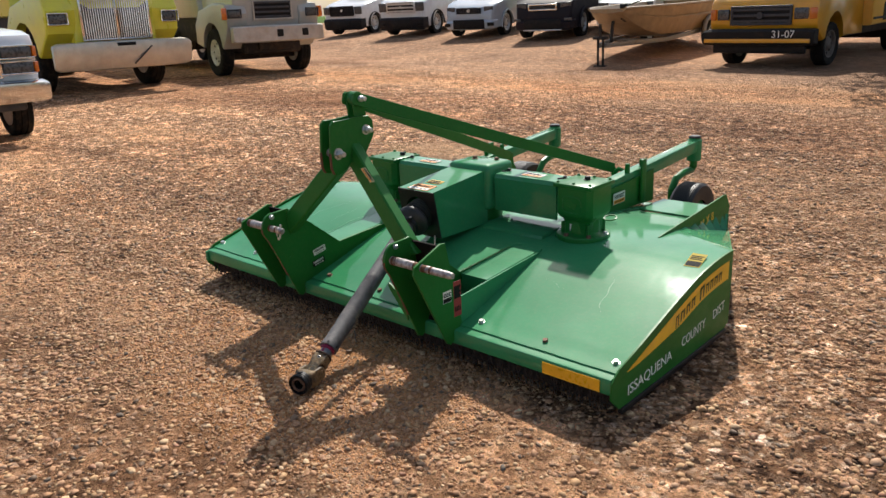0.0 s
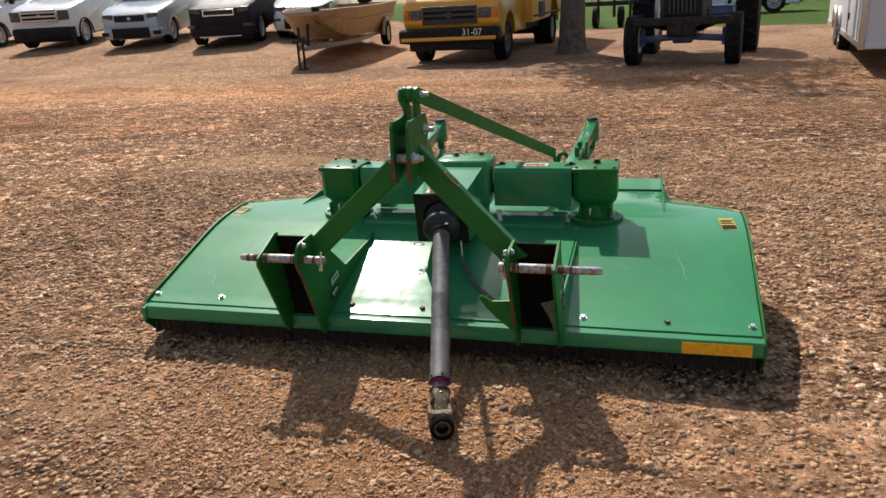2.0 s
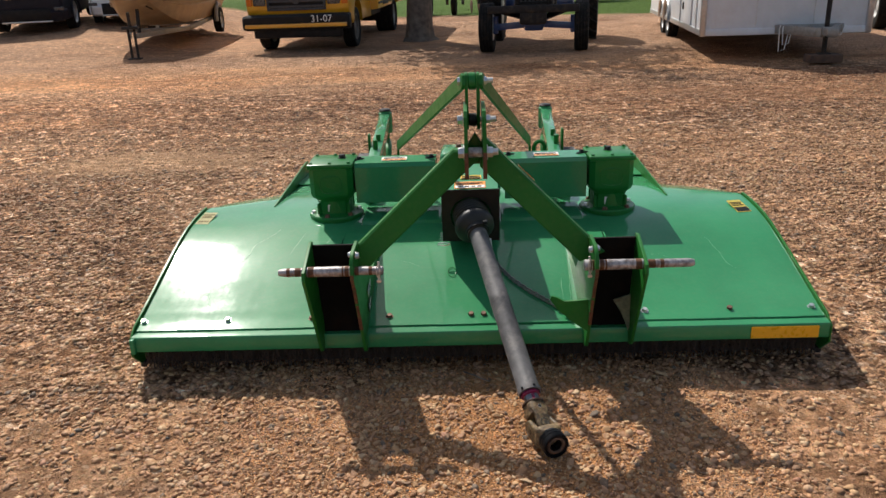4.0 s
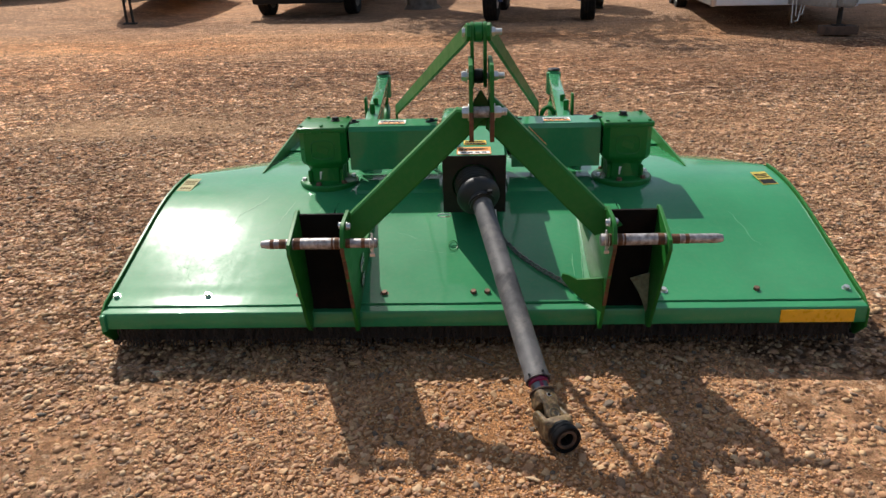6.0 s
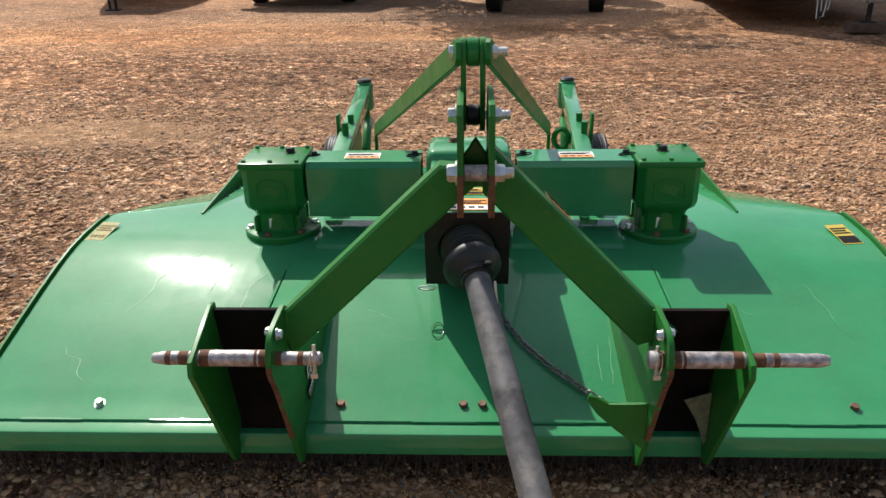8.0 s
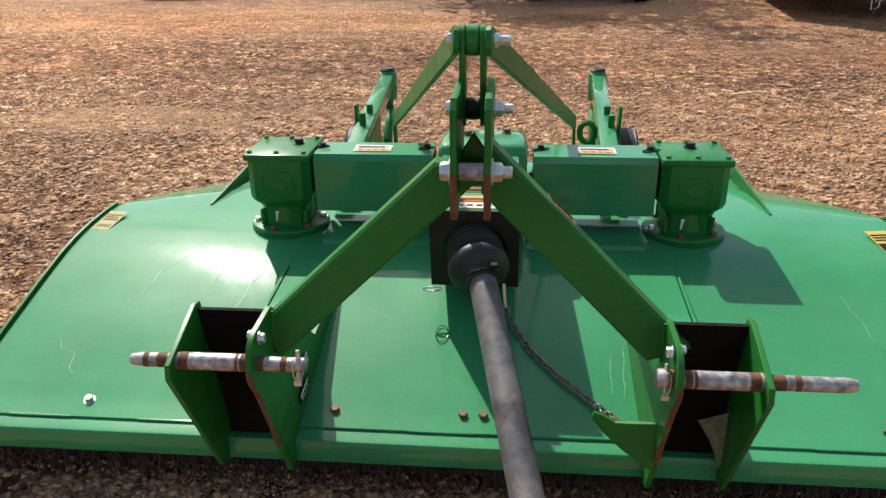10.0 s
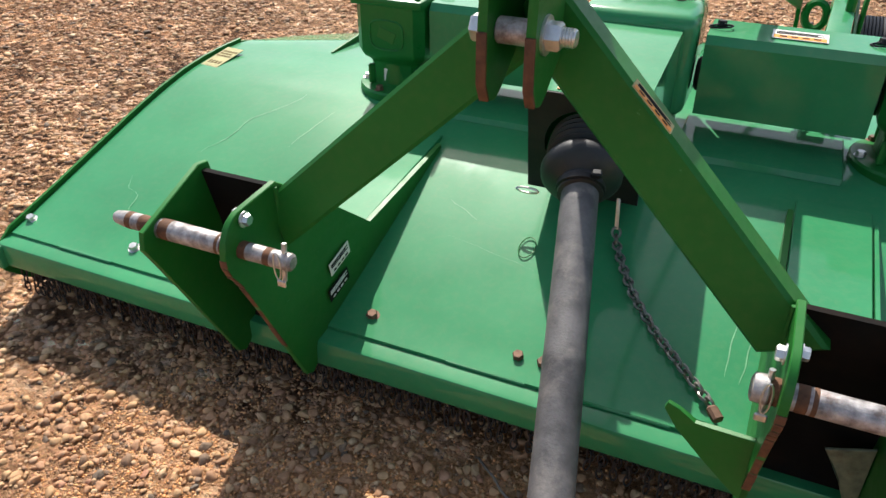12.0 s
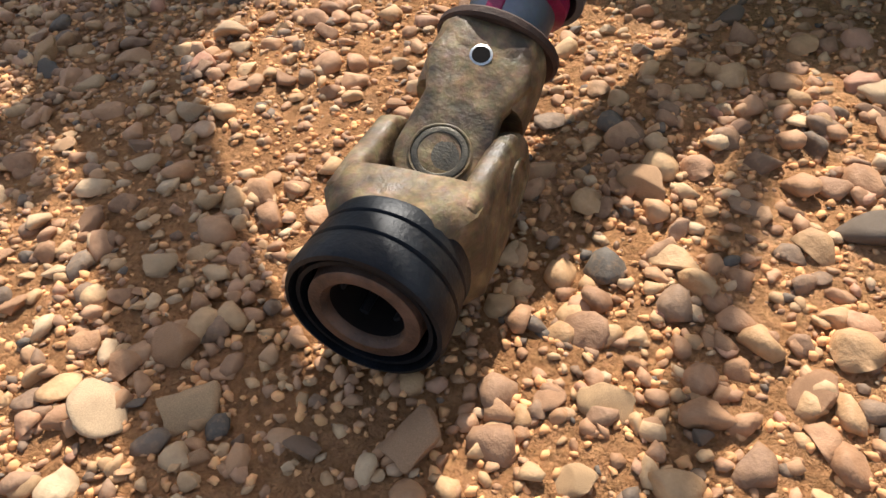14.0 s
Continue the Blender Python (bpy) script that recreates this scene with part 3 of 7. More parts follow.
# yellow stripe, wordmark bars and stencil on the right side panel
def side_decals(s, panel):
    x = s * (HALF + 0.0095)
    bm = bmesh.new()
    ys = [0.10 + 0.86 * i / 20 for i in range(21)]
    up = [(x, y, smooth_deck_z(y) - 0.026) for y in ys]
    dn = [(x, y, smooth_deck_z(y) - 0.028 - 0.080 * min(1, (y - 0.10) / 0.42) ** 0.8) for y in ys]
    for i in range(20):
        bm.faces.new([bm.verts.new(p) for p in (up[i], up[i + 1], dn[i + 1], dn[i])])
    bmesh.ops.remove_doubles(bm, verts=bm.verts, dist=1e-5)
    part("yellow_stripe", bm, YELLOW, panel, "tapering yellow side stripe")
    # the maker's wordmark as plain upright bars
    bm = bmesh.new()
    yy = 0.47
    for i, (w, hgt) in enumerate(((.03, .05), (.04, .04), (.034, .04), (.034, .04), (0.02, 0), (.045, .055), (.03, .04), (.03, .04), (.034, .04), (.03, .04))):
        if hgt:
            zc = smooth_deck_z(yy) - 0.072
            z0, z1 = zc - hgt / 2, zc + hgt / 2
            sl = 0.24 if yy < 0.7 else 0.1
            for q0, q1 in ((0.0, 0.28), (0.62, 0.9)):
                a, b = yy + w * q0, yy + w * q1
                bm.faces.new([bm.verts.new((x + s * 0.001, u, v + (u - yy) * sl)) for u, v in ((a, z0), (b, z0), (b, z1), (a, z1))])
            bm.faces.new([bm.verts.new((x + s * 0.001, u, v + (u - yy) * sl)) for u, v in ((yy, z1 - 0.01), (yy + w * 0.9, z1 - 0.01), (yy + w * 0.9, z1), (yy, z1))])
        yy += w + 0.010
    tagged(part("wordmark", bm, DECAL_DARK, panel, "dark green wordmark shapes"), kind="stuff")


def text_part(name, words, size, m, material, parent, label=""):
    cu = bpy.data.curves.new(name, 'FONT')
    cu.body, cu.size, cu.align_x, cu.align_y = words, size, 'CENTER', 'CENTER'
    cu.extrude = 0.0004
    tmp = new(name, cu)
    me = bpy.data.meshes.new_from_object(tmp)
    bpy.data.objects.remove(tmp)
    bpy.data.curves.remove(cu)
    me.materials.append(material)
    ob = new(name, me)
    ob.parent = parent
    ob.matrix_local = m
    if label:
        ob["label"] = label
    return ob


side_decals(1, side_r)
side_decals(-1, side_l)
for words, y, z, size, slope, wide in (("ISSAQUENA", 0.282, 0.100, 0.060, 2.5, 1.08), ("COUNTY", 0.644, 0.132, 0.058, 4, 0.88), ("DIST", 0.883, 0.154, 0.058, 7, 1.0)):
    o = text_part("stencil_lettering", words, size, pose(HALF + 0.0093, y, z, 90, 0, 90) @ pose(0, 0, 0, 0, 0, slope), WHITE_STENCIL, side_r, "white stencilled letters")
    o.scale = (wide, 1.0, 1.0)

# pale scratches in the paint
SCRATCH = plain("scratched_paint", (0.10, 0.33, 0.15), 0.5, 0, 0.3, 60, 0.1)
for k, (x0, y0, x1, y1, wob) in enumerate(((-0.86, 0.72, -1.00, 0.42, 0.03), (-0.74, 0.66, -0.78, 0.50, 0.01), (-1.12, 0.30, -1.02, 0.16, 0.02), (-0.62, 0.62, -0.70, 0.34, 0.02), (0.385, 0.34, 0.372, 0.16, 0.008), (0.352, 0.30, 0.345, 0.17, 0.006), (-0.26, 0.34, -0.05, 0.30, 0.01), (0.98, 0.55, 1.05, 0.33, 0.02), (-0.30, 0.44, -0.22, 0.40, 0.006), (0.70, 0.45, 0.83, 0.41, 0.01))):
    bm = bmesh.new()
    prev = None
    for i in range(13):
        f = i / 12
        x = x0 + (x1 - x0) * f + wob * noise.noise(Vector((f * 3.0, k * 7.1, 0)))
        y = y0 + (y1 - y0) * f + wob * noise.noise(Vector((f * 3.0, k * 7.1, 5)))
        w = 0.0009 * (1 - abs(2 * f - 1) ** 3) + 0.0003
        z = smooth_deck_z(y) + 0.0022 * noise.noise(Vector((x * 2.2, y * 2.2, 3))) + 0.0009
        pair = (bm.verts.new((x - w, y, z)), bm.verts.new((x + w, y, z)))
        if prev:
            bm.faces.new((prev[0], prev[1], pair[1], pair[0]))
        prev = pair
    part("scratch", bm, SCRATCH, deck)

# deck bolts
for x, rust in ((-1.272, 0), (-0.946, 0), (-0.62, 1), (-0.323, 1), (-0.013, 1), (0.035, 1), (0.64, 0), (0.955, 1), (1.257, 0)):
    bm = bmesh.new()
    hexbolt(bm, (x, 0.097, smooth_deck_z(0.097) - 0.002), (0, -0.28, 1), 0.011)
    part("deck_bolt", bm, BOLT_RUST if rust else ZINC, deck, "rusty hexagon bolt" if rust else "zinc hexagon bolt")


# front chain guard
def chain_mesh():
    bm = bmesh.new()
    z = 0.114
    for i in range(3):
        pts = []
        for k in range(10):
            a = 2 * math.pi * k / 10
            u, v = 0.0065 * math.cos(a), 0.0135 * math.sin(a)
            pts.append((u, 0.0, z - 0.0145 + v) if i % 2 == 0 else (0.0, u, z - 0.0145 + v))
        sweep(bm, pts, 0.0021, 5, True)
        z -= 0.0205
    me = bpy.data.meshes.new("guard_chain")
    bm.to_mesh(me)
    bm.free()
    me.polygons.foreach_set("use_smooth", [True] * len(me.polygons))
    me.materials.append(GUARD_STEEL)
    return me


chain_me = chain_mesh()
rng = random.Random(5)
for row, y in ((0, 0.016), (1, 0.045)):
    for i in range(92):
        o = new("guard_chain", chain_me)
        o.parent = lip
        o.matrix_local = pose(-1.255 + 2.51 * i / 91 + rng.uniform(-0.004, 0.004), y, rng.uniform(-0.004, 0.002), rng.uniform(-5, 5), rng.uniform(-6, 6), rng.uniform(-50, 50))
# Added black sheet puts the dark under the deck behind the chains.
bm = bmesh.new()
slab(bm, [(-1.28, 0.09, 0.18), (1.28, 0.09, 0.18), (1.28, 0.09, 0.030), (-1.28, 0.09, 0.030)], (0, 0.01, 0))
part("under_deck_backing", bm, BLACK, lip, "added black sheet standing for the dark under the deck")


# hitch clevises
# Near-black base puts the shade of pockets and bore into the colour; rust over.
POCKET = plain("recess_shade_and_rust", (0.005, 0.0045, 0.004), 0.85, 0, 0.5, 12, 0.3, (0.035, 0.017, 0.009), 0.4, 0.0, 0.12)
WORN_SHEET = plain("worn_green_sheet", (0.20, 0.21, 0.13), 0.55, 0.1, 0.4, 50, 0.3, (0.10, 0.045, 0.02), 0.8)


def clevis(s):
    bm = bmesh.new()
    xi, xo = s * 0.404, s * 0.566
    # large inner gusset plate
    slab(bm, [(xi, y, z) for y, z in [(-0.203, 0.508), (-0.199, 0.523), (-0.191, 0.536), (-0.180, 0.546), (-0.163, 0.554), (-0.06, 0.560), (0.02, 0.500), (0.235, 0.325), (0.60, 0.352), (0.60, 0.335), (0.30, 0.252), (0.07, 0.184), (0.0, 0.17), (-0.002, 0.124), (-0.018, 0.114), (-0.038, 0.124), (-0.175, 0.420), (-0.184, 0.436), (-0.198, 0.455), (-0.206, 0.476), (-0.207, 0.494)]], (0.012, 0, 0), 0.0015)
    inner = part("inner_hitch_plate", bm, GREEN_FRAME, cutter)
    bm = bmesh.new()
    slab(bm, [(xo, y, z) for y, z in [(-0.205, 0.500), (-0.055, 0.556), (-0.030, 0.552), (0.005, 0.40), (0.055, 0.195), (0.03, 0.17), (-0.002, 0.126), (-0.018, 0.117), (-0.038, 0.128), (-0.19, 0.43), (-0.212, 0.47)]], (0.011, 0, 0), 0.0015)
    part("outer_hitch_plate", bm, GREEN_FRAME, cutter)
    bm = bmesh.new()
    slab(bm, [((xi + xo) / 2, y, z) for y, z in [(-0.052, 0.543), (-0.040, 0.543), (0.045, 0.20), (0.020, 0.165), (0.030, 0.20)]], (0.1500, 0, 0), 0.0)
    part("hitch_back_plate", bm, POCKET, cutter, "rusty pocket plate with its shade put in as dark colour")
    # wedge-shaped channel from the clevis back over the deck
    bm = bmesh.new()
    w = 0.152
    c = (xi + xo) / 2
    for y0, z0, y1, z1 in ((0.236, 0.322, 0.64, 0.357),):
        slab(bm, [(c, y0, z0), (c, y1, z1), (c, y1, z1 - 0.012), (c, y0 + 0.01, 0.238), (c, y0, 0.238)], (w - 0.006, 0, 0), 0.002)
    slab(bm, [(xo, -0.02, 0.30), (xo, 0.236, 0.322), (xo, 0.60, 0.352), (xo, 0.58, 0.33), (xo, 0.05, 0.186)], (0.008, 0, 0), 0.001)
    part("hitch_channel", bm, GREEN, cutter)
    # pin
    bm = bmesh.new()
    y, z = -0.166, 0.489
    xa, xb = (s * 0.302, s * 0.655) if s < 0 else (0.365, 0.73)
    d = (s, 0, 0)
    if s < 0:
        lathe(bm, [(0.010, 0), (0.0145, 0.004), (0.0145, 0.10), (0.0165, 0.10), (0.0175, 0.104), (0.0175, 0.27), (0.0145, 0.278), (0.0145, 0.33), (0.011, 0.352), (0.009, 0.355)], (-0.302, y, z), d, 20)
    else:
        lathe(bm, [(0.012, 0), (0.0185, 0.003), (0.0195, 0.02), (0.016, 0.024), (0.0175, 0.03), (0.0175, 0.20), (0.0145, 0.21), (0.0145, 0.345), (0.011, 0.363)], (0.365, y, z), d, 20)
    pin = part("hitch_pin", bm, STEEL, cutter, "worn bright steel lift pin with rust bands")
    inner_r = 0.0149 if s < 0 else 0.0179
    for q, r, h in ((0.345 if s < 0 else 0.405, inner_r, 0.006), (0.392, inner_r, 0.008), (0.424, 0.0179, 0.007), (0.438, 0.0178, 0.003), (0.545, 0.0179, 0.010), (0.588, 0.0149, 0.012), (0.622, 0.0149, 0.006)):
        bm = bmesh.new()
        lathe(bm, [(r - 0.0002, -h), (r, -h * 0.6), (r, h * 0.6), (r - 0.0002, h)], (s * q, y, z), (s, 0, 0), 20)
        part("rust_band", bm, RUST, pin)
    # lynch pin and its ring
    bm = bmesh.new()
    qx = s * (0.318 if s < 0 else 0.385)
    rod(bm, (qx, y - 0.006, z - 0.034), (qx, y + 0.004, z + 0.030), 0.0045, 8)
    sweep(bm, [(qx + 0.006 * math.cos(a), y - 0.020, z + 0.002 + 0.024 * math.sin(a)) for a in [2 * math.pi * k / 14 for k in range(14)]], 0.0014, 5, True)
    box(bm, (qx, y - 0.014, z - 0.034), (0.016, 0.004, 0.012), (0, 0, 0), 0.0015, 1)
    part("lynch_pin", bm, ZINC, pin)
    bm = bmesh.new()
    hexbolt(bm, (s * 0.394, -0.155, 0.540), (-s, 0, 0), 0.010)
    hexbolt(bm, (s * 0.410, -0.145, 0.540), (s, 0, 0), 0.009)
    part("arm_bolt", bm, ZINC, inner)
    # rusty front edge of the plate
    bm = bmesh.new()
    edge = [(-0.2065, 0.490), (-0.2055, 0.474), (-0.1975, 0.4545), (-0.184, 0.4355), (-0.1745, 0.419), (-0.142, 0.352), (-0.118, 0.298), (-0.088, 0.232)]
    for k, (p, q) in enumerate(zip(edge, edge[1:])):
        bar(bm, (xi, p[0], p[1] - 0.001), (xi, q[0], q[1] + 0.001), 0.0123 - 0.0009 * (k % 3), 0.0030 - 0.0005 * (k % 2), (0, 1, 0.5), 0.0008)
    part("rusty_edge", bm, RUST, inner)
    # weld bead where the mast arm meets the plate
    bm = bmesh.new()
    rod(bm, (s * 0.3965, -0.066, 0.552), (s * 0.3965, -0.060, 0.462), 0.0038, 8)
    part("weld_bead", bm, GREEN_FRAME, inner)
    return inner


plate_l = clevis(-1)
plate_r = clevis(1)
# torn sliver of sheet in the right clevis
bm = bmesh.new()
slab(bm, [(0.494, -0.030, 0.302), (0.558, -0.022, 0.318), (0.5595, -0.022, 0.190), (0.551, -0.030, 0.180), (0.540, -0.036, 0.215), (0.524, -0.036, 0.255)], (0.0, 0.005, 0.001), 0.001)
part("bent_sheet_edge", bm, WORN_SHEET, plate_r, "bent sheet edge with worn paint")
# hook bracket that holds the driveline
bm = bmesh.new()
slab(bm, [(0.400, -0.085, 0.330), (0.345, -0.075, 0.322), (0.315, -0.070, 0.318), (0.292, -0.066, 0.332), (0.272, -0.062, 0.336), (0.268, -0.060, 0.322), (0.29, -0.060, 0.288), (0.335, -0.062, 0.245), (0.400, -0.085, 0.205)], (0.0, 0.008, 0.001), 0.001)
part("driveline_hook", bm, GREEN_FRAME, plate_r)


# A-frame mast
def arm(s):
    bm = bmesh.new()
    a, b = Vector((s * 0.388 + 0.003, -0.040, 0.499)), Vector((s * 0.045 + 0.015, 0.0, 0.829))
    d = (b - a).normalized()
    n = Vector((0, 1, 0))
    w = d.cross(n).normalized() * 0.042
    y = Vector((0, 0.026, 0))
    pts = [a - w * 1.0 - d * 0.045, a + w * 1.0 - d * 0.01, b + w, b - w + d * 0.07]
    slab(bm, pts, y * 2, 0.006)
    return part("mast_arm", bm, GREEN_FRAME, cutter)


arm_l, arm_r = arm(-1), arm(1)
MAST_X = 0.016
for s in (-1, 1):
    bm = bmesh.new()
    x = MAST_X + s * 0.030
    slab(bm, [(x, y, z) for y, z in [(-0.128, 0.985), (-0.112, 1.002), (-0.06, 1.000), (0.02, 1.005), (0.085, 1.003), (0.105, 0.980), (0.108, 0.92), (0.06, 0.85), (-0.03, 0.820), (-0.078, 0.786), (-0.098, 0.776), (-0.120, 0.782), (-0.134, 0.806), (-0.136, 0.87)]], (0.012, 0, 0), 0.0015)
    mp = part("mast_plate", bm, GREEN_FRAME, cutter)
    bm = bmesh.new()
    bar(bm, (x, -0.1365, 0.872), (x, -0.1345, 0.806), 0.0128, 0.005, (0, 1, 0), 0.001)
    bar(bm, (x, -0.1345, 0.808), (x, -0.1215, 0.783), 0.0128, 0.005, (0, 1, 0.5), 0.001)
    part("rusty_edge", bm, RUST, mp)
    # top link
    bm = bmesh.new()
    x = MAST_X - 0.005 + s * 0.0195
    pts = []
    for cy, cz, a0 in ((0.045, 1.077, 0), (0.062, 0.940, math.pi)):
        for k in range(7):
            a = a0 + math.pi * k / 6
            pts.append((x, cy + 0.030 * math.cos(a), cz + 0.030 * math.sin(a)))
    slab(bm, pts, (0.011, 0, 0), 0.0015)
    part("top_link", bm, GREEN_FRAME, cutter)
    # long strut to the rear of the deck, twisted flat bar
    bm = bmesh.new()
    a, b = Vector((MAST_X - 0.005 + s * 0.031, 0.020, 1.080)), Vector((s * 0.368 - 0.030, 1.65, 0.532))
    d = (b - a).normalized()
    u = Vector((0, d.z * -1, d.y)).normalized()
    sd = d.cross(u).normalized()
    h = 0.027
    pts = [a + u * h * 0.6 - d * 0.012, a + u * h, b + u * h, b - u * h, a - u * h, a - u * h * 0.6 - d * 0.012]
    slab(bm, pts, sd * 0.012, 0.0015)
    c = Vector((s * 0.374 - 0.030, 1.72, 0.36))
    slab(bm, [b + u * h - d * 0.01, b - u * h - d * 0.01, c + Vector((0, -0.03, 0)), c + Vector((0, 0.03, 0))], (s * 0.012, 0, 0), 0.0015)
    part("mast_strut", bm, GREEN_FRAME, cutter)
# cross bolts of the mast
for y, z, hx, r, cx in ((0.045, 1.077, 0.036, 0.015, 0.011), (0.062, 0.945, 0.042, 0.016, 0.014), (-0.098, 0.866, 0.040, 0.018, MAST_X)):
    bm = bmesh.new()
    rod(bm, (cx - hx, y, z), (cx + hx + 0.034, y, z), r * 0.62, 14)
    for k in range(5):
        lathe(bm, [(r * 0.55, 0), (r * 0.68, 0.0015), (r * 0.55, 0.003)], (cx + hx + 0.014 + 0.0036 * k, y, z), (1, 0, 0), 12)
    hexbolt(bm, (cx - hx + 0.004, y, z), (-1, 0, 0), r)
    hexbolt(bm, (cx + hx - 0.004, y, z), (1, 0, 0), r)
    part("mast_bolt", bm, ZINC, cutter, "zinc cross bolt with nut")
bm = bmesh.new()
rod(bm, (MAST_X - 0.024, -0.098, 0.866), (MAST_X + 0.024, -0.098, 0.866), 0.0165, 18)
part("spacer_sleeve", bm, STEEL, cutter)
bm = bmesh.new()
rod(bm, (MAST_X - 0.019, 0.045, 1.077), (MAST_X + 0.009, 0.045, 1.077), 0.029, 18)
part("link_bush", bm, GREEN_CAST, cutter)
bm = bmesh.new()
rod(bm, (MAST_X - 0.019, 0.062, 0.945), (MAST_X + 0.009, 0.062, 0.945), 0.022, 18)
part("link_bush", bm, BLACK_STEEL, cutter)
bm = bmesh.new()
slab(bm, [(MAST_X - 0.024, 0.03, 0.80), (MAST_X + 0.024, 0.03, 0.80), (MAST_X + 0.024, 0.0, 0.875), (MAST_X, -0.01, 0.915), (MAST_X - 0.024, 0.0, 0.875)], (0, 0.012, 0.004), 0.001)
part("mast_spacer", bm, GREEN_CAST, cutter)


# gearboxes with their bolted covers
def gearbox(s):
    bm = bmesh.new()
    x, y = s * 0.630, 0.872
    lathe(bm, [(0.124, 0.358), (0.126, 0.388), (0.122, 0.394), (0.092, 0.396), (0.080, 0.404), (0.076, 0.47)], (x, y, 0), (0, 0, 1), 28)
    # cast housing that draws in towards its neck
    rows = [(0.100, 0.1025, 0.620), (0.100, 0.1025, 0.500), (0.094, 0.096, 0.482), (0.078, 0.080, 0.468), (0.072, 0.074, 0.455), (0.070, 0.072, 0.395)]
    rings = []
    for hx, hy, zz in rows:
        ring = []
        for k in range(24):
            a = 2 * math.pi * (k + 0.5) / 24
            q = (abs(math.cos(a)) ** 7 + abs(math.sin(a)) ** 7) ** (-1 / 7)
            ring.append(bm.verts.new((x + hx * q * math.cos(a), y + hy * q * math.sin(a), zz)))
        rings.append(ring)
    for p, q in zip(rings, rings[1:]):
        for k in range(24):
            bm.faces.new((p[k], q[k], q[(k + 1) % 24], p[(k + 1) % 24]))
    bm.faces.new(rings[0])
    g = part("gearbox", bm, GREEN_CAST, cutter)
    for k in range(4):
        a = math.pi * (k + 0.5) / 2
        bm = bmesh.new()
        box(bm, (x + 0.085 * math.cos(a), y + 0.085 * math.sin(a), 0.424), (0.040, 0.011, 0.055), (0, 0, math.degrees(a)), 0.004, 1)
        part("rib", bm, GREEN_CAST, g)
    bm = bmesh.new()
    box(bm, (x, y, 0.628), (0.206, 0.212, 0.022), bev=0.006)
    cv = part("gearbox_cover", bm, GREEN_CAST, g)
    for dx in (-0.085, 0.0, 0.085):
        for dy in (-0.088, 0.088):
            bm = bmesh.new()
            hexbolt(bm, (x + dx, y + dy, 0.638), (0, 0, 1), 0.0075)
            part("cover_bolt", bm, GREEN_CAST, g)
    bm = bmesh.new()
    hexbolt(bm, (x + s * -0.02 + 0.02, y + 0.03, 0.638), (0, 0, 1), 0.015)
    part("vent_plug", bm, BLACK_STEEL, g)
    # raised cast badge on the front
    bm = bmesh.new()
    pts = []
    for k in range(20):
        a = 2 * math.pi * k / 20
        cx, cz = math.cos(a), math.sin(a)
        q = (abs(cx) ** 4 + abs(cz) ** 4) ** -0.25
        pts.append((x + 0.048 * cx * q, y - 0.103, 0.545 + 0.038 * cz * q))
    sweep(bm, pts, 0.0025, 5, True)
    box(bm, (x, y - 0.1025, 0.545), (0.05, 0.003, 0.03), (0, 20, 0), 0.001, 1)
    part("cast_badge", bm, GREEN_CAST, g)
    for k in range(6):
        a = 2 * math.pi * (k + 0.25) / 6
        bm = bmesh.new()
        hexbolt(bm, (x + 0.106 * math.cos(a), y + 0.106 * math.sin(a), 0.393), (0, 0, 1), 0.011)
        part("flange_bolt", bm, BOLT_RUST if k % 3 else ZINC, g)
    bm = bmesh.new()
    box(bm, (x - 0.012, y - 0.0745, 0.428), (0.028, 0.003, 0.034), (0, 0, 0), 0.0005, 1)
    part("serial_plate", bm, STICKER_WHITE, g, "small aluminium plate")
    return g


gear_l, gear_r = gearbox(-1), gearbox(1)


# shields over the cross shafts
def shaft_shield(s):
    bm = bmesh.new()
    xa, xb = s * 0.155, s * 0.522
    pts = [(0.806, 0.448), (0.802, 0.612), (0.816, 0.630), (0.94, 0.634), (0.958, 0.62), (0.962, 0.448), (0.95, 0.448), (0.944, 0.618), (0.822, 0.618), (0.814, 0.605), (0.818, 0.448)]
    slab(bm, [((xa + xb) / 2, y, z) for y, z in pts], (abs(xb - xa), 0, 0))
    sh = part("shaft_shield", bm, GREEN, cutter)
    for x in (xa + s * 0.022, xb - s * 0.012):
        bm = bmesh.new()
        hexbolt(bm, (x, 0.895, 0.633), (0, 0, 1), 0.010)
        sweep(bm, [(x + 0.026 * math.cos(a), 0.873 + 0.014 * math.sin(a), 0.6365 + 0.003 * math.cos(a)) for a in [2 * math.pi * k / 14 for k in range(14)]], 0.0022, 5, True)
        part("shield_latch", bm, BLACK_STEEL, sh, "bolt with wire clip")
    bm = bmesh.new()
    rod(bm, (s * 0.14, 0.88, 0.52), (s * 0.54, 0.88, 0.52), 0.04, 16)
    part("cross_shaft", bm, BLACK_STEEL, cutter)
    # caution sticker on the top
    sticker(sh, pose(s * 0.345, 0.872, 0.6338, 2, 0, 0), 0.115, 0.058, STICKER_ORANGE, STICKER_BLACK)
    # stiffener on the deck beneath
    bm = bmesh.new()
    xm = s * 0.315
    slab(bm, [(xm, y, z) for y, z in [(0.725, 0.366), (0.730, 0.380), (0.76, 0.388), (0.93, 0.394), (0.93, 0.376), (0.74, 0.368)]], (0.36, 0, 0), 0.003)
    part("deck_stiffener", bm, GREEN, cutter)
    return sh


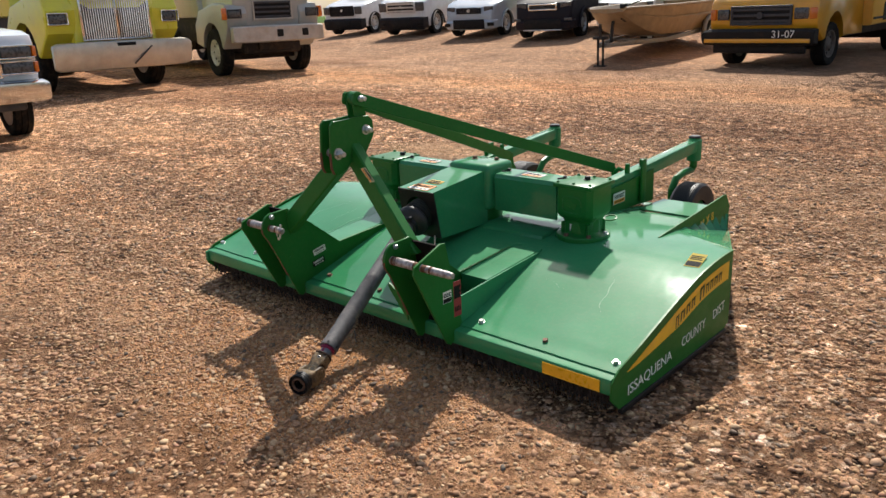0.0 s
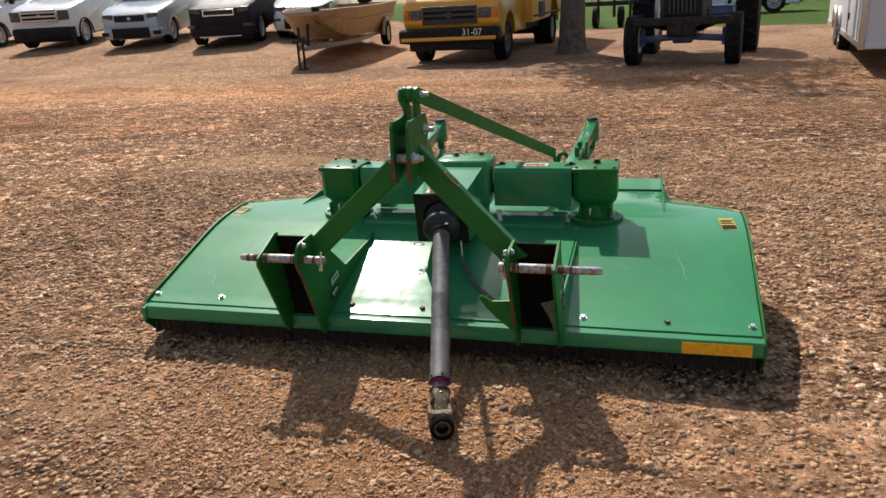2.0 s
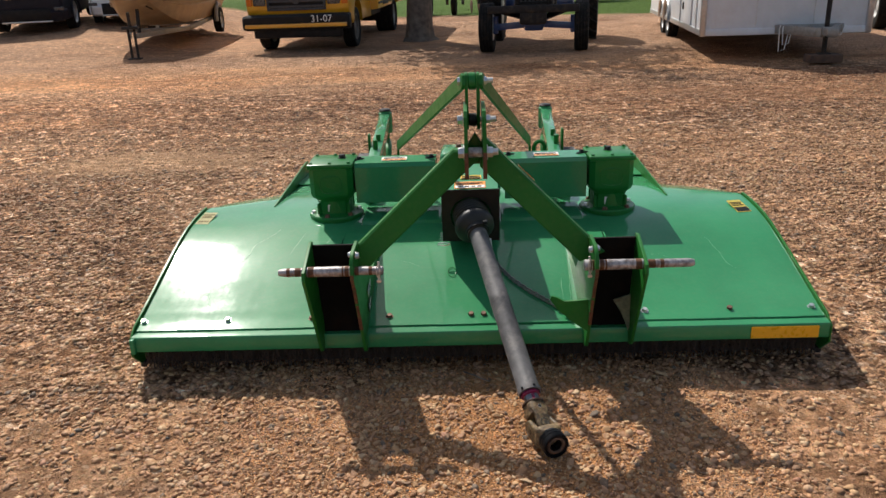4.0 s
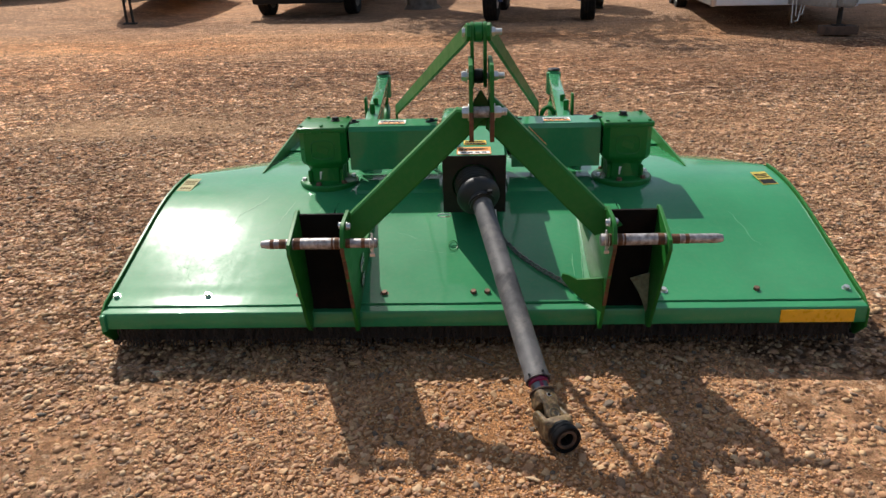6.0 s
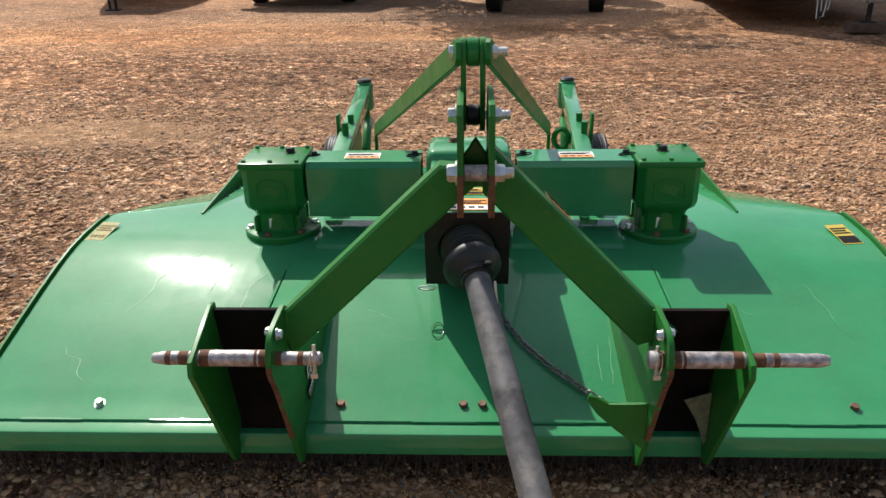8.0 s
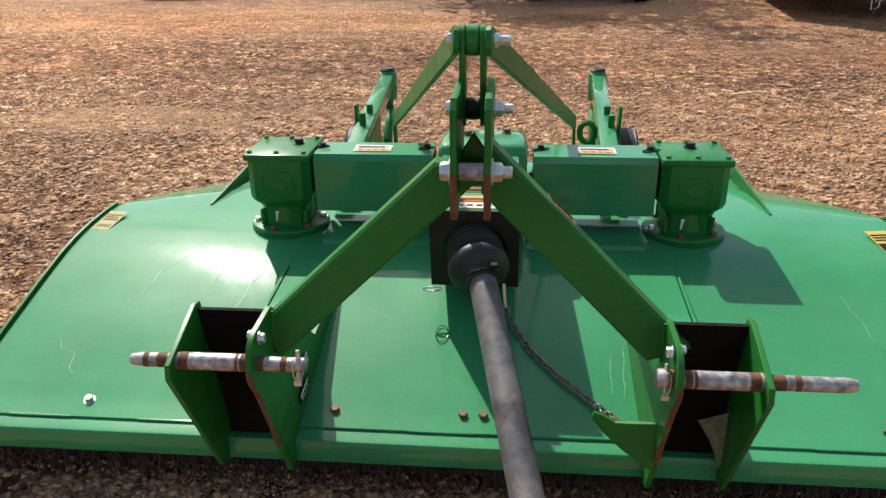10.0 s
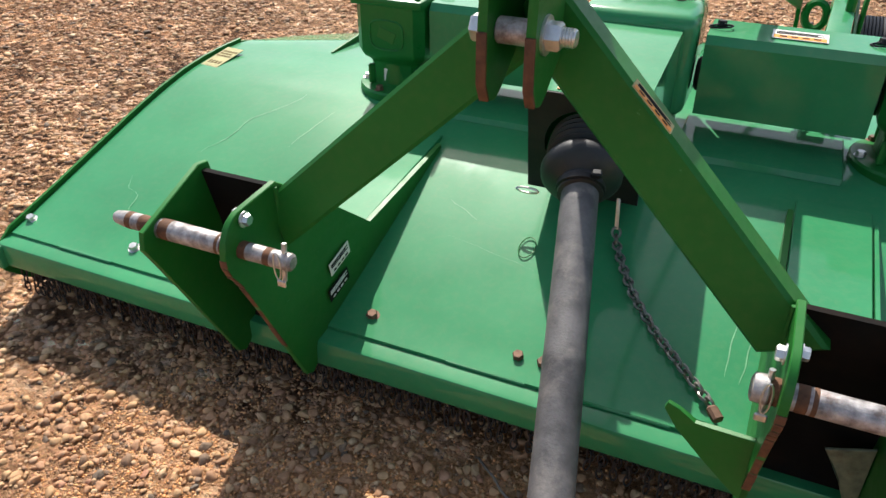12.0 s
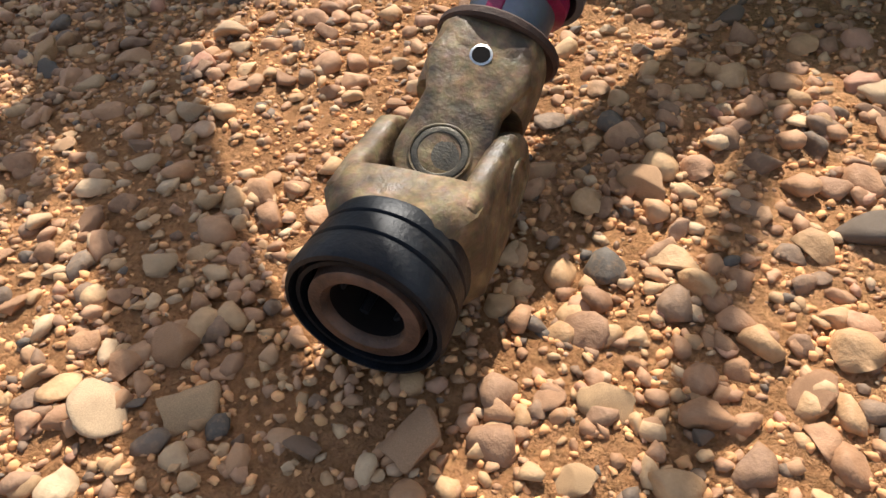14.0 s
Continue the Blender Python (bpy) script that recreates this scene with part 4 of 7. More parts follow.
def sticker(parent, m, w, h, head, ink, base=None, rows=3):
    """A printed label: a backing, a coloured heading and bars of small print."""
    bm = bmesh.new()
    box(bm, (0, 0, 0.0006), (w, h, 0.0012), bev=0)
    o = part("warning_label", bm, base or STICKER_WHITE, parent, "printed warning label")
    o.matrix_local = m
    bm = bmesh.new()
    box(bm, (0, -h * 0.28, 0.0015), (w * 0.94, h * 0.36, 0.0006), bev=0)
    part("label_heading", bm, head, o)
    bm = bmesh.new()
    for i in range(rows):
        box(bm, (-w * 0.06 * (i % 2), h * (0.05 + 0.36 * i / rows), 0.0015), (w * (0.86 - 0.12 * (i % 2)), h * 0.07, 0.0006), bev=0)
    for i in range(4):
        box(bm, (w * (-0.3 + 0.2 * i), -h * 0.28, 0.0020), (w * 0.13, h * 0.14, 0.0006), bev=0)
    tagged(part("label_print", bm, ink, o), kind="stuff")
    return o


shield_l, shield_r = shaft_shield(-1), shaft_shield(1)

# centre gearbox hood and driveline shield
bm = bmesh.new()
box(bm, (0, 0.885, 0.555), (0.270, 0.215, 0.235), bev=0.028, seg=3)
hood = part("centre_gearbox_hood", bm, GREEN, cutter)
bm = bmesh.new()
hexbolt(bm, (-0.05, 0.90, 0.672), (0, 0, 1), 0.013)
part("hood_bolt", bm, BOLT_RUST, hood)
bm = bmesh.new()
hexbolt(bm, (0.07, 0.93, 0.672), (0, 0, 1), 0.012)
part("hood_bolt", bm, BOLT_RUST, hood)
bm = bmesh.new()
lathe(bm, [(0.11, 0.36), (0.11, 0.47)], (0, 0.885, 0), (0, 0, 1), 24)
part("gearbox_base", bm, GREEN_CAST, cutter)
bm = bmesh.new()
# folded sheet shield, open below and in front
for s in (-1, 1):
    slab(bm, [(s * 0.110 - 0.004, 0.402, 0.603), (s * 0.110 - 0.004, 0.80, 0.642), (s * 0.110 - 0.004, 0.80, 0.375), (s * 0.110 - 0.004, 0.70, 0.372), (s * 0.110 - 0.004, 0.442, 0.374)], (0.004, 0, 0))
slab(bm, [(-0.004, 0.402, 0.603), (-0.004, 0.80, 0.642), (-0.004, 0.80, 0.646), (-0.004, 0.402, 0.607)], (0.224, 0, 0))
shield = part("driveline_shield", bm, GREEN, cutter)
sticker(shield, pose(-0.004, 0.447, 0.6125, 5.6, 0, 0), 0.125, 0.075, STICKER_WHITE, STICKER_BLACK, STICKER_ORANGE)
sticker(shield, pose(0.001, 0.535, 0.6212, 5.6, 0, 0), 0.085, 0.045, STICKER_BLACK, STICKER_BLACK, YELLOW)
bm = bmesh.new()
ring = []
for k in range(32):
    a = 2 * math.pi * k / 32
    q = 1 / max(abs(math.cos(a)), abs(math.sin(a)))
    ring.append(((-0.004 + 0.117 * q * math.cos(a), 0.418 - 0.021 * q * math.sin(a), 0.491 + 0.115 * q * math.sin(a)), (-0.004 + 0.082 * math.cos(a), 0.418 - 0.015 * math.sin(a), 0.491 + 0.082 * math.sin(a))))
o4 = [[bm.verts.new(Vector(p) + Vector((0, dy, 0))) for p in pair] for dy in (0, 0.006) for pair in ring]
for k in range(32):
    a, b, c, d = o4[k], o4[(k + 1) % 32], o4[32 + k], o4[32 + (k + 1) % 32]
    for q in ((a[0], b[0], b[1], a[1]), (c[0], c[1], d[1], d[0]), (a[0], c[0], d[0], b[0]), (a[1], b[1], d[1], c[1])):
        bm.faces.new(q)
part("shield_face", bm, BLACK_STEEL, shield, "square black face plate")
bm = bmesh.new()
sweep(bm, [(-0.118 - 0.025 * math.cos(a), 0.428, 0.368 + 0.006 * math.sin(a)) for a in [2 * math.pi * k / 12 for k in range(12)]], 0.0025, 5, True)
part("wire_clip", bm, ZINC, shield)

RUST_DARK = plain("dark_rust", (0.055, 0.030, 0.020), 0.7, 0.3, 0.5, 60, 0.5)
CAP_STEEL = plain("greasy_cap_steel", (0.085, 0.072, 0.050), 0.45, 0.4, 0.5, 90, 0.4, (0.20, 0.13, 0.06), 0.7)
BORE_STEEL = plain("brown_worn_steel", (0.105, 0.062, 0.042), 0.55, 0.35, 0.5, 70, 0.5, (0.22, 0.11, 0.05), 0.6)
# driveline: boot, guard tube, yokes and coupling collar
AX0, AX1 = Vector((-0.0062, 0.430, 0.5187)), Vector((0.190, -0.4005, 0.070))
AX = (AX1 - AX0).normalized()
LEN = (AX1 - AX0).length


def bent_lathe(bm, prof, way, seg=36):
    """A profile of (radius, place 0 to 1) about a bent centre line of three points."""
    p0, p1, p2 = (Vector(p) for p in way)
    rings = []
    for r, f in prof:
        c = p0 * (1 - f) ** 2 + p1 * 2 * f * (1 - f) + p2 * f * f
        d = ((p1 - p0) * (1 - f) + (p2 - p1) * f).normalized()
        q = d.to_track_quat('Z', 'Y')
        rings.append([bm.verts.new(c + q @ Vector((r * math.cos(2 * math.pi * i / seg), r * math.sin(2 * math.pi * i / seg), 0))) for i in range(seg)])
    for p, q in zip(rings, rings[1:]):
        for i in range(seg):
            bm.faces.new((p[i], p[(i + 1) % seg], q[(i + 1) % seg], q[i]))
    bm.faces.new(rings[0][::-1])
    bm.faces.new(rings[-1])


bm = bmesh.new()
prof = [(0.060, 0.0)]
for k in range(5):
    f = 0.03 + 0.105 * k
    prof += [(0.062, f), (0.074, f + 0.030), (0.075, f + 0.055), (0.064, f + 0.085)]
prof += [(0.066, 0.57), (0.077, 0.61), (0.080, 0.66), (0.079, 0.72), (0.070, 0.79), (0.054, 0.84), (0.045, 0.87), (0.043, 0.99), (0.037, 1.0)]
BOOT_WAY = ((-0.004, 0.450, 0.490), (-0.001, 0.395, 0.481), AX0 + AX * 0.150)
bent_lathe(bm, prof, BOOT_WAY)
boot = part("rubber_boot", bm, BLACK, cutter, "ribbed black rubber bellows boot", 50)
bm = bmesh.new()
lathe(bm, [(0.0435, 0.126), (0.047, 0.128), (0.047, 0.138), (0.0435, 0.140)], AX0, AX, 28)
box(bm, AX0 + AX * 0.133 + Vector((0.03, -0.012, 0.042)), (0.02, 0.016, 0.014), (20, 0, 10), 0.003, 1)
part("hose_clamp", bm, BLACK_STEEL, boot)
tube_end = LEN - 0.077
bm = bmesh.new()
lathe(bm, [(0.0350, 0.13), (0.0355, 0.15), (0.0355, 0.30), (0.0358, 0.478), (0.0366, 0.481), (0.0370, 0.50), (0.0362, 0.505), (0.0366, tube_end - 0.024), (0.0384, tube_end - 0.020), (0.0386, tube_end), (0.0345, tube_end + 0.001), (0.033, tube_end - 0.03)], AX0, AX, 36)
driveline = part("driveline_guard", bm, TUBE_GREY, cutter, "scuffed grey plastic driveline guard tube")
for a in (0.2, 1.3, 2.4):
    bm = bmesh.new()
    q = AX.to_track_quat('Z', 'Y') @ Vector((0.0382 * math.cos(a), 0.0382 * math.sin(a), 0))
    lathe(bm, [(0.004, 0), (0.004, 0.003)], AX0 + AX * (tube_end - 0.010) + q, q, 10)
    part("guard_screw", bm, BLACK_STEEL, driveline)
bm = bmesh.new()
lathe(bm, [(0.0255, LEN - 0.14), (0.0255, LEN - 0.02)], AX0, AX, 28)
part("inner_shaft", bm, INNER_TUBE, driveline, "greasy steel inner shaft")
bm = bmesh.new()
lathe(bm, [(0.0262, tube_end - 0.004), (0.031, tube_end + 0.002), (0.031, tube_end + 0.010), (0.0262, tube_end + 0.013)], AX0, AX, 28)
q = AX.to_track_quat('Z', 'Y')
upv = (Vector((0, 0, 1)) - AX * AX.z).normalized()
bar(bm, AX0 + AX * (tube_end + 0.01) + upv * 0.0252, AX0 + AX * (LEN - 0.036) + upv * 0.0252, 0.010, 0.003, upv, 0.001)
part("red_grease_band", bm, GREASE_RED, driveline, "smeared red grease")
# first yoke
EAR = Vector((0.335, -0.365, 0.868))
EAR = (EAR - AX * EAR.dot(AX)).normalized()
JOINT = AX1 + AX * 0.050
bm = bmesh.new()
lathe(bm, [(0.026, -0.039), (0.0365, -0.0385), (0.0378, -0.037), (0.0378, -0.0335), (0.036, -0.032)], AX1, AX, 32)
part("yoke_flange", bm, RUST_DARK, driveline, "thin rusty steel ring")


def fork(c, axis, e, back, hub, ear_off, ear_w, ear_t, gap, wide=1.0, square=2.9, waist=1.08):
    """A forked joint half about c: a hub behind it, then two ears set off along e that round off past c."""
    bm = bmesh.new()
    axis, e = axis.normalized(), e.normalized()
    t = axis.cross(e).normalized()

    def loft(rows, power, close=True):
        rings = []
        for u, off, ht, he in rows:
            ring = []
            for k in range(28):
                a = 2 * math.pi * k / 28
                cx, cz = math.cos(a), math.sin(a)
                q = (abs(cx) ** power + abs(cz) ** power) ** (-1 / power)
                ring.append(bm.verts.new(c + axis * u + e * (off + he * cz * q) + t * ht * cx * q))
            rings.append(ring)
        for p, s in zip(rings, rings[1:]):
            for k in range(28):
                bm.faces.new((p[k], p[(k + 1) % 28], s[(k + 1) % 28], s[k]))
        bm.faces.new(rings[0][::-1])
        bm.faces.new(rings[-1])

    loft([(-back, 0, hub * 0.94, hub * 0.94), (-back + 0.004, 0, hub, hub), (-back + 0.016, 0, hub * 1.02, hub * 1.02 * wide), (-gap - 0.004, 0, hub, hub * wide), (-gap, 0, hub * 0.975, hub * 0.98 * wide)], square)
    for sg in (-1, 1):
        rows = [(-back + 0.012, ear_off * 0.86, hub * 0.80, ear_t * 1.15), (-gap - 0.016, ear_off * 0.96, hub * 0.93, ear_t * 1.12), (-gap + 0.006, ear_off, ear_w * waist, ear_t)]
        rows += [(ear_w * math.sin(a), ear_off, ear_w * math.cos(a) if a > 0 else ear_w, ear_t * (1 if a < 1.2 else 0.8)) for a in (0.0, 0.35, 0.7, 1.0, 1.25, 1.42)]
        loft([(u, off * sg, ht, he) for u, off, ht, he in rows], 4.0)
        lathe(bm, [(0.0172, -0.002), (0.0172, 0.0004), (0.0164, 0.0010), (0.0156, 0.0008), (0.0150, -0.0015)], c + e * sg * (ear_off + ear_t), e * sg, 28)
    # uneven casting skin
    for v in bm.verts:
        v.co += Vector((noise.noise(v.co * 60), noise.noise(v.co * 60 + Vector((9, 0, 0))), noise.noise(v.co * 60 + Vector((0, 9, 0))))) * 0.0013
    return bm


bm = fork(JOINT, AX, EAR, 0.082, 0.0330, 0.0245, 0.0265, 0.0095, 0.040, 1.0, 3.2, 0.84)
y1 = part("joint_yoke", bm, YOKE, driveline, "mud-caked cast iron yoke")
bm = bmesh.new()
hpos = AX1 + EAR * 0.0332 - AX * 0.0104
lathe(bm, [(0.0064, -0.006), (0.0064, 0.0010), (0.0052, 0.0014), (0.0046, -0.004)], hpos, EAR, 18)
part("grease_hole_bush", bm, ZINC, y1)
# Black disc drawn for the dark inside the hole.
bm = bmesh.new()
lathe(bm, [(0.0051, -0.001), (0.0051, 0.0013)], hpos, EAR, 14)
part("grease_hole", bm, POCKET, y1)
bm = bmesh.new()
rod(bm, JOINT - EAR * 0.030, JOINT + EAR * 0.0305, 0.0165, 18)
rod(bm, JOINT - Vector((1, 0.3, 0)).normalized() * 0.032, JOINT + Vector((1, 0.3, 0)).normalized() * 0.032, 0.014, 18)
part("joint_cross", bm, YOKE, driveline)
bm = bmesh.new()
lathe(bm, [(0.0152, -0.002), (0.0152, 0.0002), (0.0144, 0.0006), (0.0120, 0.0004), (0.0112, -0.0004), (0.004, 0.0003)], JOINT + EAR * 0.034, EAR, 28)
part("bearing_cap", bm, CAP_STEEL, y1, "greasy grey bearing cap")
# second yoke and quick coupling collar, resting on the stones
AX2 = Vector((0.040, -0.109, -0.001)).normalized()
UP2 = (Vector((0, 0, 1)) - AX2 * AX2.z).normalized()
SIDE2 = AX2.cross(UP2).normalized()
bm = fork(JOINT, -AX2, SIDE2, 0.072, 0.0350, 0.0345, 0.0300, 0.0085, 0.0385, 1.22, 5.5)
part("outer_joint_yoke", bm, YOKE, driveline, "mud-caked cast iron yoke")
bm = bmesh.new()
C0 = JOINT + AX2 * 0.064
lathe(bm, [(0.033, 0.0), (0.0395, 0.002), (0.0405, 0.005), (0.0405, 0.012), (0.0392, 0.013), (0.0392, 0.0145), (0.0410, 0.0155), (0.0416, 0.026), (0.0402, 0.027), (0.0402, 0.0285), (0.0418, 0.0295), (0.0424, 0.041), (0.0408, 0.0455), (0.0386, 0.0462), (0.0378, 0.0380), (0.0362, 0.0380), (0.0356, 0.0440), (0.0334, 0.0440), (0.0326, 0.0330)], C0, AX2, 48, False)
collar = part("coupling_collar", bm, COLLAR_BLACK, driveline, "ridged black quick-coupler collar")
bm = bmesh.new()
lathe(bm, [(0.0312, 0.030), (0.0300, 0.0345), (0.0292, 0.0440), (0.0280, 0.0448), (0.0225, 0.0448), (0.0205, 0.0425), (0.0200, 0.0390)], C0, AX2, 40, False)
part("bore_ring", bm, BORE_STEEL, collar, "rust-brown worn steel ring")
# Bore wall and end are coloured near-black in place of the shade inside.
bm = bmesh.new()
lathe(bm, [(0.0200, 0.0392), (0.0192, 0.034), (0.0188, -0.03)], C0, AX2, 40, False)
part("splined_bore", bm, POCKET, collar, "splined bore, near-black to stand for its inner shade")
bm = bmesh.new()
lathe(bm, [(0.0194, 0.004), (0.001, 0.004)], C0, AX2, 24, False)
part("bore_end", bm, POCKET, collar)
for k in range(6):
    a = 2 * math.pi * k / 6
    d = SIDE2 * math.cos(a) + UP2 * math.sin(a)
    bm = bmesh.new()
    bar(bm, C0 + d * 0.0188 + AX2 * -0.010, C0 + d * 0.0188 + AX2 * 0.030, 0.005, 0.003, d, 0.001)
    part("bore_spline", bm, BLACK_STEEL, collar)

# safety chain from the shield to the hook
def chain_along(name, way, n, r, wire, parent, material, label=""):
    bm = bmesh.new()
    way = [Vector(p) for p in way]
    run = [0.0]
    for p, q in zip(way, way[1:]):
        run.append(run[-1] + (q - p).length)
    P = []
    for i in range(n + 1):
        d = run[-1] * i / n
        k = max(j for j in range(len(run) - 1) if run[j] <= d + 1e-9)
        P.append(way[k].lerp(way[k + 1], (d - run[k]) / (run[k + 1] - run[k])))
    for i in range(n):
        c, d = (P[i] + P[i + 1]) / 2, (P[i + 1] - P[i])
        hl = d.length * 0.70
        d.normalize()
        u = d.cross(Vector((0, 0, 1))).normalized()
        if i % 2:
            u = u.cross(d)
        pts = [c + d * hl * math.sin(t) + u * r * math.cos(t) for t in [2 * math.pi * k / 10 for k in range(10)]]
        sweep(bm, pts, wire, 5, True)
    return part(name, bm, material, parent, label)


chain_along("safety_chain", [(0.081, 0.425, 0.322), (0.086, 0.408, 0.302), (0.112, 0.358, 0.284), (0.155, 0.285, 0.263), (0.215, 0.212, 0.243), (0.273, 0.157, 0.227), (0.337, 0.095, 0.211)], 28, 0.0085, 0.0030, driveline, CHAIN_STEEL, "thin steel safety chain")
bm = bmesh.new()
bar(bm, (0.074, 0.440, 0.392), (0.081, 0.425, 0.320), 0.008, 0.003, (0, 1, 0), 0.001)
part("chain_strap", bm, ZINC, shield)
bm = bmesh.new()
box(bm, (0.343, 0.075, 0.214), (0.02, 0.03, 0.014), (15, 0, 40), 0.004, 1)
part("chain_hook", bm, BOLT_RUST, driveline)
# loose wire ring lying on the deck
bm = bmesh.new()
for cx, rr in ((-0.086, 0.024),):
    sweep(bm, [(cx + rr * 0.7 * math.cos(a), 0.350 + rr * 1.2 * math.sin(a), smooth_deck_z(0.350 + rr * 1.2 * math.sin(a)) + 0.004) for a in [2 * math.pi * k / 18 for k in range(18)]], 0.0013, 5, True)
part("wire_ring", bm, GREEN_CAST, deck)


# rear corner gussets with the model mark
def gusset(s):
    bm = bmesh.new()
    x = s * 0.951 - 0.009
    slab(bm, [(x, 1.02, 0.385), (x, 1.02, 0.372), (x, 1.80, 0.235), (x - s * 0.01, 1.84, 0.36), (x - s * 0.014, 1.80, 0.425), (x - s * 0.012, 1.76, 0.43)], (0.007, 0, 0))
    g = part("corner_gusset", bm, GREEN_FRAME, cutter)
    bm = bmesh.new()
    slab(bm, [(x - s * 0.006, 1.52, 0.357), (x - s * 0.37, 1.52, 0.357), (x - s * 0.37, 1.80, 0.352), (x - s * 0.006, 1.80, 0.352)], (0, 0, 0.005))
    slab(bm, [(x - s * 0.37, 1.795, 0.349), (x - s * 0.006, 1.795, 0.349), (x - s * 0.006, 1.795, 0.31), (x - s * 0.37, 1.795, 0.31)], (0, 0.006, 0))
    part("rear_tray", bm, GREEN, cutter)
    text_part("model_mark", "M X 8", 0.062, pose(x + s * 0.0045, 1.535, 0.345, 90, 0, 90 * s) @ pose(0, 0, 0, 0, 0, 7 * s), YELLOW, g, "yellow printed model mark")
    return g


gusset(-1), gusset(1)
# deck warning labels
PALE_YELLOW = plain("faded_yellow_label", (0.50, 0.38, 0.08), 0.8, 0, 0.1, 40, 0.02, DUST, 0.4, 0.0, 0.1)
FADED_INK = plain("faded_label_ink", (0.17, 0.13, 0.06), 0.8, 0, 0.2, 40, 0.0, None, 0, 0.0, 0.1)
WORN_LABEL = plain("sun_bleached_label", (0.42, 0.39, 0.20), 0.75, 0, 0.2, 40, 0.02, DUST, 0.4, 0.0, 0.15)
for x, y in ((1.215, 0.812), (-1.243, 0.844)):
    sticker(deck, pose(x, y, smooth_deck_z(y) + 0.004, 9, 0, 8 if x > 0 else -6), 0.064, 0.122, STICKER_BLACK if x > 0 else WORN_LABEL, STICKER_BLACK if x > 0 else FADED_INK, PALE_YELLOW if x > 0 else WORN_LABEL)
# labels on the hitch plates
for z, y, ink in ((0.315, 0.101, STICKER_BLACK), (0.259, 0.091, STICKER_WHITE)):
    sticker(plate_l, pose(-0.3935, y, z, 90, 0, 90) @ pose(0, 0, 0, 0, 0, 12), 0.075, 0.030, STICKER_WHITE if ink is STICKER_BLACK else STICKER_BLACK, ink, None if ink is STICKER_BLACK else STICKER_BLACK)
sticker(plate_r, pose(0.5705, -0.03, 0.33, 90, 0, 90), 0.05, 0.05, STICKER_BLACK, STICKER_BLACK)
sticker(plate_r, pose(0.5705, 0.0, 0.32, 90, 0, 90) @ pose(0.03, -0.015, 0), 0.045, 0.15, STICKER_RED, STICKER_BLACK, STICKER_RED, 5)
sticker(arm_r, pose(0.184, -0.061, 0.786, 0, 45, 0) @ pose(0, 0, -0.002), 0.075, 0.026, STICKER_ORANGE, STICKER_BLACK, WORN_LABEL)


